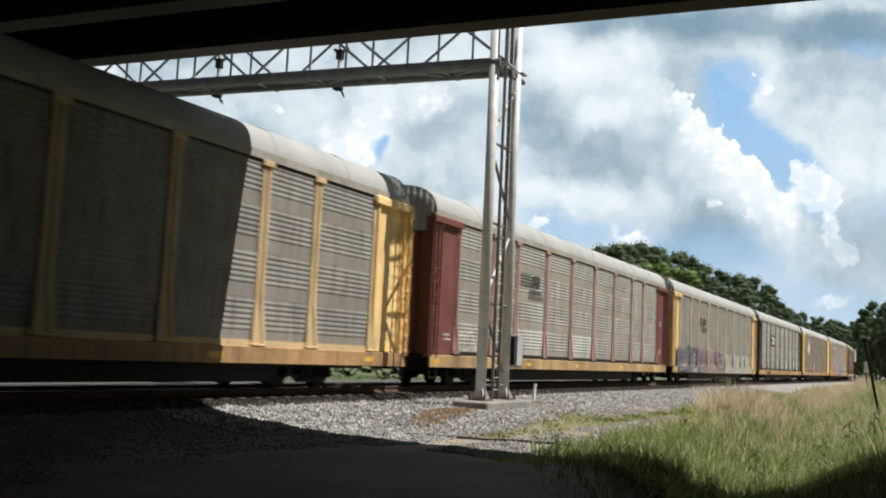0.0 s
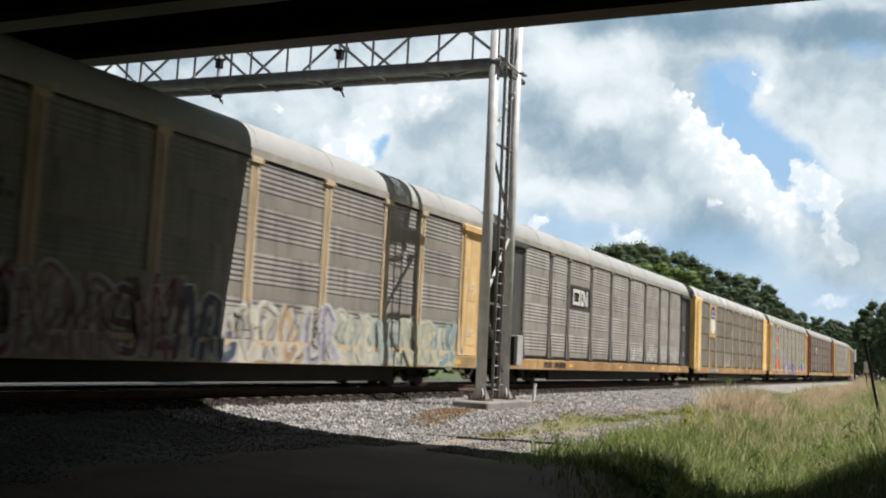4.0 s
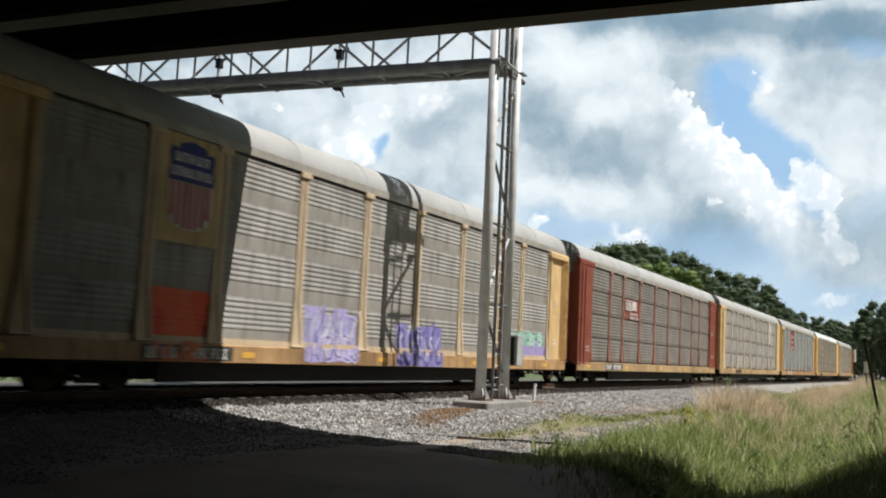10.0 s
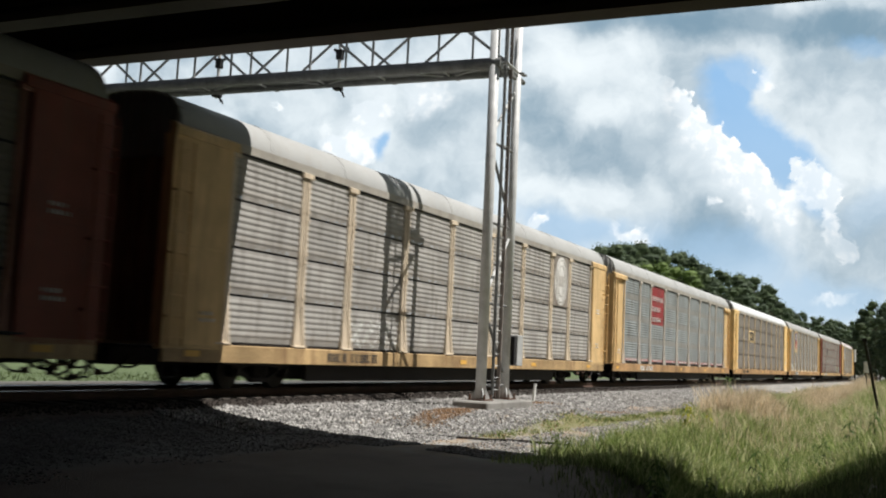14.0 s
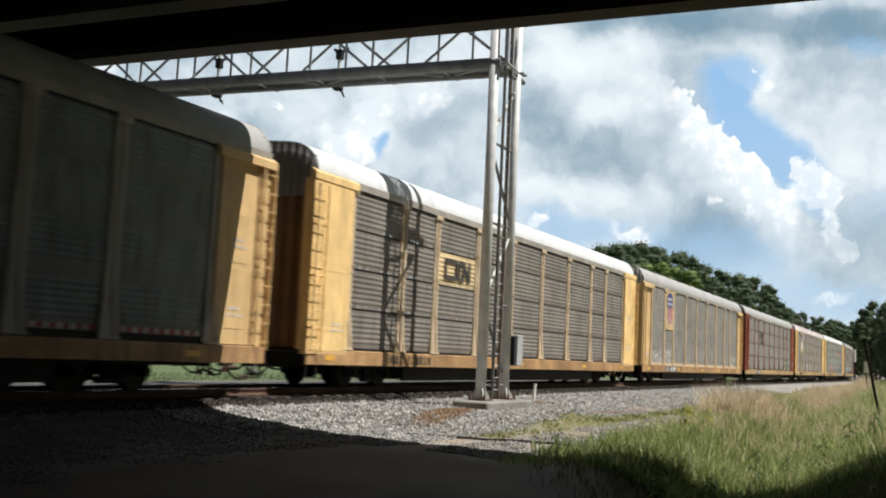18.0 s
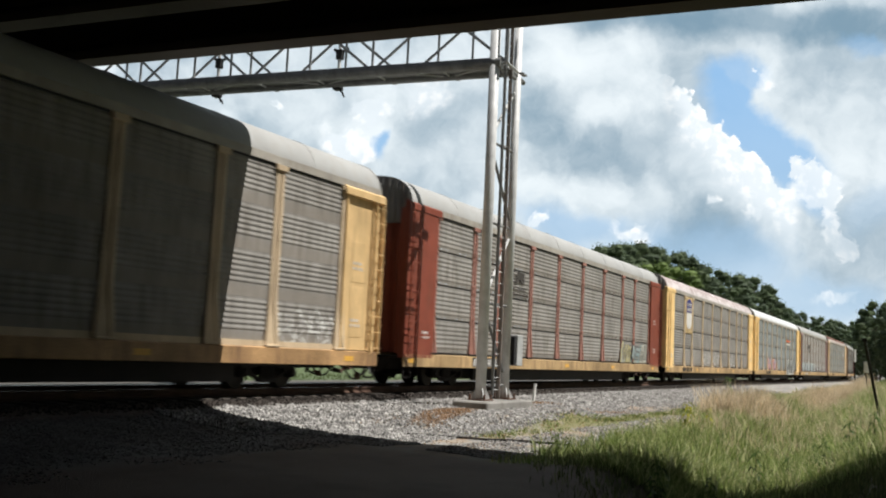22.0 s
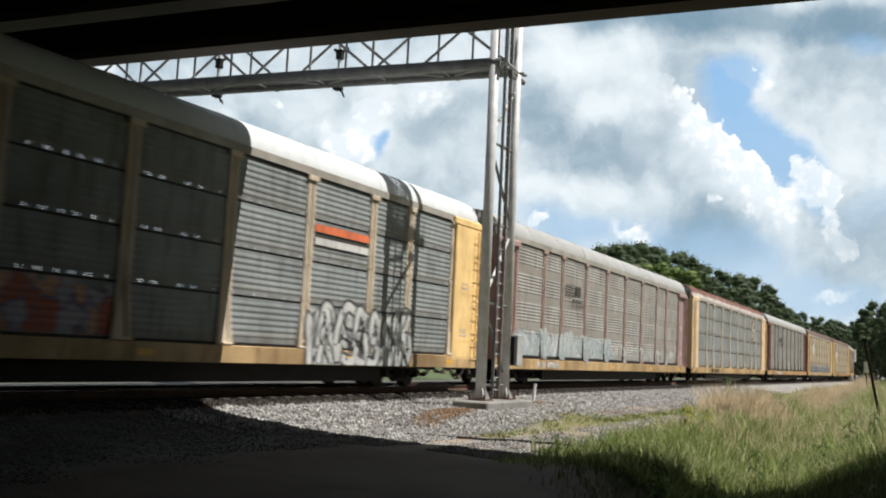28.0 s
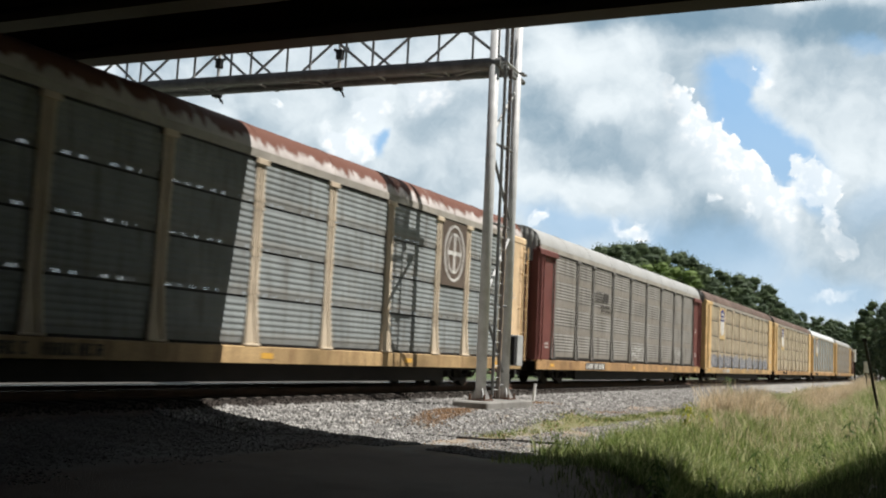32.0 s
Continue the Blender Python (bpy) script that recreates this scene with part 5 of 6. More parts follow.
# the end of the truss where it is bracketed to the columns
bm = bmnew()
box(bm, COL_A.x + 0.15, COL_B.x + 0.1, COL_A.y - 0.02, COL_A.y + 0.08, LOW - 0.04, LOW + 0.24, 0.02)
part("end_bracket", bm, M["truss"], gantry)
bm = bmnew()
rod(bm, (COL_B.x - 0.35, COL_B.y, LOW + 0.12), (COL_B.x + 0.42, COL_B.y - 0.02, LOW + 0.02), 0.07, 10)
part("bracket_pin", bm, M["truss"], gantry)


def between(f, z):
    p = COL_A.lerp(COL_B, f)
    return (p.x, p.y, z)


# bracing of the two columns
for z0, z1, f0, f1 in ((6.75, 8.15, 0.06, 0.9), (4.65, 6.25, 0.9, 0.06), (2.55, 4.1, 0.06, 0.9), (0.55, 2.05, 0.9, 0.06)):
    bm = bmnew()
    rod(bm, between(f0, z0), between(f1, z1), 0.042, 8)
    # sunlit braces get the bright steel, shaded ones the dark copy
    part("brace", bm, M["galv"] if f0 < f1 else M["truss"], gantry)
for z in (0.2, 2.3, 4.4, 6.5):
    bm = bmnew()
    rod(bm, between(0.1, z), between(0.9, z), 0.035, 8)
    tie = part("tie_bar", bm, M["truss"], gantry)
    bm = bmnew()
    p = Vector(between(0.45, z))
    box(bm, p.x - 0.1, p.x + 0.1, p.y - 0.07, p.y + 0.03, z - 0.04, z + 0.04, 0.01)
    part("clamp", bm, M["truss"], tie)
# climbing ladder beside the further column
ladder = new("access_ladder")
ladder.parent = gantry
LAD = (COL_A.lerp(COL_B, 0.29) + Vector((0.0, -0.12, 0)), COL_A.lerp(COL_B, 0.53) + Vector((0.0, -0.12, 0)))
for p, half, deep, tint in ((LAD[0], 0.020, 0.035, "truss"), (LAD[1], 0.022, 0.045, "stile")):
    bm = bmnew()
    # a channel: a web with two flanges
    box(bm, p.x - half, p.x + half, p.y + deep - 0.012, p.y + deep, -0.12, 10.3)
    for q in (-half, half):
        box(bm, p.x + q - 0.008, p.x + q + 0.008, p.y - deep, p.y + deep - 0.012, -0.12, 10.3)
    part("stile", bm, M[tint], ladder)
for k in range(33):
    z = 0.1 + k * 0.305
    bm = bmnew()
    rod(bm, (LAD[0].x, LAD[0].y, z), (LAD[1].x, LAD[1].y, z), 0.010, 6)
    part("rung", bm, M["galv"], ladder)
bm = bmnew()
box(bm, 25.26, 25.66, -2.62, -2.35, 0.72, 1.55, 0.015)
cab = part("junction_box", bm, M["web_steel"], gantry, "grey metal junction box")
# black block added in place of the box's shaded left side
bm = bmnew()
box(bm, 25.09, 25.255, -2.6, -2.37, 0.75, 1.5, 0.01)
part("box_bracket", bm, M["black"], cab)
# signals hung on the truss
for k, (u, h) in enumerate(((5.25, 0.0), (9.4, 0.0))):
    sig = new("signal_head")
    sig.parent = gantry
    sig["label"] = "black signal unit with cable loops"
    bm = bmnew()
    a = Vector(truss_point(u, 1, 0)) + CROSS * 0.12
    rod(bm, (a.x, a.y, LOW - 0.12), (a.x, a.y, HIGH + 0.3), 0.05, 10)
    part("mast", bm, M["galv"], sig)
    bm = bmnew()
    box(bm, a.x - 0.12, a.x + 0.12, a.y - 0.12, a.y + 0.12, LOW - 0.16, LOW - 0.02, 0.02)
    part("housing", bm, M["black"], sig)
    bm = bmnew()
    pts = [Vector((a.x - 0.1, a.y + 0.12 - 0.36 * math.sin(t * 0.26), LOW - 0.1 - 0.26 * (1 - math.cos(t * 0.26)))) for t in range(7)]
    tube(bm, pts, 0.022)
    part("cable_loop", bm, M["black"], sig)
    bm = bmnew()
    tube(bm, [q + Vector((0.2, 0.08, 0)) for q in pts], 0.022)
    part("cable_loop", bm, M["black"], sig)
    bm = bmnew()
    for s in (-1, 1):
        rod(bm, (a.x, a.y, LOW + 0.95), (a.x + 0.1, a.y + s * 0.24, LOW + 1.1), 0.05, 8)
    box(bm, a.x - 0.08, a.x + 0.1, a.y - 0.1, a.y + 0.1, LOW + 0.75, LOW + 1.05, 0.02)
    part("lamp_unit", bm, M["black"], sig)
bm = bmnew()
box(bm, 22.3, 25.35, -3.1, -2.15, -1.0, -0.172, 0.03)
footing = tagged(part("concrete_footing", bm, M["concrete"], None), "weathered concrete footing under the signal bridge columns", "footing")
marker = tagged(new("marker_post"), "short white plastic marker post in the ballast", "marker post")
bm = bmnew()
rod(bm, (30.8, -1.0, -0.5), (30.86, -1.02, 0.1), 0.05, 12)
part("tube", bm, M["white"], marker)
bm = bmnew()
rod(bm, (30.86, -1.02, 0.1), (30.864, -1.021, 0.13), 0.054, 12)
part("cap", bm, M["galv"], marker)

# ---------------------------------------------------------------- road bridge overhead
bridge = tagged(new("road_bridge"), "concrete girder road bridge over the track, underside coloured dark for shade", "bridge")
FASCIA_X, SKEW = 16.87, -0.05
GIRDER = ((0.0, 7.21), (0.0, 7.40), (-0.17, 7.58), (-0.17, 8.3), (0.04, 8.48), (0.04, 8.71), (-0.6, 8.71), (-0.6, 8.48), (-0.39, 8.3), (-0.39, 7.58), (-0.56, 7.40), (-0.56, 7.21))


def across(bm, outline, y0, y1):
    """Extrudes an (x, z) outline along the bridge's skewed length."""
    a = [bm.verts.new((FASCIA_X + x + SKEW * y0, y0, z)) for x, z in outline]
    b = [bm.verts.new((FASCIA_X + x + SKEW * y1, y1, z)) for x, z in outline]
    for i in range(len(a)):
        j = (i + 1) % len(a)
        bm.faces.new((a[i], a[j], b[j], b[i]))
    bm.faces.new(a)
    bm.faces.new(b[::-1])
    return bm


# girders and deck beyond the first few are unseen, added to keep skylight out
for k in range(16):
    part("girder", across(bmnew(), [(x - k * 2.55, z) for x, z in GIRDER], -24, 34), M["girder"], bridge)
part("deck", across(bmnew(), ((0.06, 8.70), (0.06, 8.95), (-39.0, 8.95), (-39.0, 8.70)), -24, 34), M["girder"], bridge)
for x in (-0.18, -38.9):
    part("parapet", across(bmnew(), ((x, 8.94), (x - 0.1, 9.75), (x + 0.12, 9.75), (x + 0.22, 8.94)), -24, 34), M["concrete"], bridge)
for y0, y1 in ((-9.0, -8.7), (8.6, 8.9)):
    for k in range(15):
        x = -0.28 - k * 2.55
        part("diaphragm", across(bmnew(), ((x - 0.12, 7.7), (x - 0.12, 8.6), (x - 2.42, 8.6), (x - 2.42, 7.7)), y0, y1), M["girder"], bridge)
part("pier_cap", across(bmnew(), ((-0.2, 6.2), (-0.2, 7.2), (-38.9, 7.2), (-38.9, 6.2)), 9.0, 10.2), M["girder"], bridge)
for k in range(7):
    bm = bmnew()
    x = FASCIA_X - 1.6 - k * 6
    rod(bm, (x, 9.6, -1.0), (x, 9.6, 6.22), 0.5, 20)
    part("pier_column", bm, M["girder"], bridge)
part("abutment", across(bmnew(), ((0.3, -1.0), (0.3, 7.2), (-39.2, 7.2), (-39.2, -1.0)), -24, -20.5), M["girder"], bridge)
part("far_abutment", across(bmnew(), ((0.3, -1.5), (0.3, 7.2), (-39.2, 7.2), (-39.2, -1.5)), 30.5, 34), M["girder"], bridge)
# ---------------------------------------------------------------- cloudy sky behind everything


def sky_material():
    m = bpy.data.materials.new("cloudy_sky")
    m.use_nodes = True
    nt = m.node_tree
    nt.nodes.clear()
    out = nt.nodes.new("ShaderNodeOutputMaterial")
    em = nt.nodes.new("ShaderNodeEmission")
    nt.links.new(em.outputs[0], out.inputs[0])
    tc = nt.nodes.new("ShaderNodeTexCoord")
    sep = nt.nodes.new("ShaderNodeSeparateXYZ")
    nt.links.new(tc.outputs["Object"], sep.inputs[0])

    def calc(op, a, b=0.0, c=0.0):
        x = nt.nodes.new("ShaderNodeMath")
        x.operation = op
        for sock, val in zip(x.inputs, (a, b, c)):
            if isinstance(val, (int, float)):
                sock.default_value = val
            else:
                nt.links.new(val, sock)
        return x.outputs[0]

    # a flat chart of the sky: one unit is 3.24 degrees, u to the right, v down
    k = 17.69
    u = calc("MULTIPLY_ADD", calc("DIVIDE", sep.outputs[0], sep.outputs[2]), -k, 7.84)
    v = calc("MULTIPLY_ADD", calc("DIVIDE", sep.outputs[1], sep.outputs[2]), k, 4.41)
    chart = nt.nodes.new("ShaderNodeCombineXYZ")
    nt.links.new(u, chart.inputs[0])
    nt.links.new(v, chart.inputs[1])

    def fbm(vec, scale, detail, rough=0.55):
        n = nt.nodes.new("ShaderNodeTexNoise")
        n.inputs["Scale"].default_value, n.inputs["Detail"].default_value, n.inputs["Roughness"].default_value = scale, detail, rough
        nt.links.new(vec, n.inputs["Vector"])
        return n

    def warp(vec, scale, amount, detail):
        n = fbm(vec, scale, detail)
        s = nt.nodes.new("ShaderNodeVectorMath")
        s.operation = "MULTIPLY_ADD"
        nt.links.new(n.outputs["Color"], s.inputs[0])
        s.inputs[1].default_value = (amount, amount, 0)
        a = nt.nodes.new("ShaderNodeVectorMath")
        a.operation = "ADD"
        nt.links.new(vec, s.inputs[2])
        a.inputs[1].default_value = (-amount / 2, -amount / 2, 0)
        nt.links.new(s.outputs[0], a.inputs[0])
        return a.outputs[0]

    soft = warp(chart.outputs[0], 0.7, 1.3, 5)
    puffy = warp(warp(chart.outputs[0], 1.4, 0.7, 3), 5.5, 0.36, 7)

    def blob(vec, cx, cy, rx, ry, turn, lo, hi, weight):
        p = nt.nodes.new("ShaderNodeMapping")
        p.vector_type = "TEXTURE"
        p.inputs["Location"].default_value = (cx, cy, 0)
        p.inputs["Rotation"].default_value = (0, 0, radians(turn))
        p.inputs["Scale"].default_value = (rx, ry, 1)
        nt.links.new(vec, p.inputs[0])
        ln = nt.nodes.new("ShaderNodeVectorMath")
        ln.operation = "LENGTH"
        nt.links.new(p.outputs[0], ln.inputs[0])
        r = nt.nodes.new("ShaderNodeMapRange")
        r.interpolation_type = "SMOOTHSTEP"
        r.inputs[1].default_value, r.inputs[2].default_value = lo, hi
        r.inputs[3].default_value, r.inputs[4].default_value = weight, 0.0
        nt.links.new(ln.outputs["Value"], r.inputs[0])
        return r.outputs[0]

    def total(parts, op="ADD"):
        s = parts[0]
        for x in parts[1:]:
            s = calc(op, s, x)
        return s

    def mix(fac, a, b):
        x = nt.nodes.new("ShaderNodeMix")
        x.data_type = "RGBA"
        for sock, val in ((x.inputs[0], fac), (x.inputs[6], a), (x.inputs[7], b)):
            if isinstance(val, tuple):
                sock.default_value = (*val, 1)
            elif isinstance(val, (int, float)):
                sock.default_value = val
            else:
                nt.links.new(val, sock)
        return x.outputs[2]

    def span(sock, lo, hi, a=0.0, b=1.0):
        r = nt.nodes.new("ShaderNodeMapRange")
        r.interpolation_type = "SMOOTHSTEP"
        r.inputs[1].default_value, r.inputs[2].default_value, r.inputs[3].default_value, r.inputs[4].default_value = lo, hi, a, b
        nt.links.new(sock, r.inputs[0])
        return r.outputs[0]

    def past(vec, a, b):
        """How far the chart's point lies on the lower left of the line from a to b."""
        dx, dy = b[0] - a[0], b[1] - a[1]
        n = math.hypot(dx, dy)
        d = nt.nodes.new("ShaderNodeVectorMath")
        d.operation = "DOT_PRODUCT"
        nt.links.new(vec, d.inputs[0])
        d.inputs[1].default_value = (-dy / n, dx / n, 0)
        return calc("ADD", d.outputs["Value"], (dy * a[0] - dx * a[1]) / n)

    blue = mix(span(v, 0.5, 6.0), (0.27, 0.50, 0.80), (0.42, 0.59, 0.76))
    brow = past(warp(warp(chart.outputs[0], 1.4, 0.45, 3), 4.0, 0.11, 4), (12.10, 1.48), (14.02, 3.24))
    lee = past(soft, (13.22, 1.50), (14.9, 2.85))
    drift = nt.nodes.new("ShaderNodeSeparateXYZ")
    nt.links.new(warp(chart.outputs[0], 1.3, 0.75, 5), drift.inputs[0])
    du, dv = drift.outputs[0], drift.outputs[1]
    # blue gaps between the clouds
    wedge = calc("MULTIPLY", calc("MULTIPLY", span(lee, -0.10, 0.22), span(brow, 0.35, 0.0)), calc("MULTIPLY", span(dv, 0.75, 1.35, 0.0, 0.92), calc("MULTIPLY", span(du, 12.15, 12.75), span(du, 15.0, 14.25))))
    gaps = total([wedge, blob(soft, 12.95, 1.35, 0.5, 0.42, 0, 0.4, 1.2, 0.75), blob(soft, 13.1, 1.75, 0.42, 0.5, 0, 0.5, 1.15, 0.9), blob(soft, 6.68, 2.75, 0.20, 0.32, 10, 0.4, 1.2, 0.95),
                  blob(soft, 10.2, 4.05, 1.2, 0.40, 12, 0.3, 1.2, 0.75), blob(soft, 12.6, 4.75, 2.4, 0.8, 12, 0.3, 1.2, 0.70), blob(soft, 15.3, 0.85, 0.5, 0.22, 10, 0.4, 1.2, 0.4),
                  blob(soft, 14.6, 5.3, 1.8, 0.6, 8, 0.3, 1.2, 0.75), blob(soft, 13.3, 1.3, 0.35, 0.25, 0, 0.4, 1.2, 0.7), blob(soft, 15.3, 3.75, 0.5, 0.6, 0, 0.3, 1.2, 0.30), blob(soft, 13.9, 2.55, 0.75, 0.28, 42, 0.3, 1.1, 0.8)], "MAXIMUM")
    # light and grey of the layer cloud
    light = total([span(fbm(soft, 0.62, 7).outputs[0], 0.32, 0.68, -0.24, 0.20), span(fbm(puffy, 1.3, 6, 0.5).outputs[0], 0.3, 0.7, -0.08, 0.08),
                   blob(soft, 10.0, 1.0, 0.75, 0.85, 0, 0.2, 1.3, 0.34), blob(soft, 11.0, 0.75, 0.7, 0.4, 0, 0.2, 1.3, 0.18), blob(soft, 10.6, 2.05, 0.55, 0.35, -20, 0.2, 1.3, 0.28), blob(soft, 11.5, 1.75, 0.7, 0.6, 0, 0.2, 1.3, 0.22),
                   blob(soft, 6.9, 1.8, 0.9, 0.6, 0, 0.3, 1.2, 0.26), blob(soft, 6.2, 2.4, 0.7, 0.5, 0, 0.4, 1.1, 0.30), blob(soft, 10.1, 3.4, 1.0, 0.30, 0, 0.3, 1.2, 0.32), blob(soft, 13.6, 0.42, 3.6, 0.42, 3, 0.2, 1.4, -0.62),
                   blob(soft, 9.5, 2.2, 0.55, 0.7, 0, 0.3, 1.3, -0.28), blob(soft, 10.4, 2.75, 0.9, 0.45, 15, 0.3, 1.3, -0.22), blob(soft, 8.3, 2.4, 0.6, 0.6, 0, 0.3, 1.3, -0.12),
                   blob(soft, 13.75, 1.55, 0.4, 0.6, 0, 0.3, 1.2, 0.14), blob(soft, 14.9, 1.7, 1.0, 0.8, 0, 0.3, 1.3, -0.06), blob(soft, 15.2, 3.0, 0.8, 0.5, 20, 0.3, 1.2, 0.12),
                   blob(soft, 11.9, 3.7, 1.3, 0.8, 15, 0.3, 1.2, -0.10), blob(soft, 12.6, 4.4, 2.0, 0.7, 12, 0.3, 1.3, -0.22)])
    layer = mix(span(light, -0.75, 0.55), (0.21, 0.325, 0.42), (0.84, 0.91, 0.945))
    sky = mix(calc("SUBTRACT", 1.0, gaps), blue, layer)
    # towering cumulus: a crisp sunlit brow that melts into haze on its shaded side
    billow = nt.nodes.new("ShaderNodeTexVoronoi")
    billow.voronoi_dimensions, billow.feature = "2D", "SMOOTH_F1"
    billow.inputs["Scale"].default_value, billow.inputs["Detail"].default_value, billow.inputs["Smoothness"].default_value = 3.2, 2.0, 0.35
    nt.links.new(warp(chart.outputs[0], 4.0, 0.16, 4), billow.inputs["Vector"])
    crest = calc("MULTIPLY_ADD", billow.outputs["Distance"], -0.17, calc("ADD", brow, 0.05))
    relief = fbm(puffy, 3.0, 9, 0.6).outputs[0]
    white = mix(span(calc("MULTIPLY_ADD", billow.outputs["Distance"], -0.5, relief), 0.04, 0.40), (0.82, 0.89, 0.94), (1.12, 1.12, 1.11))
    ends = calc("MULTIPLY", span(du, 11.5, 12.2), span(u, 14.25, 13.95))
    melt = calc("MULTIPLY", span(brow, 1.35, 0.40), ends)
    sky = mix(calc("MULTIPLY", span(crest, 0.0, 0.05), melt), sky, mix(span(brow, 0.35, 1.1, 0.0, 0.8), white, (0.72, 0.81, 0.87)))
    # a second, smaller head of cloud and its bright flank
    lumps = [(14.14, 2.98, 0.17, 0.20), (14.38, 3.02, 0.22, 0.20), (14.62, 3.18, 0.22, 0.22), (14.45, 3.35, 0.42, 0.34), (14.72, 3.55, 0.17, 0.40), (14.72, 4.05, 0.22, 0.40), (14.95, 4.42, 0.28, 0.18)]
    head = total([blob(puffy, x, y, a, b, 0, 0.68, 1.10, 1.0) for x, y, a, b in lumps], "MAXIMUM")
    sky = mix(calc("MULTIPLY", head, span(dv, 4.5, 2.9, 0.35, 0.95)), sky, mix(span(u, 14.1, 14.75, 0.45, 0.0), white, (0.74, 0.82, 0.88)))
    small = total([blob(puffy, 6.5, 2.05, 0.35, 0.3, 0, 0.5, 1.1, 0.7), blob(puffy, 6.2, 2.55, 0.60, 0.30, 12, 0.5, 1.1, 0.8), blob(puffy, 7.5, 1.75, 0.45, 0.4, 0, 0.4, 1.2, 0.6), blob(puffy, 4.98, 1.9, 0.12, 0.08, 40, 0.5, 1.1, 0.8),
                   blob(puffy, 11.2, 4.12, 0.40, 0.15, 0, 0.4, 1.2, 0.75), blob(puffy, 9.5, 3.9, 0.16, 0.2, 20, 0.4, 1.1, 0.75), blob(puffy, 14.75, 5.32, 0.45, 0.13, 0, 0.3, 1.3, 0.5), blob(puffy, 13.55, 1.5, 0.22, 0.30, 20, 0.5, 1.2, 0.55),
                   blob(puffy, 12.7, 3.65, 0.14, 0.10, 0, 0.4, 1.2, 0.6), blob(puffy, 13.3, 3.72, 0.18, 0.14, 0, 0.4, 1.2, 0.5), blob(puffy, 13.28, 1.28, 0.06, 0.04, 0, 0.4, 1.3, 0.6)], "MAXIMUM")
    sky = mix(small, sky, white)
    nt.links.new(sky, em.inputs["Color"])
    em.inputs["Strength"].default_value = 0.85
    m.cycles.emission_sampling = "NONE"
    return m


def sky_sheet():
    vs, fs = [], []
    nu, nv = 48, 30
    for i in range(nu + 1):
        for j in range(nv + 1):
            a, e = radians(-48 + 96 * i / nu), radians(-22 + 68 * j / nv)
            vs.append((3600 * math.sin(a) * math.cos(e), 3600 * math.sin(e), -3600 * math.cos(a) * math.cos(e)))
    for i in range(nu):
        for j in range(nv):
            k = i * (nv + 1) + j
            fs.append((k, k + 1, k + nv + 2, k + nv + 1))
    ob = sheet("backdrop", vs, fs, sky_material(), True)
    ob.matrix_world = STAND
    return tagged(ob, "summer sky with white cumulus clouds and blue gaps", "sky", kind="structure")


backdrop = sky_sheet()
# ---------------------------------------------------------------- ballast stones
rng = np.random.default_rng(5)


def stones(name, count, x0, x1, y0, y1, size, keep, label, material, tall=0.8):
    """Loose angular stones, each a knocked-about octahedron."""
    base = np.array([(1, 0, 0), (-1, 0, 0), (0, 1, 0), (0, -1, 0), (0, 0, 1), (0, 0, -1)], float)
    tris = np.array([(0, 2, 4), (2, 1, 4), (1, 3, 4), (3, 0, 4), (2, 0, 5), (1, 2, 5), (3, 1, 5), (0, 3, 5)])
    xs, ys = rng.uniform(0, 1, count) ** 1.5 * (x1 - x0) + x0, rng.uniform(y0, y1, count)
    pts = [(x, y) for x, y in zip(xs, ys) if keep(x, y)]
    n = len(pts)
    zs = np.array([ground_z(x, y) for x, y in pts])
    centre = np.column_stack([np.array(pts), zs + 0.01])
    sc = rng.uniform(0.6, 1.25, (n, 1)) * size
    v = base[None] * sc[:, None] * rng.uniform(0.6, 1.2, (n, 6, 1)) + rng.normal(0, 0.18, (n, 6, 3)) * sc[:, None]
    a = rng.uniform(0, 6.283, n)
    ca, sa = np.cos(a)[:, None], np.sin(a)[:, None]
    vx, vy = v[:, :, 0] * ca - v[:, :, 1] * sa, v[:, :, 0] * sa + v[:, :, 1] * ca
    v = np.stack([vx, vy, v[:, :, 2] * tall], 2) + centre[:, None]
    f = tris[None] + (np.arange(n) * 6)[:, None, None]
    ob = sheet(name, v.reshape(-1, 3).tolist(), f.reshape(-1, 3).tolist(), material)
    return tagged(ob, label, "gravel", kind="stuff")


def on_ballast(x, y):
    o = y - (track_y(x) - TRACK_Y)
    return (-2.6 - 2.0 * min(1.0, max(0.0, (x - 15.0) / 1.5)) if x < 27 else -2.9) + 0.9 * noise.noise((x * 0.4, 0, 3)) < o < -0.04 + 0.2 * noise.noise((x * 1.5, y, 8)) and not (22.15 < x < 25.5 and -3.15 < y < -2.1) and (litter_at(x, y) < 0.45 or random.random() < 0.2)


def litter_at(x, y):
    d = max(1 - math.hypot((x - 20.4) / 1.9, (y + 2.9) / 0.6), 1 - math.hypot((x - 28.8) / 3.4, (y + 2.3) / 0.8), 0.0)
    return min(0.9, 1.6 * d + (0.25 if noise.noise((x * 0.5, y * 0.9, 5)) > 0.2 else 0.0))


stones("ballast_stones", 60000, 14.2, 75, -4.8, 2.2, 0.05, on_ballast, "loose grey crushed-stone ballast beside the rails", M["ballast"])
stones("shoulder_stones", 26000, 7, 16.8, -4.2, -0.05, 0.026, lambda x, y: random.random() < (y + 4.0 + 1.2 * noise.noise((x * 0.7, y, 9))) / 2.2, "grey ballast under the road bridge, coloured dark for shade", M["shade_gravel"], 0.3)
M["dark_gravel"] = surface("dark_brown_gravel", (0.032, 0.025, 0.020), 0.9, 0.0, 0.3, 3.0, bump=0.4, island=0.8)
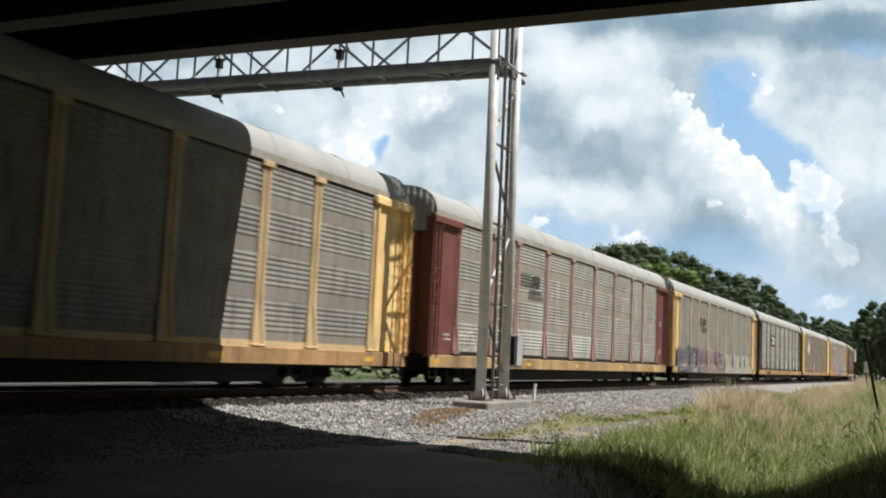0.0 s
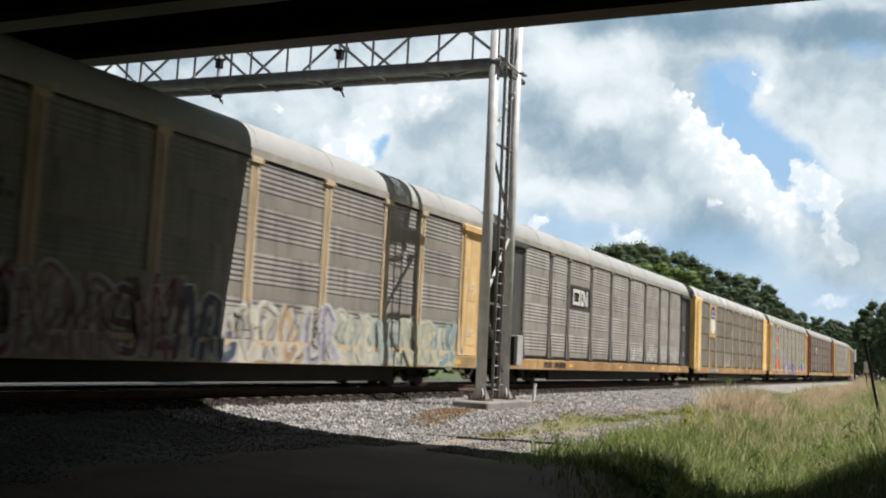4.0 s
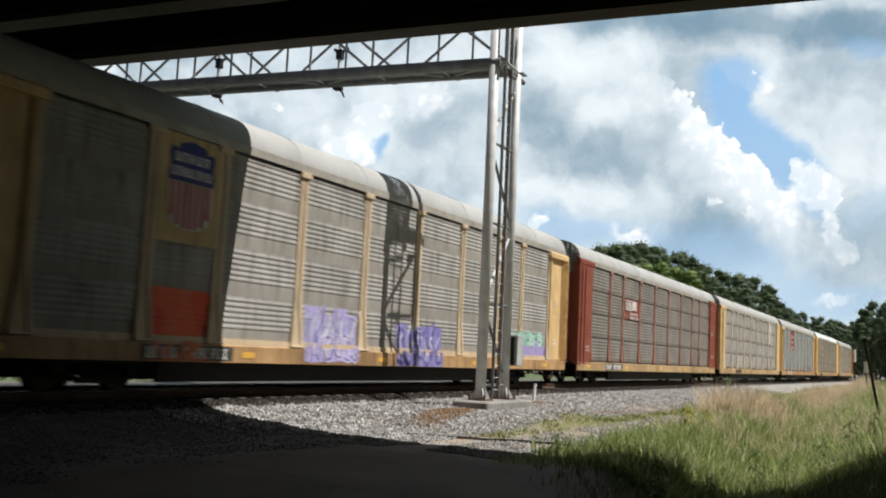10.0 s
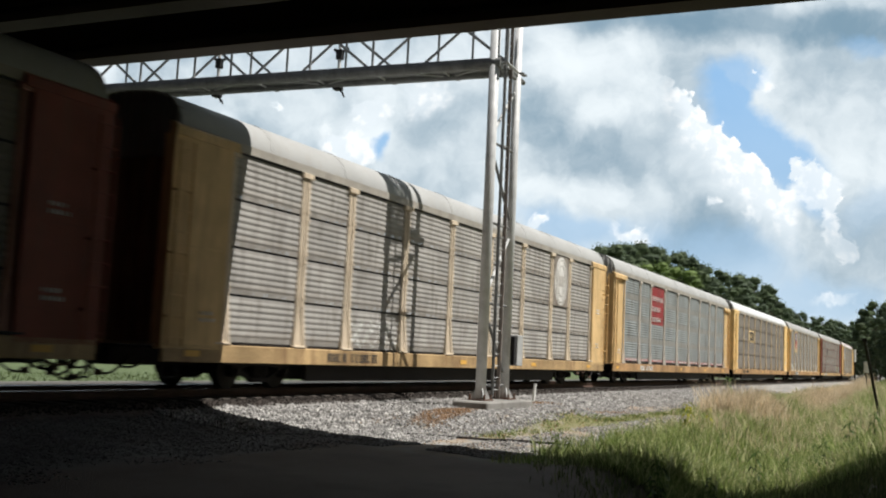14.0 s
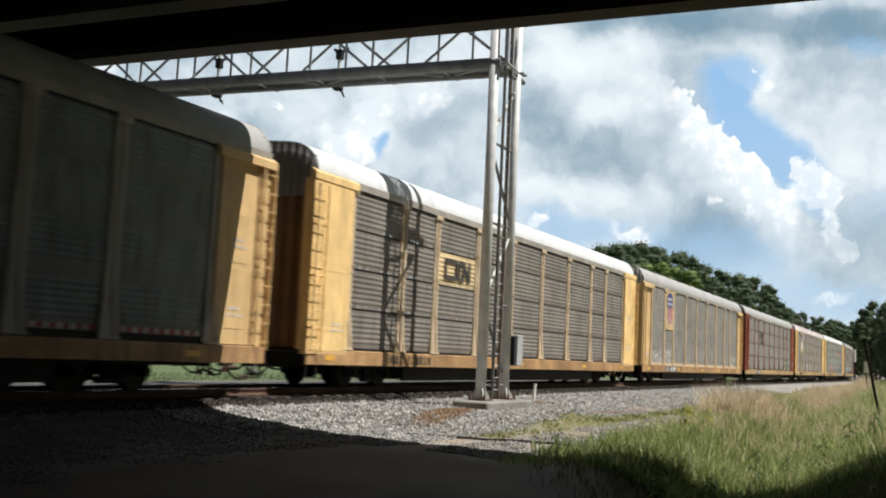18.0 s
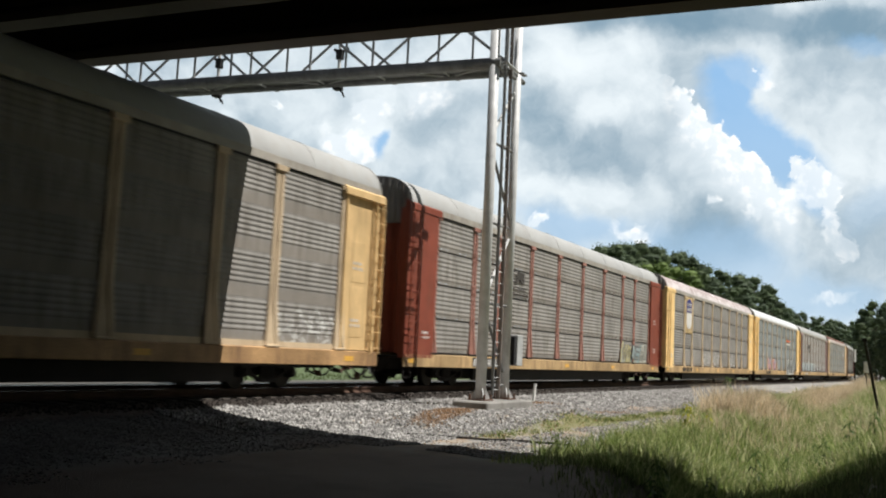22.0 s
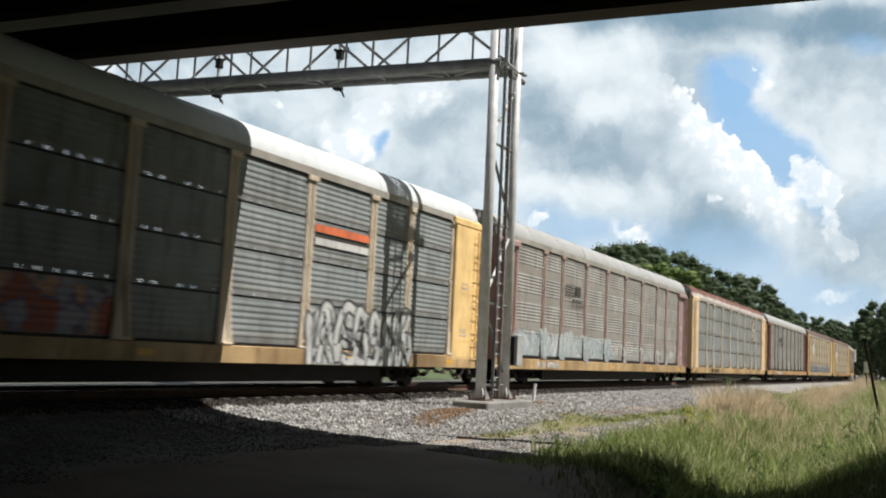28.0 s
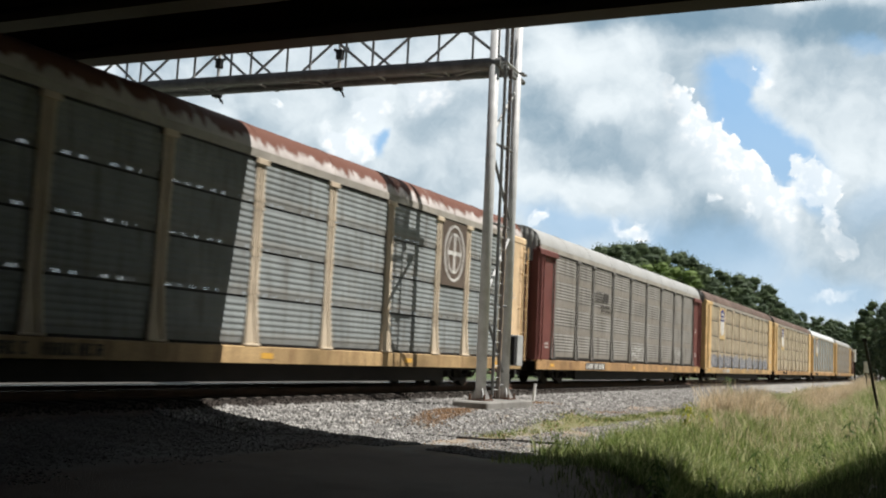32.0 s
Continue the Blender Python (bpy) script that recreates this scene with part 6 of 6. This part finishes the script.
stones("stained_stones", 9000, 7, 60, -0.05, 0.5, 0.03, lambda x, y: True, "dark ballast beside the sleeper ends", M["dark_gravel"], 0.6)
stones("track_gravel", 6000, 15.6, 23, -4.6, -2.8, 0.032, lambda x, y: litter_at(x, y) < 0.5, "fine pale gravel along the worn path", M["ballast"])
stones("path_gravel", 25000, 15, 45, -6.7, -2.2, 0.026, lambda x, y: not -5.2 < y < -4.4 and noise.noise((x * 0.35, y * 0.7, 1)) > -0.35 and not (22.15 < x < 25.55 and y > -3.15), "scattered pale gravel on the trackside path", M["ballast"])


# ---------------------------------------------------------------- grass


def blades(name, spots, height, width, lean, label, material, category="grass"):
    """Single bent blades of grass, each of two quads and a tip."""
    n = len(spots)
    p = np.array([(x, y, ground_z(x, y) - 0.02) for x, y, _ in spots])
    s = np.array([k for _, _, k in spots])
    h = height * s * rng.uniform(0.55, 1.2, n)
    a = rng.uniform(0, 6.283, n)
    side = np.column_stack([np.cos(a), np.sin(a), np.zeros(n)]) * (width * rng.uniform(0.6, 1.3, n))[:, None]
    b = rng.uniform(0, 6.283, n)
    way = np.column_stack([np.cos(b), np.sin(b), np.zeros(n)]) * (lean * h * rng.uniform(0.2, 1.2, n))[:, None]
    up = np.column_stack([np.zeros(n), np.zeros(n), h])
    rows = [p - side, p + side, p - side * 0.8 + up * 0.55 + way * 0.3, p + side * 0.8 + up * 0.55 + way * 0.3, p + up * 0.97 + way]
    v = np.stack(rows, 1).reshape(-1, 3)
    k = np.arange(n) * 5
    f = np.column_stack([k, k + 1, k + 3, k + 2]).tolist() + np.column_stack([k + 2, k + 3, k + 4]).tolist()
    return tagged(sheet(name, v.tolist(), f, material), label, category, kind="stuff")


def grass_material(name, colour, tip, island=1.0):
    m = surface(name, colour, 0.65, 0.0, 0.5, 0.9, fine=3.5, bump=0.0, island=island)
    nt = m.node_tree
    bsdf = nt.nodes["Principled BSDF"]
    base = bsdf.inputs["Base Color"].links[0].from_socket
    geo = nt.nodes.new("ShaderNodeNewGeometry")
    r = nt.nodes.new("ShaderNodeMapRange")
    r.inputs[1].default_value, r.inputs[2].default_value = 0.45, 0.95
    nt.links.new(geo.outputs["Random Per Island"], r.inputs[0])
    x = nt.nodes.new("ShaderNodeMix")
    x.data_type = "RGBA"
    nt.links.new(r.outputs[0], x.inputs[0])
    nt.links.new(base, x.inputs[6])
    x.inputs[7].default_value = (*tip, 1)
    nt.links.new(x.outputs[2], bsdf.inputs["Base Color"])
    tr = nt.nodes.new("ShaderNodeBsdfTranslucent")
    ad = nt.nodes.new("ShaderNodeMixShader")
    ad.inputs[0].default_value = 0.5
    nt.links.new(x.outputs[2], tr.inputs["Color"])
    nt.links.new(bsdf.outputs[0], ad.inputs[1])
    nt.links.new(tr.outputs[0], ad.inputs[2])
    nt.links.new(ad.outputs[0], nt.nodes["Material Output"].inputs["Surface"])
    return m


M["grass"] = grass_material("green_grass", (0.205, 0.295, 0.08), (0.44, 0.44, 0.20), 1.1)
M["tuft"] = grass_material("lush_grass", (0.205, 0.29, 0.075), (0.40, 0.43, 0.17), 1.0)
# darker copy of the grass, with the bridge's shade put into its colour
M["gloom"] = grass_material("shaded_bank_grass", (0.095, 0.12, 0.045), (0.14, 0.15, 0.065), 0.8)
M["meadow"] = grass_material("mown_grass", (0.075, 0.105, 0.036), (0.11, 0.14, 0.05), 0.6)
M["pale_blade"] = grass_material("pale_blades", (0.40, 0.45, 0.19), (0.58, 0.58, 0.33), 0.8)
M["straw"] = grass_material("dry_grass", (0.76, 0.61, 0.41), (0.82, 0.71, 0.52))
M["dead"] = grass_material("dead_grass", (0.40, 0.24, 0.13), (0.48, 0.32, 0.19))
M["weed"] = grass_material("weeds", (0.07, 0.12, 0.03), (0.10, 0.16, 0.04))
M["yellow_weed"] = grass_material("yellow_weeds", (0.28, 0.30, 0.04), (0.42, 0.40, 0.05))


def verge_edge(x):
    """The line along which the gravel path gives way to grass."""
    return -6.6 + 2.0 * min(max((x - 29) / 8, 0), 1) + 1.0 * min(max((x - 36) / 16, 0), 1) + 0.5 * noise.noise((x * 0.5, 2, 0))


def scatter(count, x0, x1, y0, y1, keep, power=1.6):
    out = []
    while len(out) < count:
        x = x0 + (x1 - x0) * random.random() ** power
        y = random.uniform(y0, y1)
        k = keep(x, y)
        if k > 0 and random.random() < k:
            out.append((x, y, 0.5 + 0.5 * k))
    return out


def green_at(x, y):
    e = verge_edge(x)
    return min(1.0, max(0.0, (e - y) / 0.9)) * (0.55 + 0.6 * noise.noise((x * 0.6, y * 0.6, 7))) if y < e else 0.0


def strip_at(x, y):
    return max(0.0, 0.9 - abs(y + 4.8) / 0.65) * (0.6 + 0.9 * noise.noise((x * 0.9, y * 0.9, 2)))


def tan_at(x, y):
    d = max(0.0, 1 - math.hypot((x - 34.5) / 5.0, (y + 7.1) / 1.4)) + 0.8 * max(0.0, 1 - math.hypot((x - 70) / 24.0, (y + 7.2) / 2.0))
    return min(1.0, 2.2 * d) * (0.6 + 0.5 * noise.noise((x * 0.8, y * 0.8, 11)))


blades("verge_grass", scatter(56000, 14.5, 75, -14, -3.4, green_at), 0.33, 0.007, 0.6, "tall green summer grass on the trackside verge", M["grass"])
blades("bank_grass", scatter(15000, 5, 18, -14.2, -6.9, lambda x, y: min(0.8, max(0.0, (-6.9 - 0.4 * max(0.0, 15.5 - x) - y) * 0.5 + 0.4 * noise.noise((x, y, 6)))) if y < -6.9 and math.hypot(x, y + 12.9) > 3 else 0.0, 1.0), 0.24, 0.008, 0.5, "green bank grass by the ditch, coloured dark for shade", M["gloom"])


def tufts(count, size, spread, keep, x0, x1, y0, y1):
    """Spots of grass gathered in clumps."""
    out = []
    for x, y, k in scatter(count, x0, x1, y0, y1, keep, 1.5):
        grow = random.uniform(0.55, 1.15)
        out += [(random.gauss(x, spread), random.gauss(y, spread), grow) for _ in range(size)]
    return out


blades("grass_tufts", tufts(1300, 24, 0.09, green_at, 16.4, 60, -12, -4), 0.48, 0.008, 0.75, "lush green grass tufts leaning over the verge", M["tuft"])
blades("broad_grass", scatter(6500, 16, 60, -12, -4, green_at, 1.5), 0.52, 0.013, 1.0, "pale broad grass blades arching over the verge", M["pale_blade"])
blades("seed_heads", tufts(300, 12, 0.14, lambda x, y: green_at(x, y) if y < -6.8 else 0.0, 22, 60, -12, -5), 0.72, 0.007, 0.55, "pale feathery seed heads above the grass", M["straw"])
blades("plume_grass", tufts(330, 44, 0.22, lambda x, y: 1.0 if tan_at(x, y) > 0.42 else 0.0, 29, 90, -9.5, -4.4), 1.05, 0.009, 0.5, "tall feathery plumes of pale dry grass", M["straw"])
blades("path_grass", scatter(4200, 18, 38, -6, -3.8, strip_at, 1.0), 0.16, 0.007, 0.5, "short grass growing along the gravel path", M["grass"])
blades("dry_grass", scatter(17000, 24, 95, -12.0, -4.2, tan_at, 1.2), 0.95, 0.010, 0.45, "tall straw-coloured dry grass among the green", M["straw"])
blades("dry_stalks", scatter(8500, 17, 70, -12.5, -5.4, lambda x, y: 0.35 * green_at(x, y) * (0.35 + 1.3 * max(0.0, noise.noise((x * 0.35, y * 0.5, 21)) + 0.25)), 1.3), 0.62, 0.006, 0.5, "pale seeding grass stalks over the verge", M["straw"])
blades("thin_litter", scatter(2600, 15.5, 24, -6.4, -3.4, lambda x, y: 0.5 + 0.5 * noise.noise((x, y, 3)), 1.0), 0.07, 0.007, 0.9, "scattered dry stalks on the gravel path", M["dead"])
blades("dead_grass", scatter(13000, 15, 32, -5.0, -1.8, litter_at, 1.0), 0.10, 0.007, 0.8, "flattened brown dead grass on the gravel", M["dead"])
blades("far_grass", scatter(9000, 70, 190, -16, -2.5, lambda x, y: 0.9 if y < verge_edge(x) - 0.5 else 0.0, 1.2), 0.6, 0.03, 0.4, "distant grass along the line", M["grass"])
blades("meadow_grass", scatter(7000, 8, 60, 14, 24, lambda x, y: 0.9, 1.2), 0.12, 0.02, 0.4, "mown grass beyond the track", M["meadow"])


def weed(x, y, h, label, material, leaves, seed):
    """A leafy weed: a stem with long drooping leaves."""
    r = random.Random(seed)
    z = ground_z(x, y) - 0.03
    plant = tagged(new("weed"), label, "weed", "weeds on the verge")
    bm = bmnew()
    rod(bm, (x, y, z), (x + r.uniform(-0.05, 0.05), y, z + h), 0.008, 5, 0.004)
    part("stem", bm, material, plant)
    bm = bmnew()
    for k in range(leaves):
        f = 0.25 + 0.75 * (k + r.random()) / leaves
        a = k * 2.4 + r.uniform(-0.4, 0.4)
        ln = h * r.uniform(0.22, 0.4) * (1.2 - 0.5 * f)
        d, s = Vector((math.cos(a), math.sin(a), 0)), Vector((-math.sin(a), math.cos(a), 0)) * ln * 0.13
        o = Vector((x, y, z + h * f))
        q = [o, o + d * ln * 0.45 + Vector((0, 0, ln * 0.2)), o + d * ln + Vector((0, 0, -ln * 0.35))]
        v = [bm.verts.new(q[0]), bm.verts.new(q[1] - s), bm.verts.new(q[1] + s), bm.verts.new(q[2])]
        bm.faces.new((v[0], v[1], v[2]))
        bm.faces.new((v[1], v[3], v[2]))
    part("leaves", bm, material, plant)


weed(13.6, -9.45, 0.75, "dark leafy weed standing in the shade of the ditch", M["weed"], 26, 1)
weed(14.6, -9.95, 0.55, "dark leafy weed standing in the shade of the ditch", M["weed"], 18, 2)
weed(23.4, -7.65, 0.8, "yellow-flowering weed on the sunny verge", M["yellow_weed"], 34, 3)
weed(24.0, -8.0, 0.65, "yellow-flowering weed on the sunny verge", M["yellow_weed"], 26, 4)
weed(46.0, -4.4, 1.2, "tall green weed at the edge of the ballast", M["weed"], 30, 5)
weed(17.3, -6.7, 0.4, "small green weed on the gravel path", M["weed"], 16, 6)
weed(18.6, -6.9, 0.35, "small green weed on the gravel path", M["weed"], 16, 7)
for k, (x, y) in enumerate(((17.6, -10.6), (18.4, -11.1), (19.5, -11.4), (20.4, -10.7), (21.5, -11.7), (16.9, -10.2))):
    weed(x, y, 0.55 + 0.1 * (k % 3), "dark-stemmed leafy weed among tall grass", M["weed"], 20, 20 + k)

# small fixtures along the line
stub = tagged(new("marker_sign"), "white leaning trackside marker board on a post", "marker sign")
bm = bmnew()
rod(bm, (70.0, -8.72, -0.4), (69.6, -8.6, 1.1), 0.04, 8)
part("post", bm, M["steel_dark"], stub)
bm = bmnew()
box(bm, 69.5, 69.6, -8.78, -8.5, 1.05, 1.75, 0.01)
part("board", bm, M["white"], stub)
mast = tagged(new("signal_mast"), "slim pale signal mast beside the distant track", "signal mast")
bm = bmnew()
rod(bm, (150, -2.3, -0.8), (150, -2.3, 2.6), 0.09, 10)
part("pole", bm, M["steel_dark"], mast)
bm = bmnew()
rod(bm, (150, -2.3, 2.55), (150, -2.3, 4.3), 0.16, 10)
part("head", bm, M["white"], mast)
bm = bmnew()
box(bm, 21.0, 21.9, 5.7, 6.3, -0.8, -0.22, 0.03)
tagged(part("concrete_block", bm, M["concrete"], None), "pale concrete cable-box cover beyond the track", "cable box")

# a dark cable lying across the path
bm = bmnew()
tube(bm, [(17.15 + 0.35 * k / 3 + 0.04 * math.sin(k), -3.7 - 0.29 * k, ground_z(17.15 + 0.35 * k / 3, -3.7 - 0.29 * k) + 0.03) for k in range(11)], 0.022)
tagged(part("ground_cable", bm, M["steel_dark"], None), "thin dark cable lying across the gravel path", "cable")

# leaning steel fence post by the bank
stake = tagged(new("fence_post"), "dark leaning steel fence post in the grass", "fence post")
bm = bmnew()
rod(bm, (26.6, -11.62, -0.5), (24.2, -11.35, 1.72), 0.035, 6)
part("shaft", bm, M["steel_dark"], stake)
bm = bmnew()
box(bm, 24.17, 24.25, -11.4, -11.3, 1.66, 1.74)
part("cap", bm, M["steel_dark"], stake)

# ---------------------------------------------------------------- trees


def tree_mesh(seed, height, spread, bare, pine):
    """A trunk with limbs, and a crown of loose leaf clumps with gaps between."""
    r = random.Random(seed)
    tb = bmnew()
    rod(tb, (0, 0, -0.5), (0, 0, height * 0.55), height * 0.017, 8, height * 0.010)
    rod(tb, (0, 0, height * 0.55), (0.3, 0, height * 0.93), height * 0.010, 6, 0.04)
    vs, fs = [], []
    for k in range(30 if pine else 36):
        f = bare + (1 - bare) * (k + r.random()) / (30 if pine else 36)
        a = r.uniform(0, 6.283)
        g = (f - bare) / (1 - bare)
        reach = spread * (math.sin(math.pi * min(1, 0.15 + 0.85 * g)) ** 0.7 + 0.1) * r.uniform(0.55, 1.0)
        tip = Vector((math.cos(a) * reach, math.sin(a) * reach, height * f + r.uniform(-0.2, 0.8)))
        rod(tb, (0, 0, height * f * 0.93), tip, 0.07, 5, 0.03)
        size = spread * r.uniform(0.26, 0.42)
        # the shaded mass of twigs inside each clump
        i = len(vs)
        for a2 in range(6):
            for e2 in range(4):
                th, ph = a2 * 1.047 + r.uniform(-0.2, 0.2), -1.1 + e2 * 0.73
                q = size * 0.66 * r.uniform(0.75, 1.1)
                vs.append((tip.x * 0.88 + q * math.cos(th) * math.cos(ph), tip.y * 0.88 + q * math.sin(th) * math.cos(ph), tip.z * 0.99 + q * 0.75 * math.sin(ph)))
        for a2 in range(6):
            for e2 in range(3):
                b2 = (a2 + 1) % 6
                fs.append((i + a2 * 4 + e2, i + b2 * 4 + e2, i + b2 * 4 + e2 + 1, i + a2 * 4 + e2 + 1))
        for c in range(190):
            d = Vector((r.gauss(0, 1), r.gauss(0, 1), r.gauss(0, 0.7)))
            d = d.normalized() * r.random() ** 0.55 * size * 0.82
            p = tip * (1 - 0.25 * r.random()) + d
            p.z = tip.z * (1 - 0.02 * r.random()) + d.z
            n = Vector((r.gauss(0, 1), r.gauss(0, 1), r.gauss(0, 1) + 0.6)).normalized()
            t = n.orthogonal().normalized()
            t = t * math.cos(c) + n.cross(t) * math.sin(c)
            b = n.cross(t)
            w = r.uniform(0.08, 0.17) * (height / 20)
            i = len(vs)
            vs += [tuple(p + t * w), tuple(p + b * w * 0.8), tuple(p - t * w * 0.9), tuple(p - b * w * 0.7)]
            fs.append((i, i + 1, i + 2, i + 3))
    crown = bpy.data.meshes.new("crown")
    crown.from_pydata(vs, [], fs)
    return finish(tb, "trunk"), crown


M["leaf"] = grass_material("tree_leaves", (0.105, 0.150, 0.086), (0.13, 0.175, 0.09), 0.22)
M["leaf_light"] = grass_material("light_leaves", (0.17, 0.25, 0.075), (0.20, 0.28, 0.085), 0.3)
KINDS = [tree_mesh(1, 22, 6.0, 0.25, True), tree_mesh(2, 22, 7.0, 0.14, False), tree_mesh(3, 22, 5.4, 0.25, True), tree_mesh(4, 22, 6.5, 0.10, False), tree_mesh(5, 22, 5.0, 0.18, True)]


def tree(az, dist, top, kind, light=False):
    """A tree at a bearing and distance from the bridge, with its top at a height over the rails."""
    a = radians(az)
    x, y = dist * math.cos(a), -12.855 + dist * math.sin(a)
    z = ground_z(x, y)
    trunk, crown = KINDS[kind]
    ob = tagged(new("tree"), "light green leafy tree at the edge of the wood" if light else "tall dark green tree at the edge of the wood", "tree", "trees of the wood behind the line")
    part("trunk", trunk, M["bark"], ob)
    part("crown", crown, M["leaf_light"] if light else M["leaf"], ob)
    s = (top - z) / 22.0
    ob.matrix_basis = Matrix.Translation((x, y, z)) @ Matrix.Rotation(az * 7.3 + kind, 4, "Z") @ Matrix.Diagonal((s, s, s, 1))


# bearing and slope of the wood's skyline, from where the line is watched
SKYLINE = ((19.4, 0.105), (18.3, 0.1144), (17.6, 0.116), (17.0, 0.121), (16.2, 0.122), (15.5, 0.124), (14.9, 0.121), (14.35, 0.1155), (13.6, 0.114), (12.96, 0.116), (12.4, 0.109),
           (11.87, 0.1005), (11.1, 0.096), (10.5, 0.0957), (9.8, 0.094), (9.15, 0.0918), (8.7, 0.084), (8.34, 0.073))
for k, (az, slope) in enumerate(SKYLINE):
    d = 190 + 6 * k + (k * 37 % 17) - 8
    tree(az, d, 0.5 + slope * d * 0.95, k % 5)
    d2 = d - 22
    tree(az + 0.45, d2, 0.94 + slope * d2 * 0.80, (k + 2) % 5)
    if k < 8:
        tree(az + 0.2, d + 24, 0.5 + slope * (d + 24) * 0.93, (k + 3) % 5)
for az, d, slope in ((13.1, 150, 0.093), (13.7, 152, 0.091), (14.4, 158, 0.097)):
    tree(az, d, 0.94 + slope * d, 3, True)
FAR_LINE = ((7.9, 0.0600), (7.5, 0.0575), (7.2, 0.0555), (6.7, 0.053), (6.1, 0.0503), (5.6, 0.050), (5.2, 0.0485), (4.7, 0.0465), (4.2, 0.046), (3.9, 0.046))
for k, (az, slope) in enumerate(FAR_LINE):
    d = 400 + (k * 53 % 40)
    tree(az, d, 0.94 + slope * d, (k * 2 + 1) % 5)
    tree(az - 0.25, d - 40, 0.94 + slope * (d - 40) * 0.85, (k + 1) % 5)
    tree(az + 0.2, d - 60, 0.94 + slope * (d - 60) * 0.62, (1, 3)[k % 2])
for k, (az, d, slope) in enumerate(((3.75, 300, 0.048), (3.35, 285, 0.058), (3.0, 270, 0.0650), (2.5, 262, 0.066), (2.0, 250, 0.07), (1.4, 240, 0.074), (0.7, 225, 0.08), (3.55, 330, 0.045), (2.75, 300, 0.050), (3.1, 310, 0.03),
                                    (2.2, 240, 0.035), (0.0, 200, 0.09), (-1.0, 180, 0.1), (-2.5, 160, 0.11))):
    tree(az, d, 0.94 + slope * d, (1, 3)[k % 2])
    tree(az + 0.3, d - 12, 0.94 + slope * d * 0.5, (3, 1)[k % 2])
# ---------------------------------------------------------------- what moves


def rolled(t):
    """How far along the line the train's origin stands: nearly even speed, gathering a little towards the end."""
    return 52.97 - SPEED * (t - 23.0) + ((C4 * t + C3) * t + C2) * t * t + C1 * t + C0


def car_pose(index, t):
    s = rolled(t) + index * PITCH_LEN + SLACK.get(index, -0.39)
    xa, ya, _ = track(s - 9.75)
    xb, yb, _ = track(s + 9.75)
    return Matrix.Translation(((xa + xb) / 2, (ya + yb) / 2, 0)) @ Matrix.Rotation(math.atan2(yb - ya, xb - xa), 4, "Z")


def motions():
    # the clouds climb slowly
    walk(backdrop, [(0.0, STAND @ pose(0, 0, 0, rx=-0.16)), (32.0, STAND @ pose(0, 0, 0, rx=0.16))])
    for index, car in cars.items():
        walk(car, [(float(t), car_pose(index, t)) for t in range(33)])
    # every wheelset turns alike: two are keyed in full, and the rest follow the same keys
    step = 0.0333333333
    first = {}
    for ob, ax in wheelsets:
        if ax not in first:
            rows = [(k * step, Matrix.Translation((ax, 0, 0.36)) @ Matrix.Rotation((rolled(k * step) - rolled(0)) / 0.36, 4, "Y")) for k in range(961)]
            walk(ob, rows)
            first[ax] = ob
        else:
            ob.rotation_mode = "QUATERNION"
            ob.animation_data_create()
            ob.animation_data.action = first[ax].animation_data.action
            ob.animation_data.action_slot = first[ax].animation_data.action_slot


motions()
